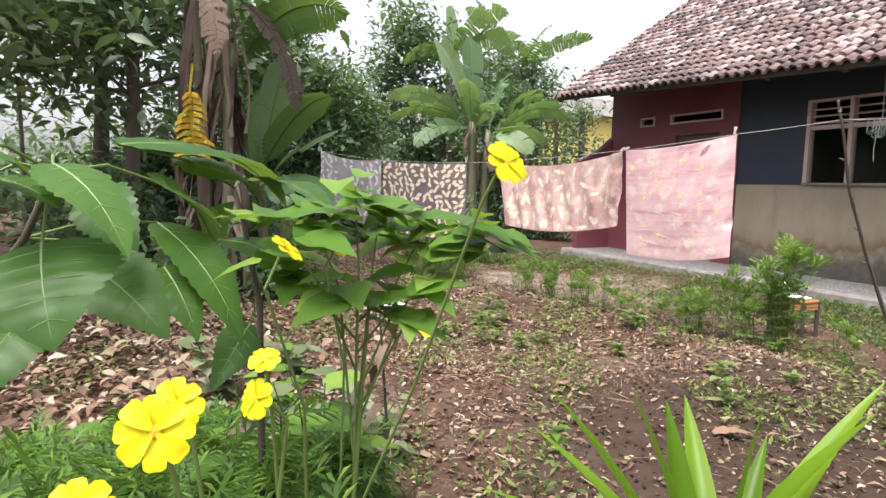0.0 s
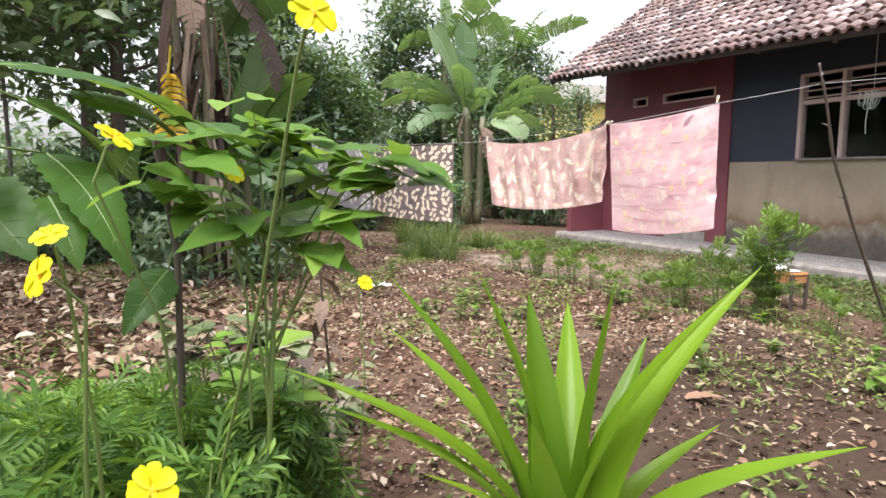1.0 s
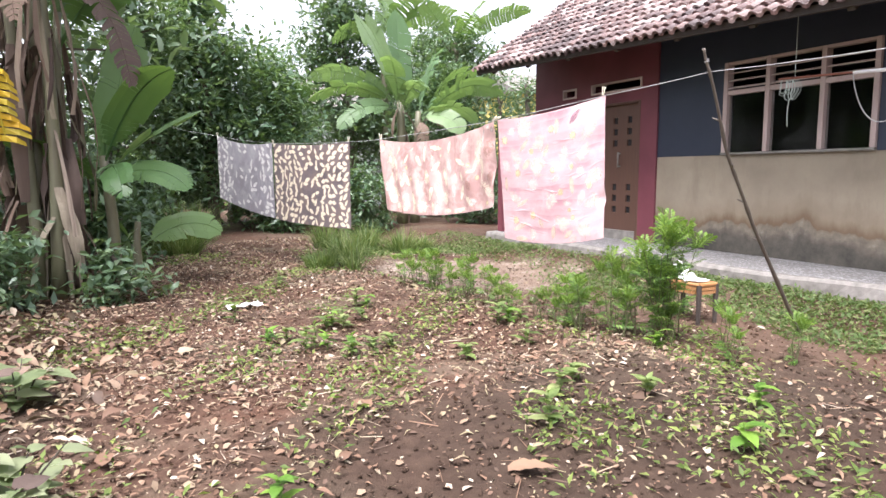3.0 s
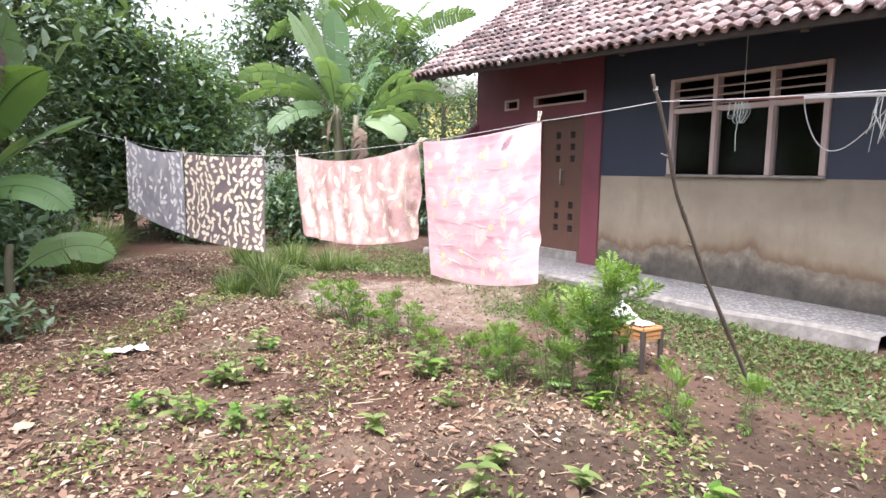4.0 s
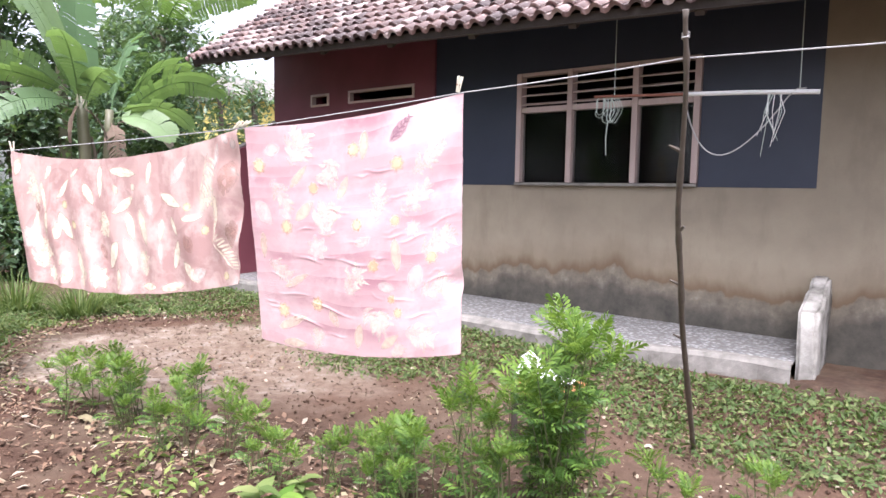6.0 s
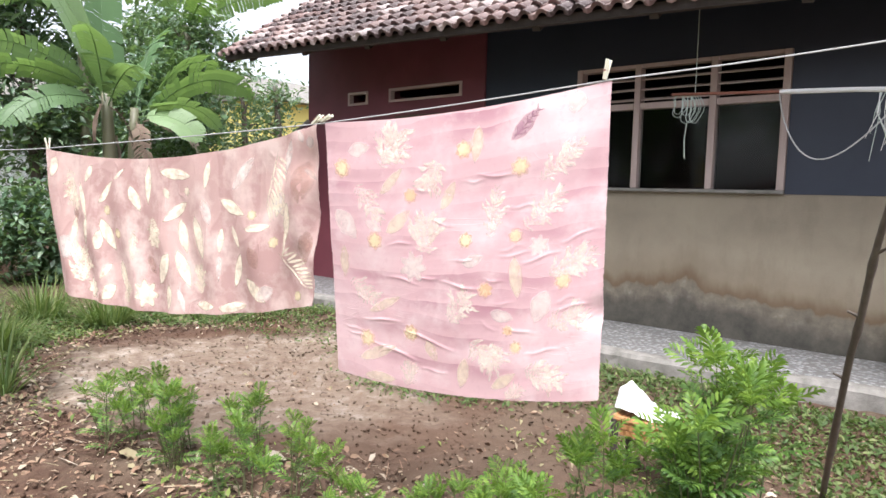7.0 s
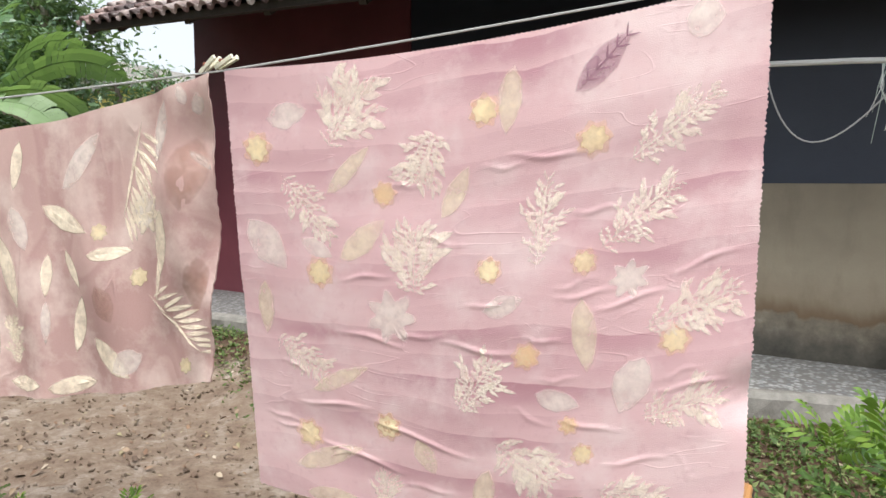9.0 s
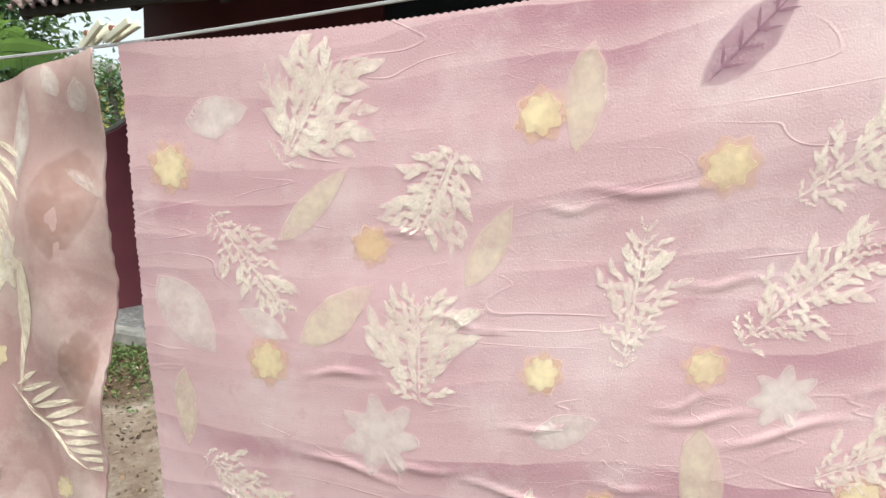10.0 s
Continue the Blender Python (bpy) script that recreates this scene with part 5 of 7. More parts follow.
G = (230, 230)
ON = (cloth_rose, ROSE, G)
print_all(*ON, "sprig", CREAM, [(0.266, 0.11, 0.146, 0.156, 57), (0.434, 0.205, 0.105, 0.12, -114), (0.653, 0.353, 0.172, 0.089, 83), (0.863, 0.213, 0.168, 0.085, 33), (0.813, 0.361, 0.162, 0.099, 39), (0.411, 0.417, 0.131, 0.138, 91), (0.899, 0.545, 0.153, 0.114, 19), (0.894, 0.725, 0.135, 0.103, 11), (0.53, 0.677, 0.128, 0.13, 56), (0.621, 0.836, 0.141, 0.133, -34), (0.823, 0.912, 0.143, 0.116, -21), (0.177, 0.298, 0.18, 0.094, -48), (0.143, 0.638, 0.153, 0.102, -28), (0.327, 0.945, 0.098, 0.088, 76), (0.724, 0.98, 0.078, 0.063, 51)], 1)
print_all(*ON, "flower", GOLD_RING, [(0.065, 0.171, 0.0837), (0.549, 0.129, 0.07155), (0.74, 0.211, 0.0729), (0.35, 0.274, 0.06075), (0.201, 0.44, 0.0783), (0.557, 0.437, 0.06075), (0.729, 0.434, 0.0567), (0.627, 0.611, 0.06345), (0.882, 0.596, 0.0648), (0.148, 0.83, 0.08235), (0.341, 0.78, 0.07425), (0.706, 0.753, 0.0459), (0.732, 0.813, 0.0513)], 20)
print_all(*ON, "flower", GOLD, [(0.065, 0.171, 0.062), (0.549, 0.129, 0.053), (0.74, 0.211, 0.054), (0.35, 0.274, 0.045), (0.201, 0.44, 0.058), (0.557, 0.437, 0.045), (0.729, 0.434, 0.042), (0.627, 0.611, 0.047), (0.882, 0.596, 0.048), (0.148, 0.83, 0.061), (0.341, 0.78, 0.055), (0.706, 0.753, 0.034), (0.732, 0.813, 0.038)], 41)
print_all(*ON, "leaf", OLIVE, [(0.273, 0.222, 0.141, 0.044, 43), (0.494, 0.28, 0.113, 0.048, 61), (0.594, 0.117, 0.125, 0.054, -95), (0.301, 0.368, 0.137, 0.061, 39), (0.058, 0.533, 0.129, 0.051, -92), (0.731, 0.574, 0.144, 0.056, -83), (0.235, 0.682, 0.168, 0.044, 26), (0.194, 0.879, 0.202, 0.054, 23), (0.2, 0.98, 0.151, 0.056, 5), (0.543, 0.913, 0.119, 0.056, -101), (0.423, 0.841, 0.088, 0.054, -59), (0.691, 0.933, 0.113, 0.047, 33)], 60)
print_all(*ON, "leaf", CHALK, [(0.139, 0.101, 0.103, 0.063, 12), (0.907, 0.041, 0.064, 0.075, -1), (0.075, 0.385, 0.143, 0.095, -45), (0.813, 0.676, 0.113, 0.081, -108), (0.584, 0.508, 0.084, 0.05, 19), (0.196, 0.387, 0.087, 0.042, -23), (0.685, 0.702, 0.093, 0.052, -15)], 80)
print_all(*ON, "star", CHALK, [(0.359, 0.531, 0.123), (0.804, 0.474, 0.076)], 91)
print_all(*ON, "leaf", PLUM, [(0.752, 0.078, 0.129, 0.058, 44)], 94)
# the plum leaf's veins
PU, PV, PL, _, PA = (0.752, 0.078, 0.129, 0.058, 44.0)
for k in range(-1, 5):
    for side in (1, -1) if k >= 0 else (0,):
        t = radians(PA) + side * 0.75
        x, y = (0.0, 0.0) if k < 0 else ((k - 1.7) * PL * 0.17 * math.cos(radians(PA)) + 0.011 * math.cos(t), (k - 1.7) * PL * 0.17 * math.sin(radians(PA)) + 0.011 * math.sin(t))
        print_on(cloth_rose, ROSE, G, "leaf", PU + x / 1.02, PV - y / 0.95, PL * 0.9 if k < 0 else 0.026, 0.004, math.degrees(t), VEIN, 95)

G = (120, 60)
ON = (cloth_tan, TAN, G)
print_all(*ON, "leaf", UMBER, [(0.425, 0.69, 0.103, 0.05, -66), (0.961, 0.287, 0.167, 0.122, -96), (0.808, 0.67, 0.111, 0.075, -62), (0.972, 0.657, 0.142, 0.078, -90), (0.192, 0.987, 0.129, 0.06, -122), (0.108, 0.414, 0.063, 0.059, -94)], 100)
print_all(*ON, "leaf", TAN_CREAM, [(0.037, 0.113, 0.107, 0.049, -117), (0.156, 0.311, 0.16, 0.037, -80), (0.19, 0.119, 0.094, 0.029, -124), (0.253, 0.231, 0.147, 0.032, 45), (0.325, 0.103, 0.094, 0.017, 32), (0.377, 0.261, 0.115, 0.049, -66), (0.433, 0.168, 0.162, 0.044, -95), (0.541, 0.108, 0.166, 0.045, -9), (0.505, 0.227, 0.05, 0.029, -67), (0.531, 0.347, 0.144, 0.043, -148), (0.553, 0.502, 0.142, 0.048, -77), (0.248, 0.519, 0.151, 0.062, -57), (0.209, 0.564, 0.094, 0.054, 72), (0.089, 0.537, 0.141, 0.037, -110), (0.151, 0.518, 0.138, 0.036, -109), (0.552, 0.709, 0.164, 0.049, -67), (0.479, 0.712, 0.152, 0.065, -120), (0.227, 0.775, 0.11, 0.029, -136)], 110, 1.35)
print_all(*ON, "leaf", TAN_CREAM, [(0.306, 0.787, 0.135, 0.054, -79), (0.233, 0.912, 0.11, 0.056, -139), (0.497, 0.897, 0.108, 0.041, -97), (0.657, 0.136, 0.108, 0.029, -104), (0.618, 0.515, 0.177, 0.056, -75), (0.738, 0.349, 0.154, 0.045, -27), (0.819, 0.491, 0.11, 0.03, 0), (0.746, 0.528, 0.098, 0.025, -67), (0.693, 0.541, 0.099, 0.03, -95), (0.748, 0.733, 0.135, 0.038, -106), (0.813, 0.869, 0.147, 0.051, -41), (0.632, 0.947, 0.122, 0.038, -2), (0.729, 0.96, 0.124, 0.041, 5), (0.913, 0.489, 0.14, 0.04, -96), (0.906, 0.548, 0.186, 0.016, 79)], 130, 1.35)
print_all(*ON, "leaf", CHALK, [(0.649, 0.36, 0.107, 0.047, -72), (0.689, 0.716, 0.101, 0.024, -91), (0.545, 0.91, 0.109, 0.027, -75), (0.919, 0.13, 0.122, 0.041, -102), (0.98, 0.076, 0.043, 0.031, 100), (0.958, 0.036, 0.045, 0.02, 112), (0.98, 0.251, 0.073, 0.015, -43), (0.776, 0.16, 0.156, 0.053, 43), (0.052, 0.667, 0.105, 0.108, -27), (0.843, 0.891, 0.082, 0.061, -153), (0.883, 0.367, 0.074, 0.078, -81)], 150, 1.35)
print_all(*ON, "fern", TAN_CREAM, [(0.862, 0.23, 0.199, 0.21, -108), (0.93, 0.777, 0.213, 0.184, -45)], 165)
print_all(*ON, "sprig", TAN_CREAM, [(0.103, 0.24, 0.191, 0.127, -84), (0.107, 0.773, 0.168, 0.188, 82), (0.61, 0.784, 0.138, 0.109, 89), (0.361, 0.564, 0.15, 0.058, -95), (0.312, 0.9, 0.109, 0.096, 69), (0.447, 0.464, 0.134, 0.117, -92)], 170)
print_all(*ON, "star", TAN_CREAM, [(0.401, 0.884, 0.146), (0.577, 0.22, 0.048), (0.448, 0.513, 0.104), (0.155, 0.91, 0.109), (0.886, 0.377, 0.112)], 180)
print_all(*ON, "flower", GOLD, [(0.252, 0.353, 0.056), (0.297, 0.501, 0.056), (0.805, 0.412, 0.048), (0.865, 0.59, 0.053), (0.948, 0.93, 0.048)], 190)
rng = random.Random(31)
n = 200

G = (44, 44)
for j in range(15):
    for i in range(14):
        u, v = (i + 0.5 + rng.uniform(-0.3, 0.3)) / 14, (j + 0.5 + rng.uniform(-0.3, 0.3)) / 15
        if 0.4 < u < 0.62 and rng.random() < 0.25:
            continue
        n += 1
        print_on(cloth_dark, DARK, G, "leaf", u, v, rng.uniform(0.095, 0.14), rng.uniform(0.048, 0.064), rng.gauss(0, 38), BONE, n)
for j in range(13):
    for i in range(12):
        u, v = (i + 0.5 + rng.uniform(-0.35, 0.35)) / 12, (j + 0.5 + rng.uniform(-0.35, 0.35)) / 13
        if 0.26 < u < 0.8 and rng.random() < 0.72:
            continue
        n += 1
        print_on(cloth_grey, GREY, G, "leaf", u, v, rng.uniform(0.10, 0.15), rng.uniform(0.05, 0.068), rng.gauss(0, 45), SILVER, n)

# ---- things along the house front ----
rack = thing("hanging_rod", "hanging drying rod, white plastic pipe on a rusty pole, with string", "drying rod", (8.0, 7.1, 2.0))
RA, RB, RC = Vector((8.0, 7.95, 2.055)), Vector((8.0, 7.22, 2.02)), Vector((8.0, 6.34, 1.97))
bm = bmesh.new()
tube(bm, [RA, RB + Vector((0, -0.05, 0))], 0.011, 7)
part("pole", bm, RUST, rack, "rusty pole wrapped in string")
bm = bmesh.new()
tube(bm, [RB, RB.lerp(RC, 0.5) + Vector((0, 0, 0.006)), RC], 0.017, 10)
part("pipe", bm, WHITE_PLASTIC, rack, "white plastic pipe")
for y, z in ((7.78, 2.045), (6.46, 1.977)):
    bm = bmesh.new()
    tube(bm, [(8.0, y, z), (8.0, y + 0.005, roof_z(8.0, y) - 0.08)], 0.0035, 5)
    part("suspension_string", bm, STRING, rack)
rng = random.Random(17)
for k in range(9):
    bm = bmesh.new()
    y0 = 7.83 + rng.uniform(-0.07, 0.07)
    d = rng.uniform(0.12, 0.24)
    w = rng.uniform(0.02, 0.05)
    tube(bm, [(8.0 + 0.012 * math.cos(t), y0 + w * math.sin(t) * (1 + 0.3 * math.sin(3 * t)), 2.05 - d * (1 - math.cos(t)) / 2) for t in np.linspace(0, 2 * math.pi, 18)], 0.0028, 4)
    part("string_loop", bm, STRING, rack)
bm = bmesh.new()
tube(bm, [(8.0, 7.83, 1.84), (7.995, 7.84, 1.72), (8.0, 7.835, 1.58)], 0.004, 5)
part("string_tail", bm, STRING, rack)
for k in range(10):
    bm = bmesh.new()
    y0 = 6.60 + rng.uniform(-0.06, 0.06)
    tube(bm, [(8.0, y0, 1.99), (8.0 - 0.02, y0 + rng.uniform(-0.05, 0.05), 1.85), (8.0, y0 + rng.uniform(-0.09, 0.06), 1.72 - rng.uniform(0, 0.2))], [0.004, 0.003, 0.002], 4)
    part("plastic_strand", bm, WHITE_PLASTIC if k % 2 else STRING, rack)
bm = bmesh.new()
tube(bm, [(7.99, 7.22 - 0.42 * s - 0.38 * s * s, 2.0 - 0.46 * math.sin(math.pi * min(1, s * 1.08)) ** 0.8 * (1 - 0.1 * s)) for s in np.linspace(0, 1, 22)], 0.005, 5)
part("slack_rope", bm, ROPE, rack)

stool = thing("rattan_stool", "low orange-brown woven rattan stool on dark wooden legs", "stool", (6.05, 7.25, -0.12))
SX0, SX1, SY0, SY1, ST = 5.96, 6.15, 7.10, 7.42, 0.25
bm = bmesh.new()
for k in range(14):
    y = SY0 + (SY1 - SY0) * (k + 0.5) / 14
    tube(bm, [(SX0 + (SX1 - SX0) * s, y, ST + (0.004 if (i + k) % 2 else -0.004)) for i, s in enumerate(np.linspace(0, 1, 13))], 0.011, 4)
part("seat", bm, WICKER, stool, "woven seat")
bm = bmesh.new()
for a, b in (((SX0, SY0), (SX1, SY0)), ((SX1, SY0), (SX1, SY1)), ((SX1, SY1), (SX0, SY1)), ((SX0, SY1), (SX0, SY0))):
    tube(bm, [(*a, ST), (*b, ST)], 0.016, 8)
part("rim", bm, WICKER, stool)
for x, y in ((SX0, SY0), (SX1, SY0), (SX1, SY1), (SX0, SY1)):
    bm = bmesh.new()
    tube(bm, [(x, y, float(gz(x, y)) - 0.02), (x, y, ST)], [0.017, 0.02], 8)
    part("leg", bm, DARK_WOOD, stool)
for k in range(2):
    bm = bmesh.new()
    z = ST - 0.03 - 0.03 * k
    tube(bm, [(SX0 + 0.012 + (SX1 - SX0 - 0.024) * s, SY0 + 0.004 * (-1) ** (i + k), z) for i, s in enumerate(np.linspace(0, 1, 15))], 0.017, 4)
    tube(bm, [(SX0 + 0.004 * (-1) ** (i + k), SY0 + 0.03 + (SY1 - SY0 - 0.06) * s, z) for i, s in enumerate(np.linspace(0, 1, 17))], 0.017, 4)
    part("woven_band", bm, WICKER, stool)
bagmesh = bmesh.new()
bmesh.ops.create_grid(bagmesh, x_segments=26, y_segments=26, size=1.0)
for v in bagmesh.verts:
    a, b = v.co.x, v.co.y
    peak = max(0.0, 1 - math.hypot(a + 0.1, b - 0.62) / 1.25)
    wrinkle = 0.014 * noise.noise(Vector((a * 3.5, b * 3.5, 4.0))) + 0.007 * abs(noise.noise(Vector((a * 9, b * 9, 1.0))))
    v.co = Vector((6.06 + 0.10 * a * (1 - 0.35 * b * b) + 0.01 * noise.noise(Vector((b * 4, a, 8.0))), 7.29 + 0.15 * b, ST + 0.021 + 0.15 * peak ** 1.2 * (1 - 0.3 * abs(a)) + max(0.0, wrinkle)))
bmesh.ops.solidify(bagmesh, geom=list(bagmesh.faces), thickness=0.002)
tagged(part("plastic_bag", bagmesh, WHITE_PLASTIC, smooth=True), "crumpled white plastic bag lying on the stool", "bag")

scrap = bmesh.new()
bmesh.ops.create_grid(scrap, x_segments=14, y_segments=10, size=0.5)
for v in scrap.verts:
    x, y = v.co.x * 0.28, v.co.y * 0.24 * (0.6 + 0.7 * abs(noise.noise(Vector((v.co.x * 5, 2.0, v.co.y)))))
    v.co = Vector((2.91 + x, 9.2 + y, float(gz(2.91 + x, 9.2 + y)) + 0.035 + 0.032 * noise.noise(Vector((x * 22, y * 22, 3))) + 0.012 * abs(noise.noise(Vector((x * 40, y * 40, 1))))))
bmesh.ops.solidify(scrap, geom=list(scrap.faces), thickness=0.002)
tagged(part("plastic_scrap", scrap, WHITE_PLASTIC, smooth=True), "crumpled scrap of white plastic on the soil", "litter")


# ---- planting bed ----
def divided_leaf(pairs=6):
    """A toothed, deeply divided leaf one unit long, all of one piece: leaflets along a rib."""
    v = [(0.18 + 0.82 * i / pairs, 0, 0.10 * math.sin(2.6 * i / pairs)) for i in range(pairs + 1)] + [(0, 0, -0.02)]
    f = []
    for i in range(pairs + 1):
        x, _, z = v[i]
        ll = 0.40 * math.sin(math.pi * (0.22 + 0.60 * i / pairs))
        for sgn in (1, -1):
            lean = 0.5 + 0.5 * i / pairs
            b = len(v)
            for s, w in ((0.35, 0.034), (0.6, 0.052), (0.8, 0.03)):
                c = (x + ll * s * lean, sgn * ll * s * 0.85, z + 0.05 * math.sin(3 * s))
                v += [(c[0] - w, c[1] + sgn * w * 0.4, c[2]), (c[0] + w, c[1] - sgn * w * 0.4, c[2] + 0.01)]
            v.append((x + ll * lean, sgn * ll * 0.85, z - 0.03))
            f += [(i, b + 1, b), (b, b + 1, b + 3), (b, b + 3, b + 2), (b + 2, b + 3, b + 5), (b + 2, b + 5, b + 4), (b + 4, b + 5, b + 6)]
    b = len(v)
    v += [(0.2, 0.012, 0.0), (0.2, -0.012, 0.0), (0.6, 0.008, 0.08), (0.6, -0.008, 0.08)]
    f += [(pairs + 1, b + 1, b), (b, b + 1, b + 3), (b, b + 3, b + 2), (b + 2, b + 3, pairs)]
    return v, f


DIVIDED = divided_leaf()


def marigold(seed, height, stems, bushy, leaf):
    """An upright herb at the origin: bare dark stem feet, pairs of divided leaves, a bright tuft on each tip."""
    rng = np.random.default_rng(seed)
    o = thing("marigold_plant", "upright green marigold plant with divided toothed leaves in soil", "plant", (0, 0, 0), "plants in the bed")
    ps, heads, rises, sizes, tips = [], [], [], [], []
    for k in range(stems):
        a = rng.uniform(0, 2 * np.pi)
        h = height * (1.0 if k == 0 else rng.uniform(0.55, 0.95))
        r = rng.uniform(0.06, 0.30) * height * (0.3 if k == 0 else 1.0)
        foot = Vector((rng.normal(0, 0.015 * stems ** 0.5), rng.normal(0, 0.015 * stems ** 0.5), -0.03))
        bm = bmesh.new()
        pts = [foot + Vector((r * s ** 1.3 * math.cos(a) + 0.008 * math.sin(9 * s + k), r * s ** 1.3 * math.sin(a), (h + 0.03) * s)) for s in np.linspace(0, 1, 7)]
        tube(bm, pts, [0.0052 - 0.0034 * float(s) for s in np.linspace(0, 1, 7)], 5, False)
        part("stem", bm, STEM_HERB, o)
        nodes = max(3, int(h / 0.07))
        for i in range(nodes):
            s = 0.22 + 0.76 * (i + 0.5 * rng.random()) / nodes
            j = min(5, int(s * 6))
            p = pts[j].lerp(pts[j + 1], s * 6 - j)
            turn = 1.57 * (i % 2) + a + rng.normal(0, 0.35)
            for side in (0, math.pi):
                if rng.random() > bushy * (0.5 + 0.5 * s):
                    continue
                ps.append(p[:])
                heads.append(turn + side)
                rises.append(rng.uniform(-0.1, 0.4) + 0.25 * s)
                sizes.append(leaf * rng.uniform(0.7, 1.2) * (1.15 - 0.45 * s))
        for i in range(7):
            tips.append((pts[-1][:], a + 0.9 * i + rng.normal(0, 0.2), rng.uniform(0.35, 1.15), leaf * rng.uniform(0.55, 0.95)))
    mesh_part("foliage", herb_leaves("foliage", rng, ps, heads, rises, sizes), HERB_COOL, o)
    mesh_part("young_foliage", herb_leaves("young_foliage", rng, *zip(*tips)), HERB_SHOOT, o, "fresh yellow-green tips")
    return o


def herb_leaves(name, rng, places, heads, rises, sizes):
    """Divided leaves, each at its place, turned to its heading and raised."""
    n = len(places)
    a, e, q = np.array(heads), np.array(rises), np.array(sizes)
    roll = rng.normal(0, 0.35, n)
    x = np.stack([np.cos(a) * np.cos(e), np.sin(a) * np.cos(e), np.sin(e)], -1)
    y = np.stack([-np.sin(a), np.cos(a), 0 * a], -1)
    z = np.cross(x, y)
    y, z = y * np.cos(roll)[:, None] + z * np.sin(roll)[:, None], z * np.cos(roll)[:, None] - y * np.sin(roll)[:, None]
    mats = np.stack([x, y, z], -1) * q[:, None, None]
    return bulk(name, *DIVIDED, mats, np.array(places))


protos = [marigold(40, 0.78, 13, 0.8, 0.145), marigold(41, 0.44, 3, 0.75, 0.12), marigold(42, 0.36, 3, 0.75, 0.12), marigold(43, 0.27, 2, 0.8, 0.11), marigold(44, 0.50, 2, 0.75, 0.125), marigold(45, 0.30, 2, 0.75, 0.11)]
rng = random.Random(9)
spots = [(5.22, 6.78, 0, 1.0), (5.40, 6.80, 1, 0.95), (5.36, 6.95, 2, 1.0), (5.02, 7.02, 4, 0.95), (5.1, 7.45, 3, 1.0), (4.86, 7.2, 1, 1.0), (5.16, 7.24, 4, 0.9), (4.58, 8.86, 4, 0.85), (4.63, 8.45, 1, 0.9)]
ROW = [Vector(p) for p in ((4.40, 9.45, 0), (4.50, 8.7, 0), (4.62, 7.95, 0), (4.85, 7.35, 0), (5.12, 6.85, 0))]
for i in range(34):
    s = 3.999 * (i + rng.uniform(-0.4, 0.4)) / 34
    s = min(3.999, max(0.0, s))
    p = ROW[int(s)].lerp(ROW[int(s) + 1], s % 1)
    spots.append((p.x + rng.uniform(-0.05, 0.34), p.y + rng.uniform(-0.05, 0.05), rng.choice((1, 2, 3, 3, 2, 5, 5, 4)), rng.uniform(0.75, 1.05)))
spots += [(5.30, 6.32, 3, 0.95), (5.66, 6.12, 3, 0.9), (5.48, 6.5, 5, 0.8), (5.2, 6.2, 3, 0.8), (5.85, 6.2, 5, 0.75), (4.75, 9.55, 2, 0.8), (4.62, 9.35, 3, 0.85)]
used = set()
for x, y, k, s in spots:
    m = pose(x, y, float(gz(x, y)), 0, 0, rng.uniform(0, 360))
    s *= 0.74 if y > 7.7 else 0.84 if y > 7.0 else 1.0
    if k not in used:
        used.add(k)
        protos[k].matrix_basis = m
    else:
        copy_thing(protos[k], m).scale = (s, s, s * rng.uniform(0.9, 1.1))

# ---- foreground plants ----
def cosmos(head, foot, size, tilt, turn, seed, label="yellow cosmos flower on a thin green stalk"):
    o = thing("cosmos_flower", label, "flower", foot, "yellow flowers")
    h, f = Vector(head), Vector(foot)
    m = Matrix.Translation(h) @ pose(0, 0, 0, tilt, 0, turn)
    rng = random.Random(seed)
    bm = bmesh.new()
    back = m @ Vector((0, 0, -0.012))
    tube(bm, [f, f.lerp(back, 0.5) + Vector((0.01, -0.012, 0.02)), back - (m.to_3x3() @ Vector((0, 0, 0.03))) + Vector((0, 0, -0.02)), back], [0.003, 0.0024, 0.002, 0.0022], 6)
    part("stalk", bm, STEM_GREEN, o)
    for ring, cnt in ((0, 8), (1, 4)):
        for k in range(cnt):
            a = 2 * math.pi * (k + 0.5 * ring) / cnt + rng.uniform(-0.1, 0.1)
            bm = bmesh.new()
            L = size * rng.uniform(0.46, 0.52)
            wd = L * rng.uniform(0.60, 0.70)
            prof = [(0.1, 0.18, 0.0), (0.4, 0.62, 0.05), (0.7, 0.95, 0.06), (0.92, 0.85, 0.03), (1.0, 0.5, 0.0)]
            rows = []
            for s, w, z in prof:
                rows.append([bm.verts.new(m @ Vector((L * s * math.cos(a) - q * wd / 2 * w * math.sin(a), L * s * math.sin(a) + q * wd / 2 * w * math.cos(a), L * (z * 1.5 + 0.18 * ring * (1 - s) + 0.05 * q * q + 0.10 * s)))) for q in (-1, -0.35, 0.35, 1)])
            for p, q in zip(rows, rows[1:]):
                for i in range(3):
                    bm.faces.new((p[i], p[i + 1], q[i + 1], q[i]))
            part("petal", bm, PETAL, o, smooth=True)
    bm = bmesh.new()
    bmesh.ops.create_icosphere(bm, subdivisions=2, radius=size * 0.1, matrix=m @ Matrix.Translation((0, 0, size * 0.04)) @ Matrix.Diagonal((1, 1, 0.6, 1)))
    part("eye", bm, FLOWER_EYE, o)


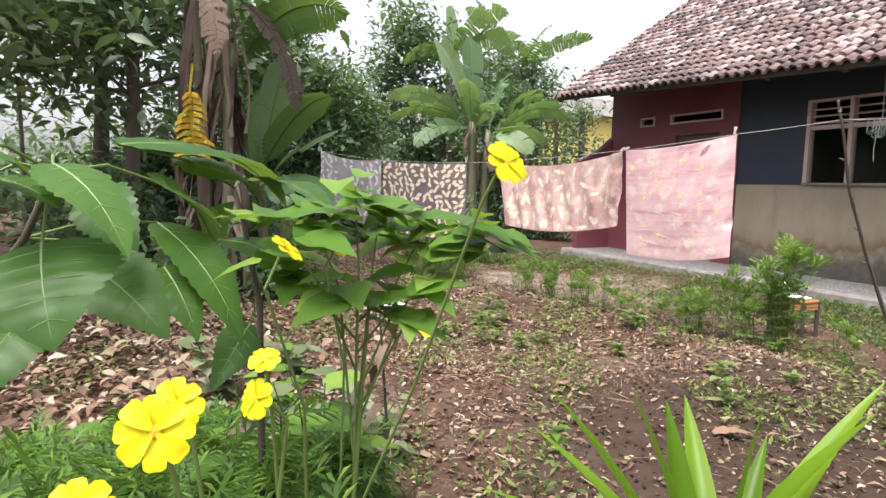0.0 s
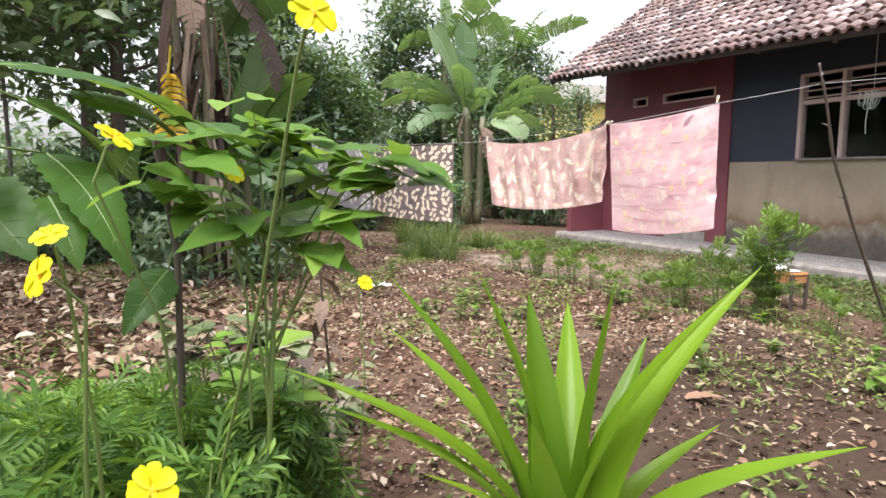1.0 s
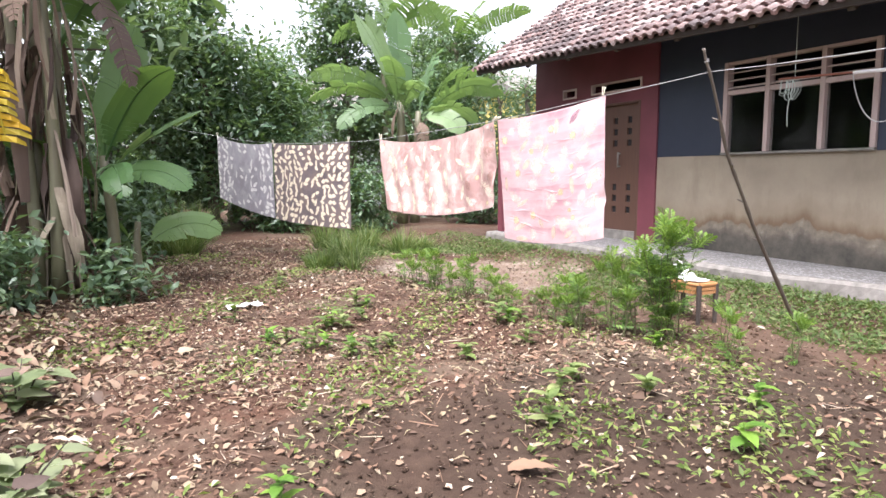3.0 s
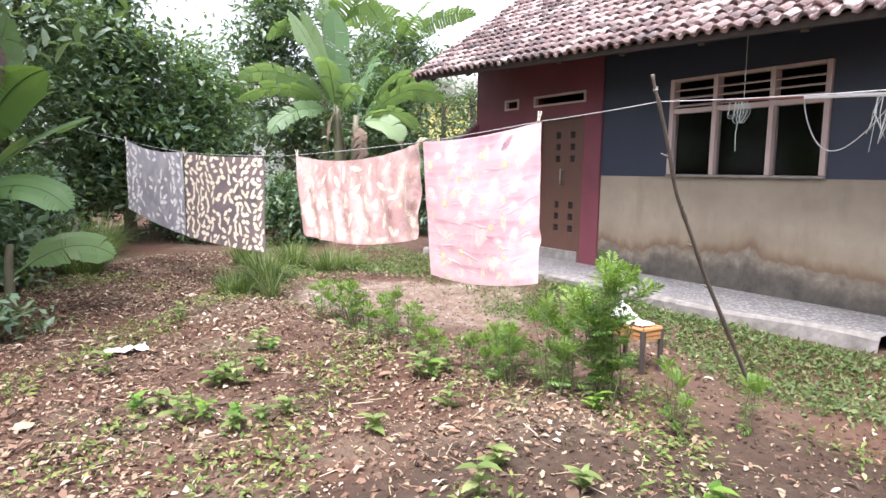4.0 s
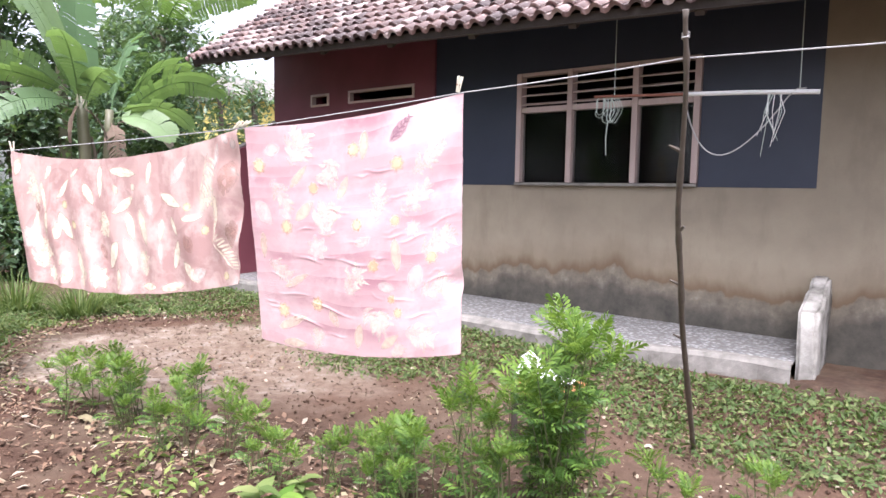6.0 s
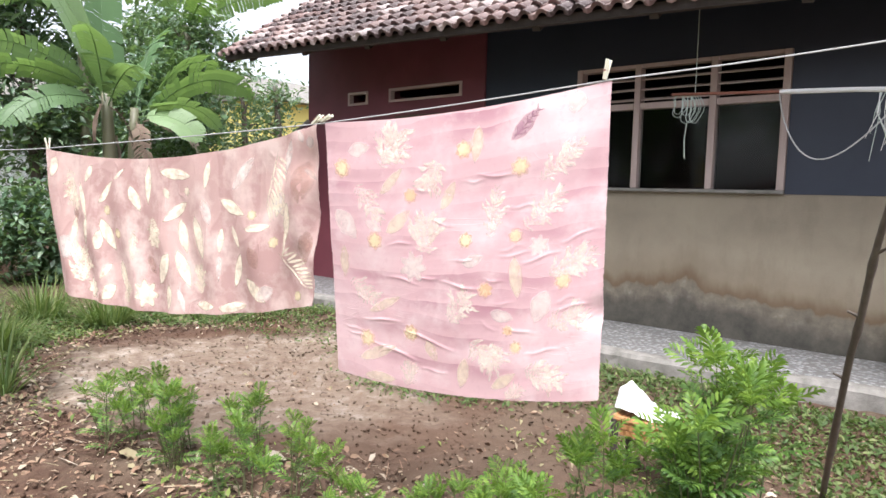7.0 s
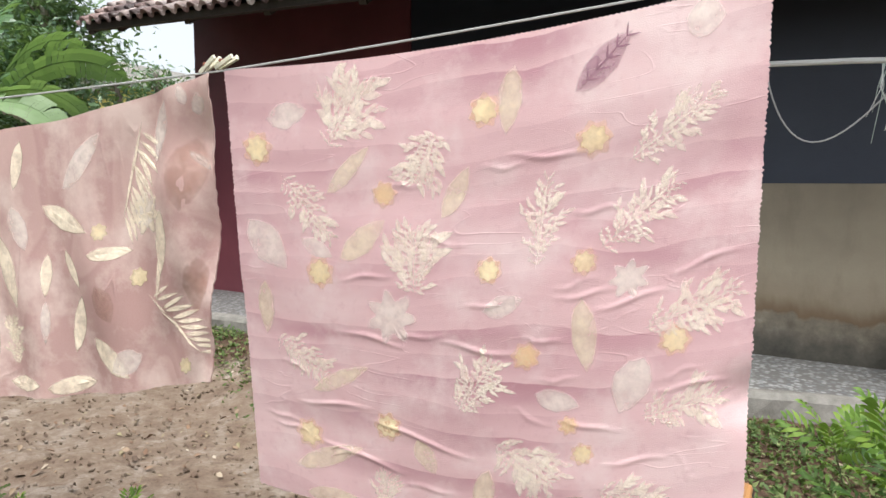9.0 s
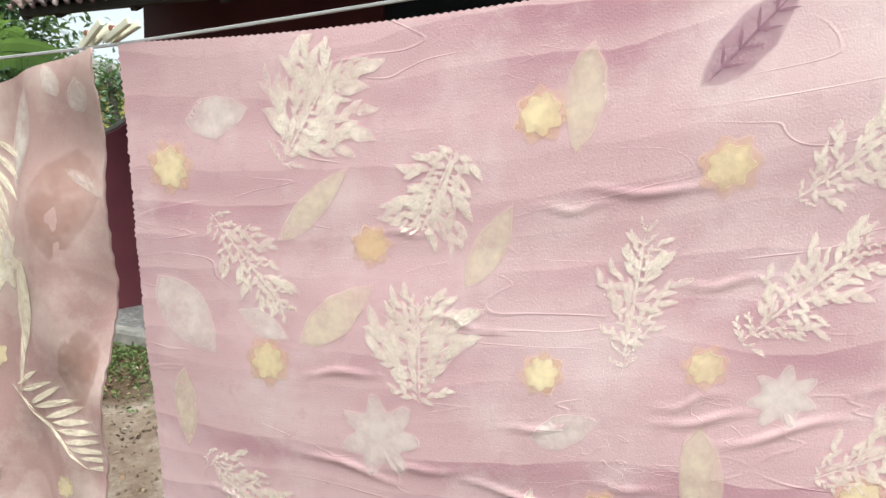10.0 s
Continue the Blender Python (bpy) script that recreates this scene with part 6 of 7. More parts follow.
for i, (head, foot, size, tilt, turn) in enumerate((
        ((0.737, 3.95, 1.0), (0.80, 4.10, 0.60), 0.046, 70, -12), ((0.757, 4.10, 0.965), (0.80, 4.22, 0.55), 0.045, 65, -20),
        ((0.840, 4.20, 0.928), (0.86, 4.32, 0.5), 0.045, 70, -60), ((0.848, 4.21, 0.965), (0.88, 4.32, 0.5), 0.035, 30, -30),
        ((1.082, 4.124, 1.180), (1.02, 4.50, 0.55), 0.052, 60, 10), ((0.900, 4.36, 1.068), (0.98, 4.55, 0.55), 0.048, 40, 60),
        ((1.082, 4.74, 1.032), (1.12, 4.83, 0.5), 0.046, 60, 30), ((1.514, 5.27, 0.72), (1.50, 5.30, 0.1), 0.05, 55, 10),
        ((0.690, 4.02, 0.925), (0.72, 4.15, 0.5), 0.045, 60, 0), ((0.93, 3.98, 0.80), (0.97, 4.12, 0.35), 0.042, 70, -35))):
    cosmos(head, foot, size, tilt, turn, i)


def foliage_patch():
    """Feathery cosmos leaves on thin stems, thick on the ground before the camera."""
    rng = np.random.default_rng(77)
    ps, heads, sizes = [], [], []
    o = thing("cosmos_foliage", "thick feathery green cosmos foliage", "plants", (0.9, 4.8, 0), kind="stuff")
    bm = bmesh.new()
    for k in range(185):
        x, y = rng.uniform(0.05, 1.45), rng.uniform(4.25, 6.4)
        if x > 0.92 + 0.4 * (y - 4.2) or (x > 1.05 and y < 4.5):
            continue
        h = rng.uniform(0.35, 0.72) * (1.0 if y < 5.2 else 0.75) * (1.0 if x < 1.1 else 0.8)
        h = min(h, (1.10 - 0.34 * math.hypot(x - 0.73, y - 3.54)) * rng.uniform(0.75, 1.0))
        z = float(gz(x, y))
        dx, dy = rng.normal(0, 0.06, 2)
        tube(bm, [(x, y, z - 0.02), (x + dx * 0.4, y + dy * 0.4, z + h * 0.5), (x + dx, y + dy, z + h)], [0.004, 0.003, 0.0015], 4, False)
        for i in range(32):
            s = rng.uniform(0.15, 1.0)
            ps.append((x + dx * s, y + dy * s, z + h * s))
            heads.append(rng.uniform(0, 2 * np.pi))
    part("stems", bm, STEM_GREEN, o)
    m = turns(rng, len(ps), 0.6, (0.05, 0.15), np.array(heads))
    mesh_part("leaves", bulk("leaves", *PINNATE, m, np.array(ps)), HERB, o)


foliage_patch()


def leaf_quad(bm, base, tip, width, sag, up, segs=8, scallop=0.0, seed=0):
    """A broad leaf from base to tip that bows by sag, faces up, with a folded midrib."""
    b, t, up = Vector(base), Vector(tip), Vector(up)
    rng = random.Random(seed)
    d = t - b
    side = d.cross(up).normalized()
    nrm = side.cross(d).normalized()
    rows = []
    for i in range(segs + 1):
        s = i / segs
        p = b + d * s + nrm * sag * 4 * s * (1 - s)
        w = width / 2 * 1.15 * math.sin(math.pi * (0.05 + 0.95 * s) ** 0.7) ** 0.9 * (1 - 0.35 * s) * (1 + scallop * rng.uniform(-1, 1))
        rows.append([bm.verts.new(p + side * w * q + nrm * w * (0.28 * abs(q) - 0.1 * q * q + (0.05 if i % 2 else -0.05) * min(1, 2 * abs(q)) + 0.05 * rng.uniform(-1, 1) * abs(q))) for q in (-1, -0.5, 0, 0.5, 1)])
    for a, c in zip(rows, rows[1:]):
        for k in range(4):
            bm.faces.new((a[k], a[k + 1], c[k + 1], c[k]))
    return bm


def toothed_leaf(base, tip, width, up, sag, seed):
    """A broad pointed leaf: toothed margin, pleats between the side veins, a rib below; returns blade and rib."""
    b, t = Vector(base), Vector(tip)
    d = t - b
    side = d.cross(Vector(up)).normalized()
    nrm = side.cross(d).normalized()
    rng = random.Random(seed)
    wave = rng.uniform(0, 6)
    segs = 36
    bm = bmesh.new()
    rows, rib = [], []
    for i in range(segs + 1):
        s = i / segs
        p = b + d * s + nrm * sag * d.length * 4 * s * (1 - s) - nrm * 0.10 * d.length * s ** 3
        w = width / 2 * (math.sin(math.pi * (0.03 + 0.97 * s) ** 0.62) ** 0.8) * (1 - 0.15 * s)
        tooth = (0.0, 0.07, 0.13)[i % 3] if 0.05 < s < 0.97 else 0.0
        row = []
        for q in (-1.0, -0.66, -0.33, 0.0, 0.33, 0.66, 1.0):
            e = abs(q)
            lift = w * (0.30 * e - 0.22 * e * e) + w * 0.026 * math.sin(2 * math.pi * (6 * s - 0.9 * e)) * min(1, 3 * e) + w * 0.16 * e * e * math.sin(5 * s + wave + (0.8 if q > 0 else 0))
            row.append(bm.verts.new(p + side * w * q * (1 + tooth * (e > 0.9)) + d * 0.10 * e * w / max(width, 0.01) + nrm * lift))
        rows.append(row)
        rib.append(p - nrm * 0.0008)
    for a, c in zip(rows, rows[1:]):
        for k in range(6):
            bm.faces.new((a[k], a[k + 1], c[k + 1], c[k]))
    ribs = bmesh.new()
    tube(ribs, rib, [0.0032 * (1 - 0.8 * i / segs) for i in range(segs + 1)], 5, False)
    for i in range(4, segs - 6, 6):
        for k in (0, 6):
            j = min(segs, i + 3)
            tube(ribs, [rows[i][3].co, rows[i + 1][2 if k == 0 else 4].co, rows[j - 1][1 if k == 0 else 5].co], [0.0014, 0.001, 0.0005], 3, False)
    return bm, ribs


def broad_plant(label, stem, leaves, seed):
    """stem: points from the ground up; leaves: base, tip, width, way up."""
    o = thing("broad_leaved_plant", label, "plant", (stem[0][0], stem[0][1], 0), "broad-leaved plants")
    bm = bmesh.new()
    tube(bm, stem, [0.011 - 0.006 * i / (len(stem) - 1) for i in range(len(stem))], 8)
    part("stem", bm, STEM_DARK, o, smooth=True)
    for i, (b, t, w, up) in enumerate(leaves):
        blade_bm, ribs = toothed_leaf(b, t, w, up, 0.07, seed + i)
        leaf = part("leaf", blade_bm, BIG_LEAF, o, smooth=True)
        part("vein", ribs, VEIN_GREEN, leaf, "pale raised veins")
        near = min((Vector(p) for p in stem[1:]), key=lambda p: (p - Vector(b)).length)
        bm = bmesh.new()
        tube(bm, [near, near.lerp(Vector(b), 0.5) + Vector((0, 0, 0.02)), b], [0.003, 0.0026, 0.002], 6, False)
        part("leaf_stalk", bm, STEM_GREEN, o)


FACING, SIDE_LIT, LEVEL = (-0.1, -1.0, 0.25), (0.25, -0.45, 0.85), (0.05, -0.22, 1.0)
broad_plant("tall plant with broad drooping toothed green leaves", [(0.16, 5.0, -0.03), (0.26, 4.96, 0.45), (0.42, 4.88, 0.85), (0.56, 4.78, 1.05), (0.61, 4.72, 1.16)], [
    ((0.602, 4.626, 1.056), (0.623, 4.489, 0.935), 0.205, FACING),
    ((0.615, 4.66, 1.172), (0.722, 4.484, 1.064), 0.105, SIDE_LIT),
    ((0.755, 4.838, 1.151), (0.899, 5.063, 1.011), 0.125, SIDE_LIT),
    ((0.765, 4.95, 1.066), (0.914, 4.742, 0.868), 0.12, SIDE_LIT),
    ((0.660, 4.796, 1.125), (0.723, 4.683, 1.044), 0.105, FACING),
    ((0.650, 4.825, 0.995), (0.770, 4.661, 0.905), 0.14, (0.0, -0.7, 0.7)),
    ((0.51, 4.54, 1.19), (0.600, 4.579, 1.162), 0.12, LEVEL),
    ((0.52, 4.671, 1.144), (0.630, 4.582, 1.122), 0.13, LEVEL),
    ((0.773, 4.876, 0.985), (0.828, 4.753, 0.870), 0.085, (0.2, -0.8, 0.5)),
    ((0.56, 4.80, 0.92), (0.47, 4.66, 0.80), 0.12, SIDE_LIT)], 300)
broad_plant("slender plant with broad toothed leaves on a dark stem", [(0.99, 5.10, -0.03), (1.0, 5.1, 0.4), (1.0, 5.14, 0.85), (0.97, 5.2, 1.05), (0.95, 5.22, 1.14)], [
    ((0.70, 4.86, 1.215), (1.112, 5.30, 1.142), 0.15, LEVEL),
    ((0.923, 5.22, 1.005), (1.090, 4.979, 0.935), 0.115, SIDE_LIT),
    ((1.010, 5.30, 1.155), (1.162, 4.974, 1.092), 0.12, SIDE_LIT),
    ((0.803, 5.036, 1.188), (1.049, 5.258, 1.114), 0.11, SIDE_LIT),
    ((0.89, 5.226, 1.027), (0.925, 5.10, 1.10), 0.085, FACING),
    ((0.98, 5.16, 0.8), (0.88, 5.05, 0.68), 0.10, SIDE_LIT)], 320)

shrub = thing("leafy_shrub", "young shrub with fresh light green leaves on dark thin stems", "shrub", (1.15, 4.85, 0))
rng = random.Random(12)
tips = [(1.13, 4.79, 1.15), (1.05, 4.81, 1.08), (1.21, 4.86, 1.10), (1.39, 4.78, 1.10), (1.44, 4.81, 1.04), (1.31, 4.80, 1.0), (1.12, 4.77, 0.96), (0.97, 4.74, 1.07), (1.23, 4.78, 0.92), (1.02, 4.9, 0.98), (1.34, 4.9, 1.06)]
bm = bmesh.new()
tube(bm, [(1.14, 4.86, -0.03), (1.16, 4.86, 0.45), (1.18, 4.84, 0.88)], [0.008, 0.006, 0.004], 7)
for t in tips:
    tube(bm, [(1.16, 4.86, 0.5 + 0.035 * tips.index(t)), Vector((1.17, 4.85, 0.8)).lerp(Vector(t), 0.5), t], [0.0032, 0.0026, 0.0014], 5, False)
part("branch", bm, STEM_GREEN, shrub)
for t in tips:
    for k in range(10):
        a = rng.uniform(0, 2 * math.pi)
        b = Vector(t) + Vector((rng.uniform(-0.05, 0.05), rng.uniform(-0.05, 0.05), rng.uniform(-0.07, 0.03)))
        L = rng.uniform(0.08, 0.15)
        bm = bmesh.new()
        leaf_quad(bm, b, b + Vector((math.cos(a) * L, math.sin(a) * L, rng.uniform(-0.06, 0.02))), L * 0.6, 0.006, (0.2 * math.sin(a), -0.25, 1), 5, 0.05, k)
        part("leaf", bm, SHRUB_LEAF, shrub, smooth=True)

# low broad-leaved shrubs beside the path
def low_shrub(at, height, count, seed, mat, size=1.0):
    x, y = at
    o = thing("low_shrub", "low shrub with pale broad green leaves on thin stems", "shrub", (x, y, 0), "low shrubs by the path")
    rng = random.Random(seed)
    z = float(gz(x, y))
    for k in range(5):
        a = 1.26 * k + rng.uniform(-0.3, 0.3)
        h = height * rng.uniform(0.6, 1.0)
        tip = Vector((x + 0.16 * math.cos(a), y + 0.16 * math.sin(a), z + h))
        foot = Vector((x, y, z - 0.02))
        bm = bmesh.new()
        tube(bm, [foot, foot.lerp(tip, 0.5) + Vector((0, 0, 0.05)), tip], [0.005, 0.004, 0.002], 5, False)
        part("stem", bm, STEM_DARK, o)
        for i in range(count // 5):
            b = foot.lerp(tip, rng.uniform(0.3, 1.0))
            c = rng.uniform(0, 2 * math.pi)
            L = rng.uniform(0.06, 0.125) * size
            bm = bmesh.new()
            leaf_quad(bm, b, b + Vector((L * math.cos(c), L * math.sin(c), rng.uniform(-0.05, 0.03))), L * 0.62, 0.008, (0.3 * math.cos(c), -0.2, 1), 6, 0.06, i)
            part("leaf", bm, mat if rng.random() > 0.12 else DEAD_LEAF, o, smooth=True)


for i, (q, h, c) in enumerate((((1.42, 5.62), 0.42, 50), ((1.16, 5.85), 0.32, 45), ((1.62, 6.05), 0.3, 40), ((0.85, 5.5), 0.34, 55), ((0.95, 6.4), 0.2, 35), ((1.35, 6.6), 0.32, 35))):
    low_shrub(q, h, c, 200 + i, SHRUB_LEAF if i % 2 else PALE_LEAF)
for i, (q, h, c) in enumerate((((1.22, 5.35), 0.55, 45), ((0.95, 5.75), 0.3, 40), ((1.42, 6.15), 0.4, 40), ((0.7, 6.2), 0.22, 35), ((1.1, 6.95), 0.4, 35), ((1.5, 7.3), 0.3, 30))):
    low_shrub(q, h, c, 220 + i, PALE_LEAF if i % 3 else SHRUB_LEAF, 1.45)

# dry seed-leaf stem beside the path
dry = thing("withered_herb", "thin withered herb with curled brown leaves", "plant", (1.42, 5.4, 0))
bm = bmesh.new()
tube(bm, [(1.42, 5.4, -0.02), (1.44, 5.39, 0.4), (1.41, 5.4, 0.78)], [0.006, 0.005, 0.003], 6)
part("stem", bm, STEM_DARK, dry)
for k in range(9):
    z = 0.2 + 0.065 * k
    a = 2.4 * k
    bm = bmesh.new()
    leaf_quad(bm, (1.425, 5.4, z), (1.425 + 0.06 * math.cos(a), 5.4 + 0.06 * math.sin(a), z - 0.09), 0.045, 0.012, (math.cos(a), math.sin(a), 0.5), 6, 0.2, k)
    part("dry_leaf", bm, DEAD_LEAF, dry)

lily = thing("strap_leaved_plant", "clump of long bright green strap leaves close to the ground path", "plant", (1.33, 4.03, 0))
BASE = Vector((1.335, 4.04, 0.46))
bm = bmesh.new()
tube(bm, [(1.335, 4.04, float(gz(1.335, 4.04)) - 0.03), (1.335, 4.04, 0.25), (1.335, 4.04, 0.5)], [0.035, 0.03, 0.02], 9)
part("stem", bm, STEM_GREEN, lily)
for i, (t, w) in enumerate((((1.37, 4.01, 0.925), 0.042), ((1.46, 3.94, 0.92), 0.042), ((1.56, 3.99, 0.93), 0.036), ((1.26, 4.11, 0.925), 0.034), ((1.17, 4.15, 0.92), 0.034), ((1.04, 4.08, 0.85), 0.036), ((1.34, 4.13, 0.89), 0.04), ((1.56, 3.92, 0.74), 0.034), ((1.56, 3.86, 0.77), 0.046), ((1.23, 4.05, 0.81), 0.03), ((1.5, 4.1, 0.83), 0.032), ((1.25, 3.98, 0.80), 0.034), ((1.07, 4.05, 0.82), 0.03), ((1.15, 4.0, 0.76), 0.03), ((1.58, 4.05, 0.72), 0.03), ((1.45, 4.2, 0.86), 0.036), ((1.2, 4.22, 0.84), 0.036))):
    t = Vector(t)
    bm = bmesh.new()
    b = BASE + Vector((0.015 * math.cos(2.4 * i), 0.015 * math.sin(2.4 * i), -0.02 * (i % 3)))
    out = Vector((t.x - b.x, t.y - b.y, 0))
    rows = []
    side = Vector((-out.y, out.x, 0)).normalized() if out.length > 0.03 else Vector((1, 0, 0))
    for j in range(15):
        s = j / 14
        p = b.lerp(t, s) + Vector((0, 0, 0.16 * out.length * math.sin(math.pi * s))) - out * 0.25 * math.sin(math.pi * s)
        wd = w * 0.72 * min(1.0, 0.55 + 1.3 * s) * (1 - s ** 3.2) + 0.0006
        rows.append([bm.verts.new(p + side * wd * q + Vector((0, 0, 0.30 * wd * abs(q))) - out * (0.35 * wd * abs(q) / max(out.length, 0.05))) for q in (-1, -0.5, 0, 0.5, 1)])
    for p, q in zip(rows, rows[1:]):
        for k in range(4):
            bm.faces.new((p[k], p[k + 1], q[k + 1], q[k]))
    part("strap_leaf", bm, BLADE, lily, smooth=True)


# ---- ground cover ----
def grass_clump(at, r, h, blades, seed, label="clump of long arching grass"):
    x, y = at
    o = thing("grass_clump", label, "grass", (x, y, 0), "grass clumps")
    rng = random.Random(seed)
    bm = bmesh.new()
    for k in range(blades):
        a = rng.uniform(0, 2 * math.pi)
        q = r * 0.45 * math.sqrt(rng.random())
        bx, by = x + q * math.cos(a), y + q * math.sin(a)
        a2 = a + rng.uniform(-0.6, 0.6)
        e = rng.uniform(0.7, 1.45)
        blade(bm, (bx, by, float(gz(bx, by)) - 0.01), (math.cos(a2) * math.cos(e), math.sin(a2) * math.cos(e), math.sin(e)), h * rng.uniform(0.6, 1.15), rng.uniform(0.009, 0.017), rng.uniform(0.8, 2.4), 6, 0.2, lambda s: (1 - s) ** 0.6, rng=rng)
    part("blade_tuft", bm, TALL_GRASS, o)


for i, (p, r, h, nb) in enumerate((((4.75, 12.0), 0.35, 0.42, 260), ((5.8, 12.4), 0.4, 0.42, 300), ((5.5, 13.1), 0.45, 0.5, 300), ((2.6, 14.4), 0.6, 0.8, 420), ((4.9, 13.2), 0.4, 0.5, 280), ((4.45, 10.7), 0.14, 0.62, 55), ((4.2, 11.2), 0.4, 0.3, 240), ((2.85, 13.3), 0.5, 0.7, 380), ((3.15, 15.1), 0.5, 0.8, 300), ((6.4, 12.9), 0.35, 0.28, 200))):
    grass_clump(p, r, h, nb, 60 + i)


def scatter(name, label, category, count, region, size, mat, seed, tilt, lift, template=(LEAF_V, LEAF_F), keep=None):
    rng = np.random.default_rng(seed)
    x0, x1, y0, y1 = region
    x, y = rng.uniform(x0, x1, count), rng.uniform(y0, y1, count)
    if keep is not None:
        ok = rng.random(count) < keep(x, y)
        x, y = x[ok], y[ok]
    z = gz(x, y) + rng.uniform(*lift, len(x))
    me = bulk(name, *template, turns(rng, len(x), tilt, size), np.stack([x, y, z], -1))
    tagged(mesh_part(name, me, mat), label, category, kind="stuff")


def litter_keep(x, y):
    d = ((x - 5.9) / 1.3) ** 2 + ((y - 10.1) / 1.7) ** 2
    k = np.where(d < 1, 0.10, 1.0) * np.where((x > 5.3) & (y < 9.5), 0.22, 1.0)
    patch = 0.5 + 0.5 * np.sin(1.9 * x + 1.1 * np.sin(1.7 * y)) * np.cos(1.5 * y - 0.8 * x)
    # fewer pale leaves where the soil has its painted shade
    shaded_bed = ((x - 4.2) / 1.9) ** 2 + ((y - 5.0) / 1.5) ** 2
    thin_out = smooth(-3.4, -1.4, x + 0.3 * np.sin(2 * y)) * smooth(2.1, 4.4, y + 0.3 * np.sin(2.3 * x))
    return k * (0.35 + 0.65 * patch) * np.where(shaded_bed < 1, 0.45, 1.0) * thin_out


def dead_leaf_form(seed, curl, bend, wide):
    """A dry leaf one unit long: pointed, wavy-edged, curled along and across."""
    rng = random.Random(seed)
    v, f = [(0, 0, 0)], []
    for i in range(1, 5):
        s = i / 5
        w = wide * math.sin(math.pi * s ** 0.85) * rng.uniform(0.8, 1.15)
        z = bend * math.sin(math.pi * s)
        side = 0.06 * math.sin(4 * s + seed)
        v += [(s, side + w, z + curl * w * rng.uniform(0.5, 1.4)), (s, side, z), (s, side - w, z + curl * w * rng.uniform(0.3, 1.2))]
    v.append((1.0, 0.03 * seed % 0.08, bend * rng.uniform(-0.4, 0.6)))
    f += [(0, 2, 1), (0, 3, 2)]
    for i in range(3):
        a, b = 1 + 3 * i, 4 + 3 * i
        f += [(a, a + 1, b + 1), (a, b + 1, b), (a + 1, a + 2, b + 2), (a + 1, b + 2, b + 1)]
    f += [(10, 11, 13), (11, 12, 13)]
    return v, f


CURLED, FLAT_LEAF, LONG_LEAF = dead_leaf_form(1, 0.55, 0.12, 0.24), dead_leaf_form(2, 0.2, 0.07, 0.30), dead_leaf_form(3, 0.8, 0.18, 0.13)
STRAW = ([(0, -0.02, 0), (0, 0.02, 0.01), (1, 0.015, 0.02), (1, -0.015, 0.0), (0.5, 0, 0.035)], [(0, 4, 1), (1, 4, 2), (2, 4, 3), (3, 4, 0)])
SHARD_A = ([(0, 0, 0), (0.5, 0.35, 0.12), (1, 0.1, 0.02), (0.7, -0.3, 0.1), (0.2, -0.25, -0.02), (0.5, 0, 0.03)], [(0, 5, 1), (1, 5, 2), (2, 5, 3), (3, 5, 4), (4, 5, 0)])
SHARD_B = ([(0, 0, 0), (0.25, 0.3, 0.05), (0.9, 0.2, 0.2), (1, -0.15, 0.0), (0.4, -0.12, 0.05)], [(0, 4, 1), (1, 4, 2), (2, 4, 3)])
YARD = (-3.5, 7.2, 2.0, 14.5)
scatter("leaf_litter", "dry brown and tan leaves strewn on the soil", "litter", 23000, YARD, (0.016, 0.058), DRY_LEAF, 101, 0.32, (0.0, 0.02), CURLED, litter_keep)
scatter("flat_leaf_litter", "flat tan leaves strewn on the soil", "litter", 18000, YARD, (0.014, 0.05), DRY_LEAF, 121, 0.22, (0.002, 0.016), FLAT_LEAF, litter_keep)
scatter("narrow_leaf_litter", "narrow rolled dry leaves on the soil", "litter", 14000, YARD, (0.02, 0.085), DRY_LEAF, 122, 0.2, (0.002, 0.018), LONG_LEAF, litter_keep)
scatter("leaf_shards", "broken pieces of dry leaves on the soil", "litter", 60000, YARD, (0.01, 0.05), DRY_LEAF, 111, 0.4, (0.0, 0.015), SHARD_A, litter_keep)
scatter("leaf_crumbs", "small crumbs of dry leaves and husks on the soil", "litter", 90000, (-1.0, 6.8, 3.2, 12.5), (0.006, 0.024), DRY_LEAF, 112, 0.4, (0.0, 0.012), SHARD_B, litter_keep)
scatter("large_leaf_litter", "large pale dry leaves strewn on the soil", "litter", 260, (-1.2, 5.4, 5.0, 12), (0.06, 0.115), DRY_LEAF, 102, 0.14, (0.004, 0.025), FLAT_LEAF, litter_keep)
scatter("leaf_heap", "heap of dry leaves under the plants", "litter", 6500, (-1.3, 2.3, 5.2, 10.8), (0.03, 0.12), DRY_LEAF, 103, 0.35, (0.0, 0.07), CURLED, lambda x, y: np.clip(1.8 - 1.5 * np.hypot((x - 0.5) / 1.5, (y - 8.0) / 2.4), 0, 1))
scatter("straw", "dry stalks and straw on the soil", "litter", 5500, (-0.5, 5.8, 5.0, 13.5), (0.03, 0.15), DRY_LEAF, 104, 0.07, (0.004, 0.02), STRAW, litter_keep)
scatter("soil_crumbs", "small clods and pebbles on the soil", "soil", 14000, (0.5, 7.3, 4.6, 13), (0.008, 0.03), SOIL, 105, 0.8, (-0.004, 0.006), ([(0, 0, 0.7), (0.5, 0, 0), (-0.25, 0.45, 0), (-0.25, -0.4, 0), (0.1, 0.1, -0.4)], [(0, 1, 2), (0, 2, 3), (0, 3, 1), (4, 2, 1), (4, 3, 2), (4, 1, 3)]))


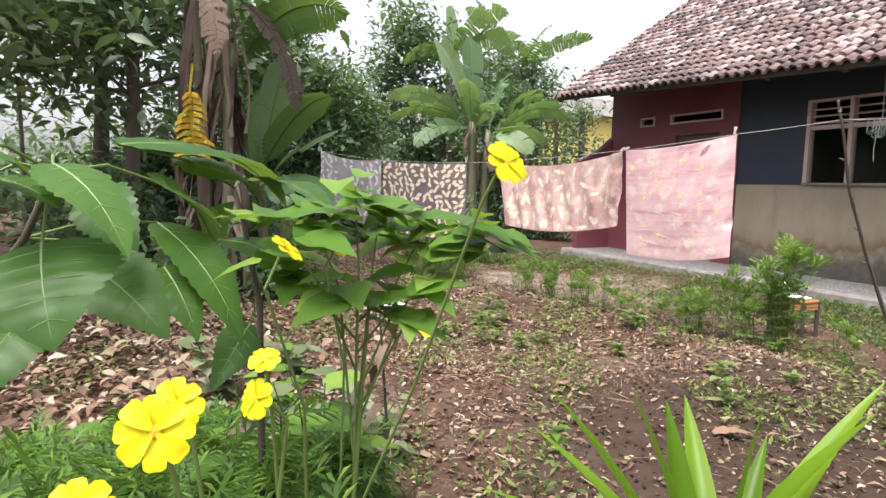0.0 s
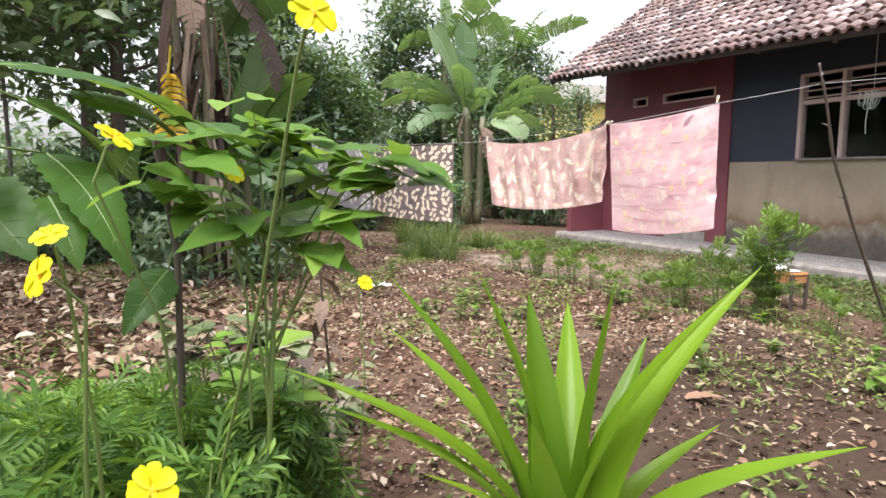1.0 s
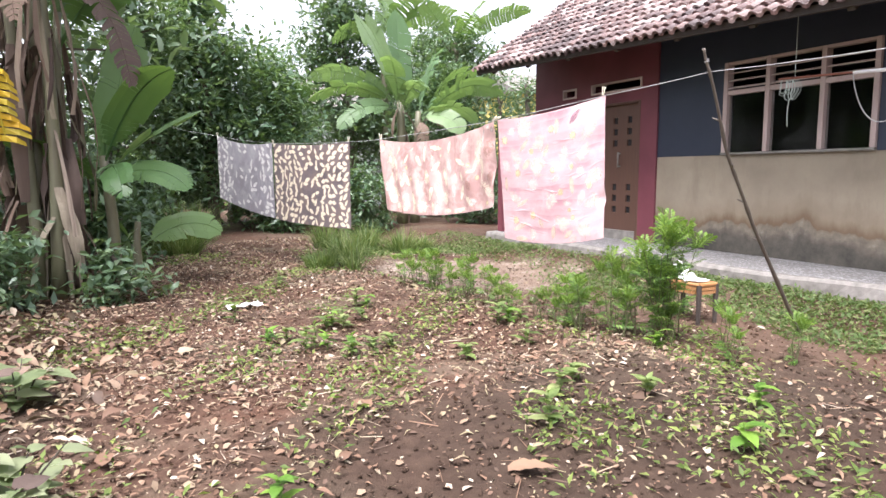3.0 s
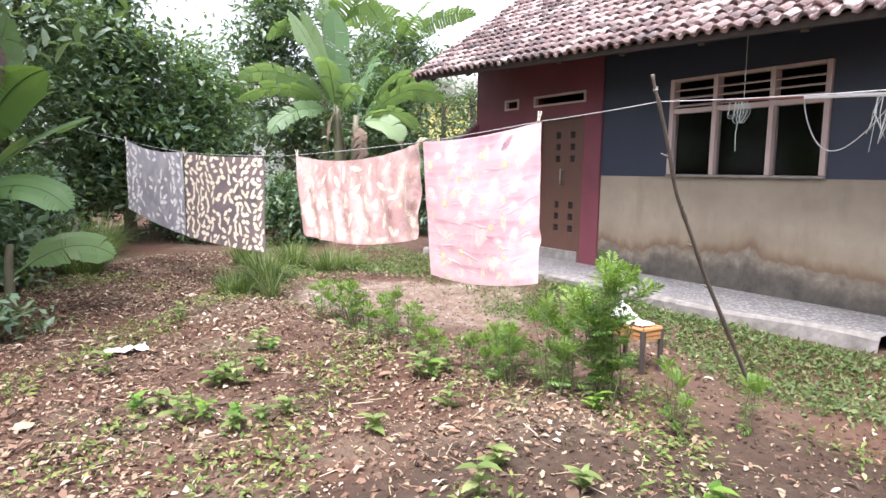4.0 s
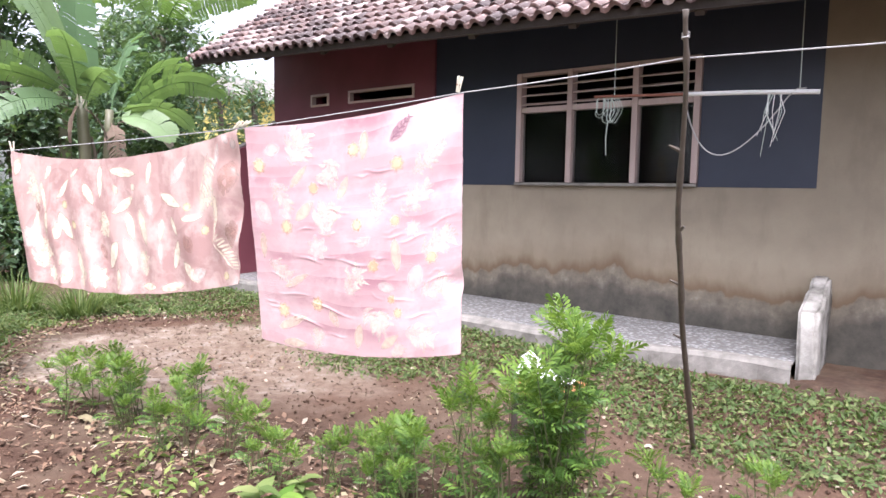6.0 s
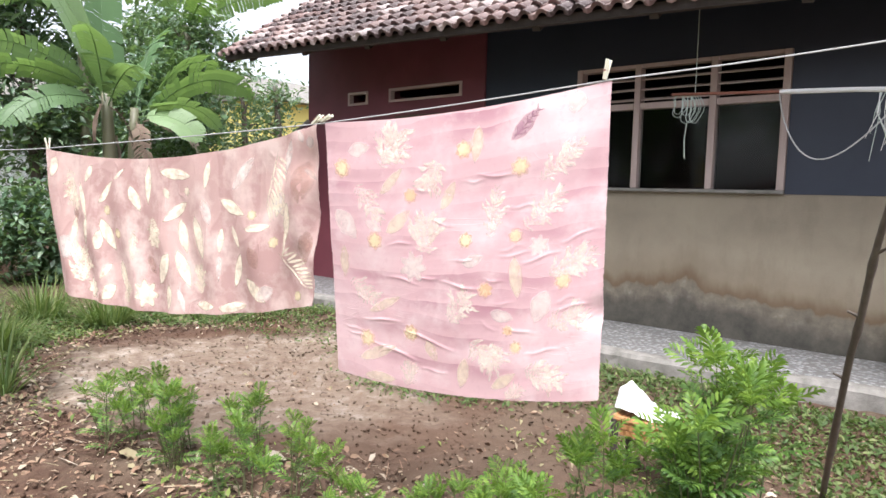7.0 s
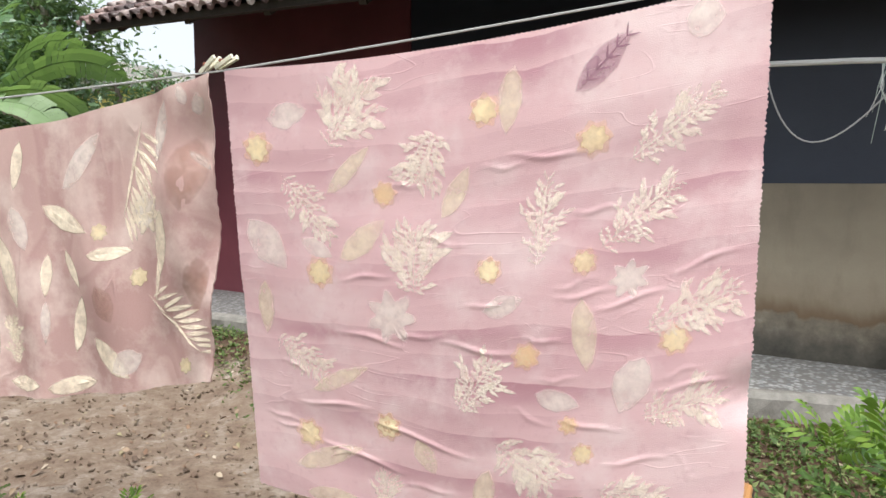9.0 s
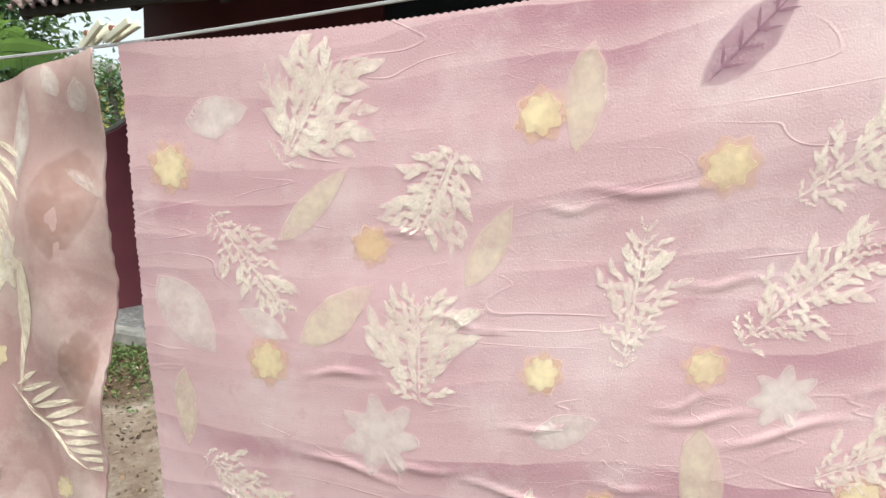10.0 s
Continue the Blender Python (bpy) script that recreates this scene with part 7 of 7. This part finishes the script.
def weed_spots(x, y):
    p = np.sin(2.7 * x + 3.1) * np.sin(2.3 * y + 0.4 * x) + 0.6 * np.sin(5.3 * x - 4.1 * y)
    d = ((x - 5.9) / 1.35) ** 2 + ((y - 10.1) / 1.75) ** 2
    # some extra weeds round the soil's painted shade
    shaded_bed = np.exp(-(((x - 4.2) / 1.6) ** 2 + ((y - 5.4) / 1.1) ** 2))
    return np.where(d < 1, 0.0, np.clip(0.8 * (p + 0.05) + 0.2 * shaded_bed, 0, 0.8))


def verge(x, y):
    """Grass along the veranda and round the trodden patch."""
    a = smooth(6.35, 6.9, x + 0.25 * np.sin(2.2 * y)) * np.where(y < 9.6, 1.0, 0.35)
    d = np.sqrt(((x - 5.9) / 1.35) ** 2 + ((y - 10.3) / 1.8) ** 2)
    b = smooth(0.95, 1.15, d) * smooth(1.75, 1.35, d) * (y > 11.0)
    return np.clip(a + b, 0, 1) * np.where(x > 7.5, 0, 1)


scatter("weeds", "small green weeds between the dry leaves", "weeds", 46000, (0.2, 6.2, 4.8, 13), (0.02, 0.06), WEED, 106, 0.4, (0.01, 0.05), keep=weed_spots)
scatter("verge_grass", "short green grass and weeds along the veranda", "grass", 110000, (4.2, 7.6, 4.0, 14), (0.022, 0.058), GRASS, 107, 0.6, (0.0, 0.05), keep=verge)
rng = random.Random(88)
for i, (x, y) in enumerate(((3.81, 8.65), (3.4, 8.07), (3.36, 7.36), (3.1, 7.5), (4.35, 7.12), (4.67, 7.66), (2.39, 5.78), (2.74, 8.66), (3.53, 7.48), (4.09, 5.29), (3.42, 10.08), (2.94, 7.88), (5.06, 6.66), (2.97, 7.52), (3.2, 7.33), (3.24, 7.42), (3.05, 7.6), (3.29, 8.12), (3.36, 8.2), (3.75, 8.76), (3.61, 8.24), (4.49, 7.55), (4.43, 7.6), (3.83, 7.02), (2.8, 7.79), (3.9, 6.2), (4.3, 6.0), (4.6, 5.6), (3.6, 5.9), (4.15, 6.4))):
    o = thing("weed_plant", "small green weed with oval leaves growing in soil", "weed", (x, y, 0), "weeds in the soil")
    z = float(gz(x, y))
    bm = bmesh.new()
    tall = (1.0, 1.5, 0.8)[i % 3]
    tube(bm, [(x, y, z - 0.01), (x + 0.01, y, z + 0.06 * tall), (x, y + 0.01, z + 0.12 * tall)], [0.003, 0.0025, 0.001], 5)
    part("stem", bm, STEM_GREEN, o)
    for k in range(11):
        a = 2.4 * k
        L = rng.uniform(0.035, 0.115) * (1.1 if tall > 1 else 0.95)
        b = (x, y, z + 0.02 + 0.009 * k * tall)
        bm = bmesh.new()
        leaf_quad(bm, b, (x + L * math.cos(a), y + L * math.sin(a), z + 0.03 + 0.009 * k * tall + rng.uniform(-0.035, 0.03)), L * 0.55, 0.008, (0, 0, 1), 5, 0.05, k)
        part("leaf", bm, HERB_LEAF if i % 3 else SHRUB_LEAF, o, smooth=True)
x, y = 3.28, 5.58
bm = bmesh.new()
leaf_quad(bm, (x - 0.07, y + 0.05, float(gz(x, y)) + 0.02), (x + 0.09, y - 0.05, float(gz(x, y)) + 0.03), 0.09, 0.012, (0, 0, 1), 9, 0.1, 3)
tagged(part("fallen_leaf", bm, DRY_LEAF, smooth=True), "large tan fallen leaf lying on the soil", "leaf")

# ---- far things ----
far = tagged(mesh_part("far_woods", bulk("far_woods", LEAF_V, LEAF_F, turns(np.random.default_rng(5), 26000, 0.6, (0.25, 0.6)), (lambda r: np.stack([r.uniform(-18, 26, 26000), r.uniform(25, 32, 26000), np.abs(r.normal(0, 1, 26000)) * 1.1 + 0.2], -1))(np.random.default_rng(6))), TREE_LEAF_B), "low distant woods closing the view", "woods", kind="stuff")


def far_house(lo, hi, mat, label):
    o = thing("house", label, "house", ((lo[0] + hi[0]) / 2, (lo[1] + hi[1]) / 2, 0), "houses beyond the trees")
    bm = bmesh.new()
    box(bm, lo, hi)
    part("wall", bm, mat, o)
    bm = bmesh.new()
    x0, y0, x1, y1, z = lo[0] - 0.4, lo[1] - 0.5, hi[0] + 0.4, hi[1] + 0.5, hi[2] + 0.003
    v = [bm.verts.new(p) for p in ((x0, y0, z), (x1, y0, z), (x1, y1, z), (x0, y1, z), (x0, (y0 + y1) / 2, z + 1.2), (x1, (y0 + y1) / 2, z + 1.2))]
    for q in ((0, 1, 5, 4), (2, 3, 4, 5), (0, 4, 3), (1, 2, 5), (3, 2, 1, 0)):
        bm.faces.new([v[i] for i in q])
    part("roof", bm, CEMENT, o)


far_house((8.0, 24.5, -0.1), (11.4, 28, 3.3), plain("white_wall", (0.75, 0.78, 0.8), 0.8, 0.1, 2), "pale white house seen in pieces through the trees")
far_house((17.6, 26.5, -0.1), (23, 31, 4.5), plain("yellow_wall", (0.8, 0.66, 0.2), 0.8, 0.1, 2), "yellow house beyond the trees")

post = bmesh.new()
tube(post, [(-0.62, 13.4, -0.1), (-0.6, 13.4, 1.2), (-0.63, 13.4, 2.35)], [0.03, 0.028, 0.025], 7)
tagged(part("post", post, CEMENT), "thin pale grey post among the trees", "post")

roof_tiles()
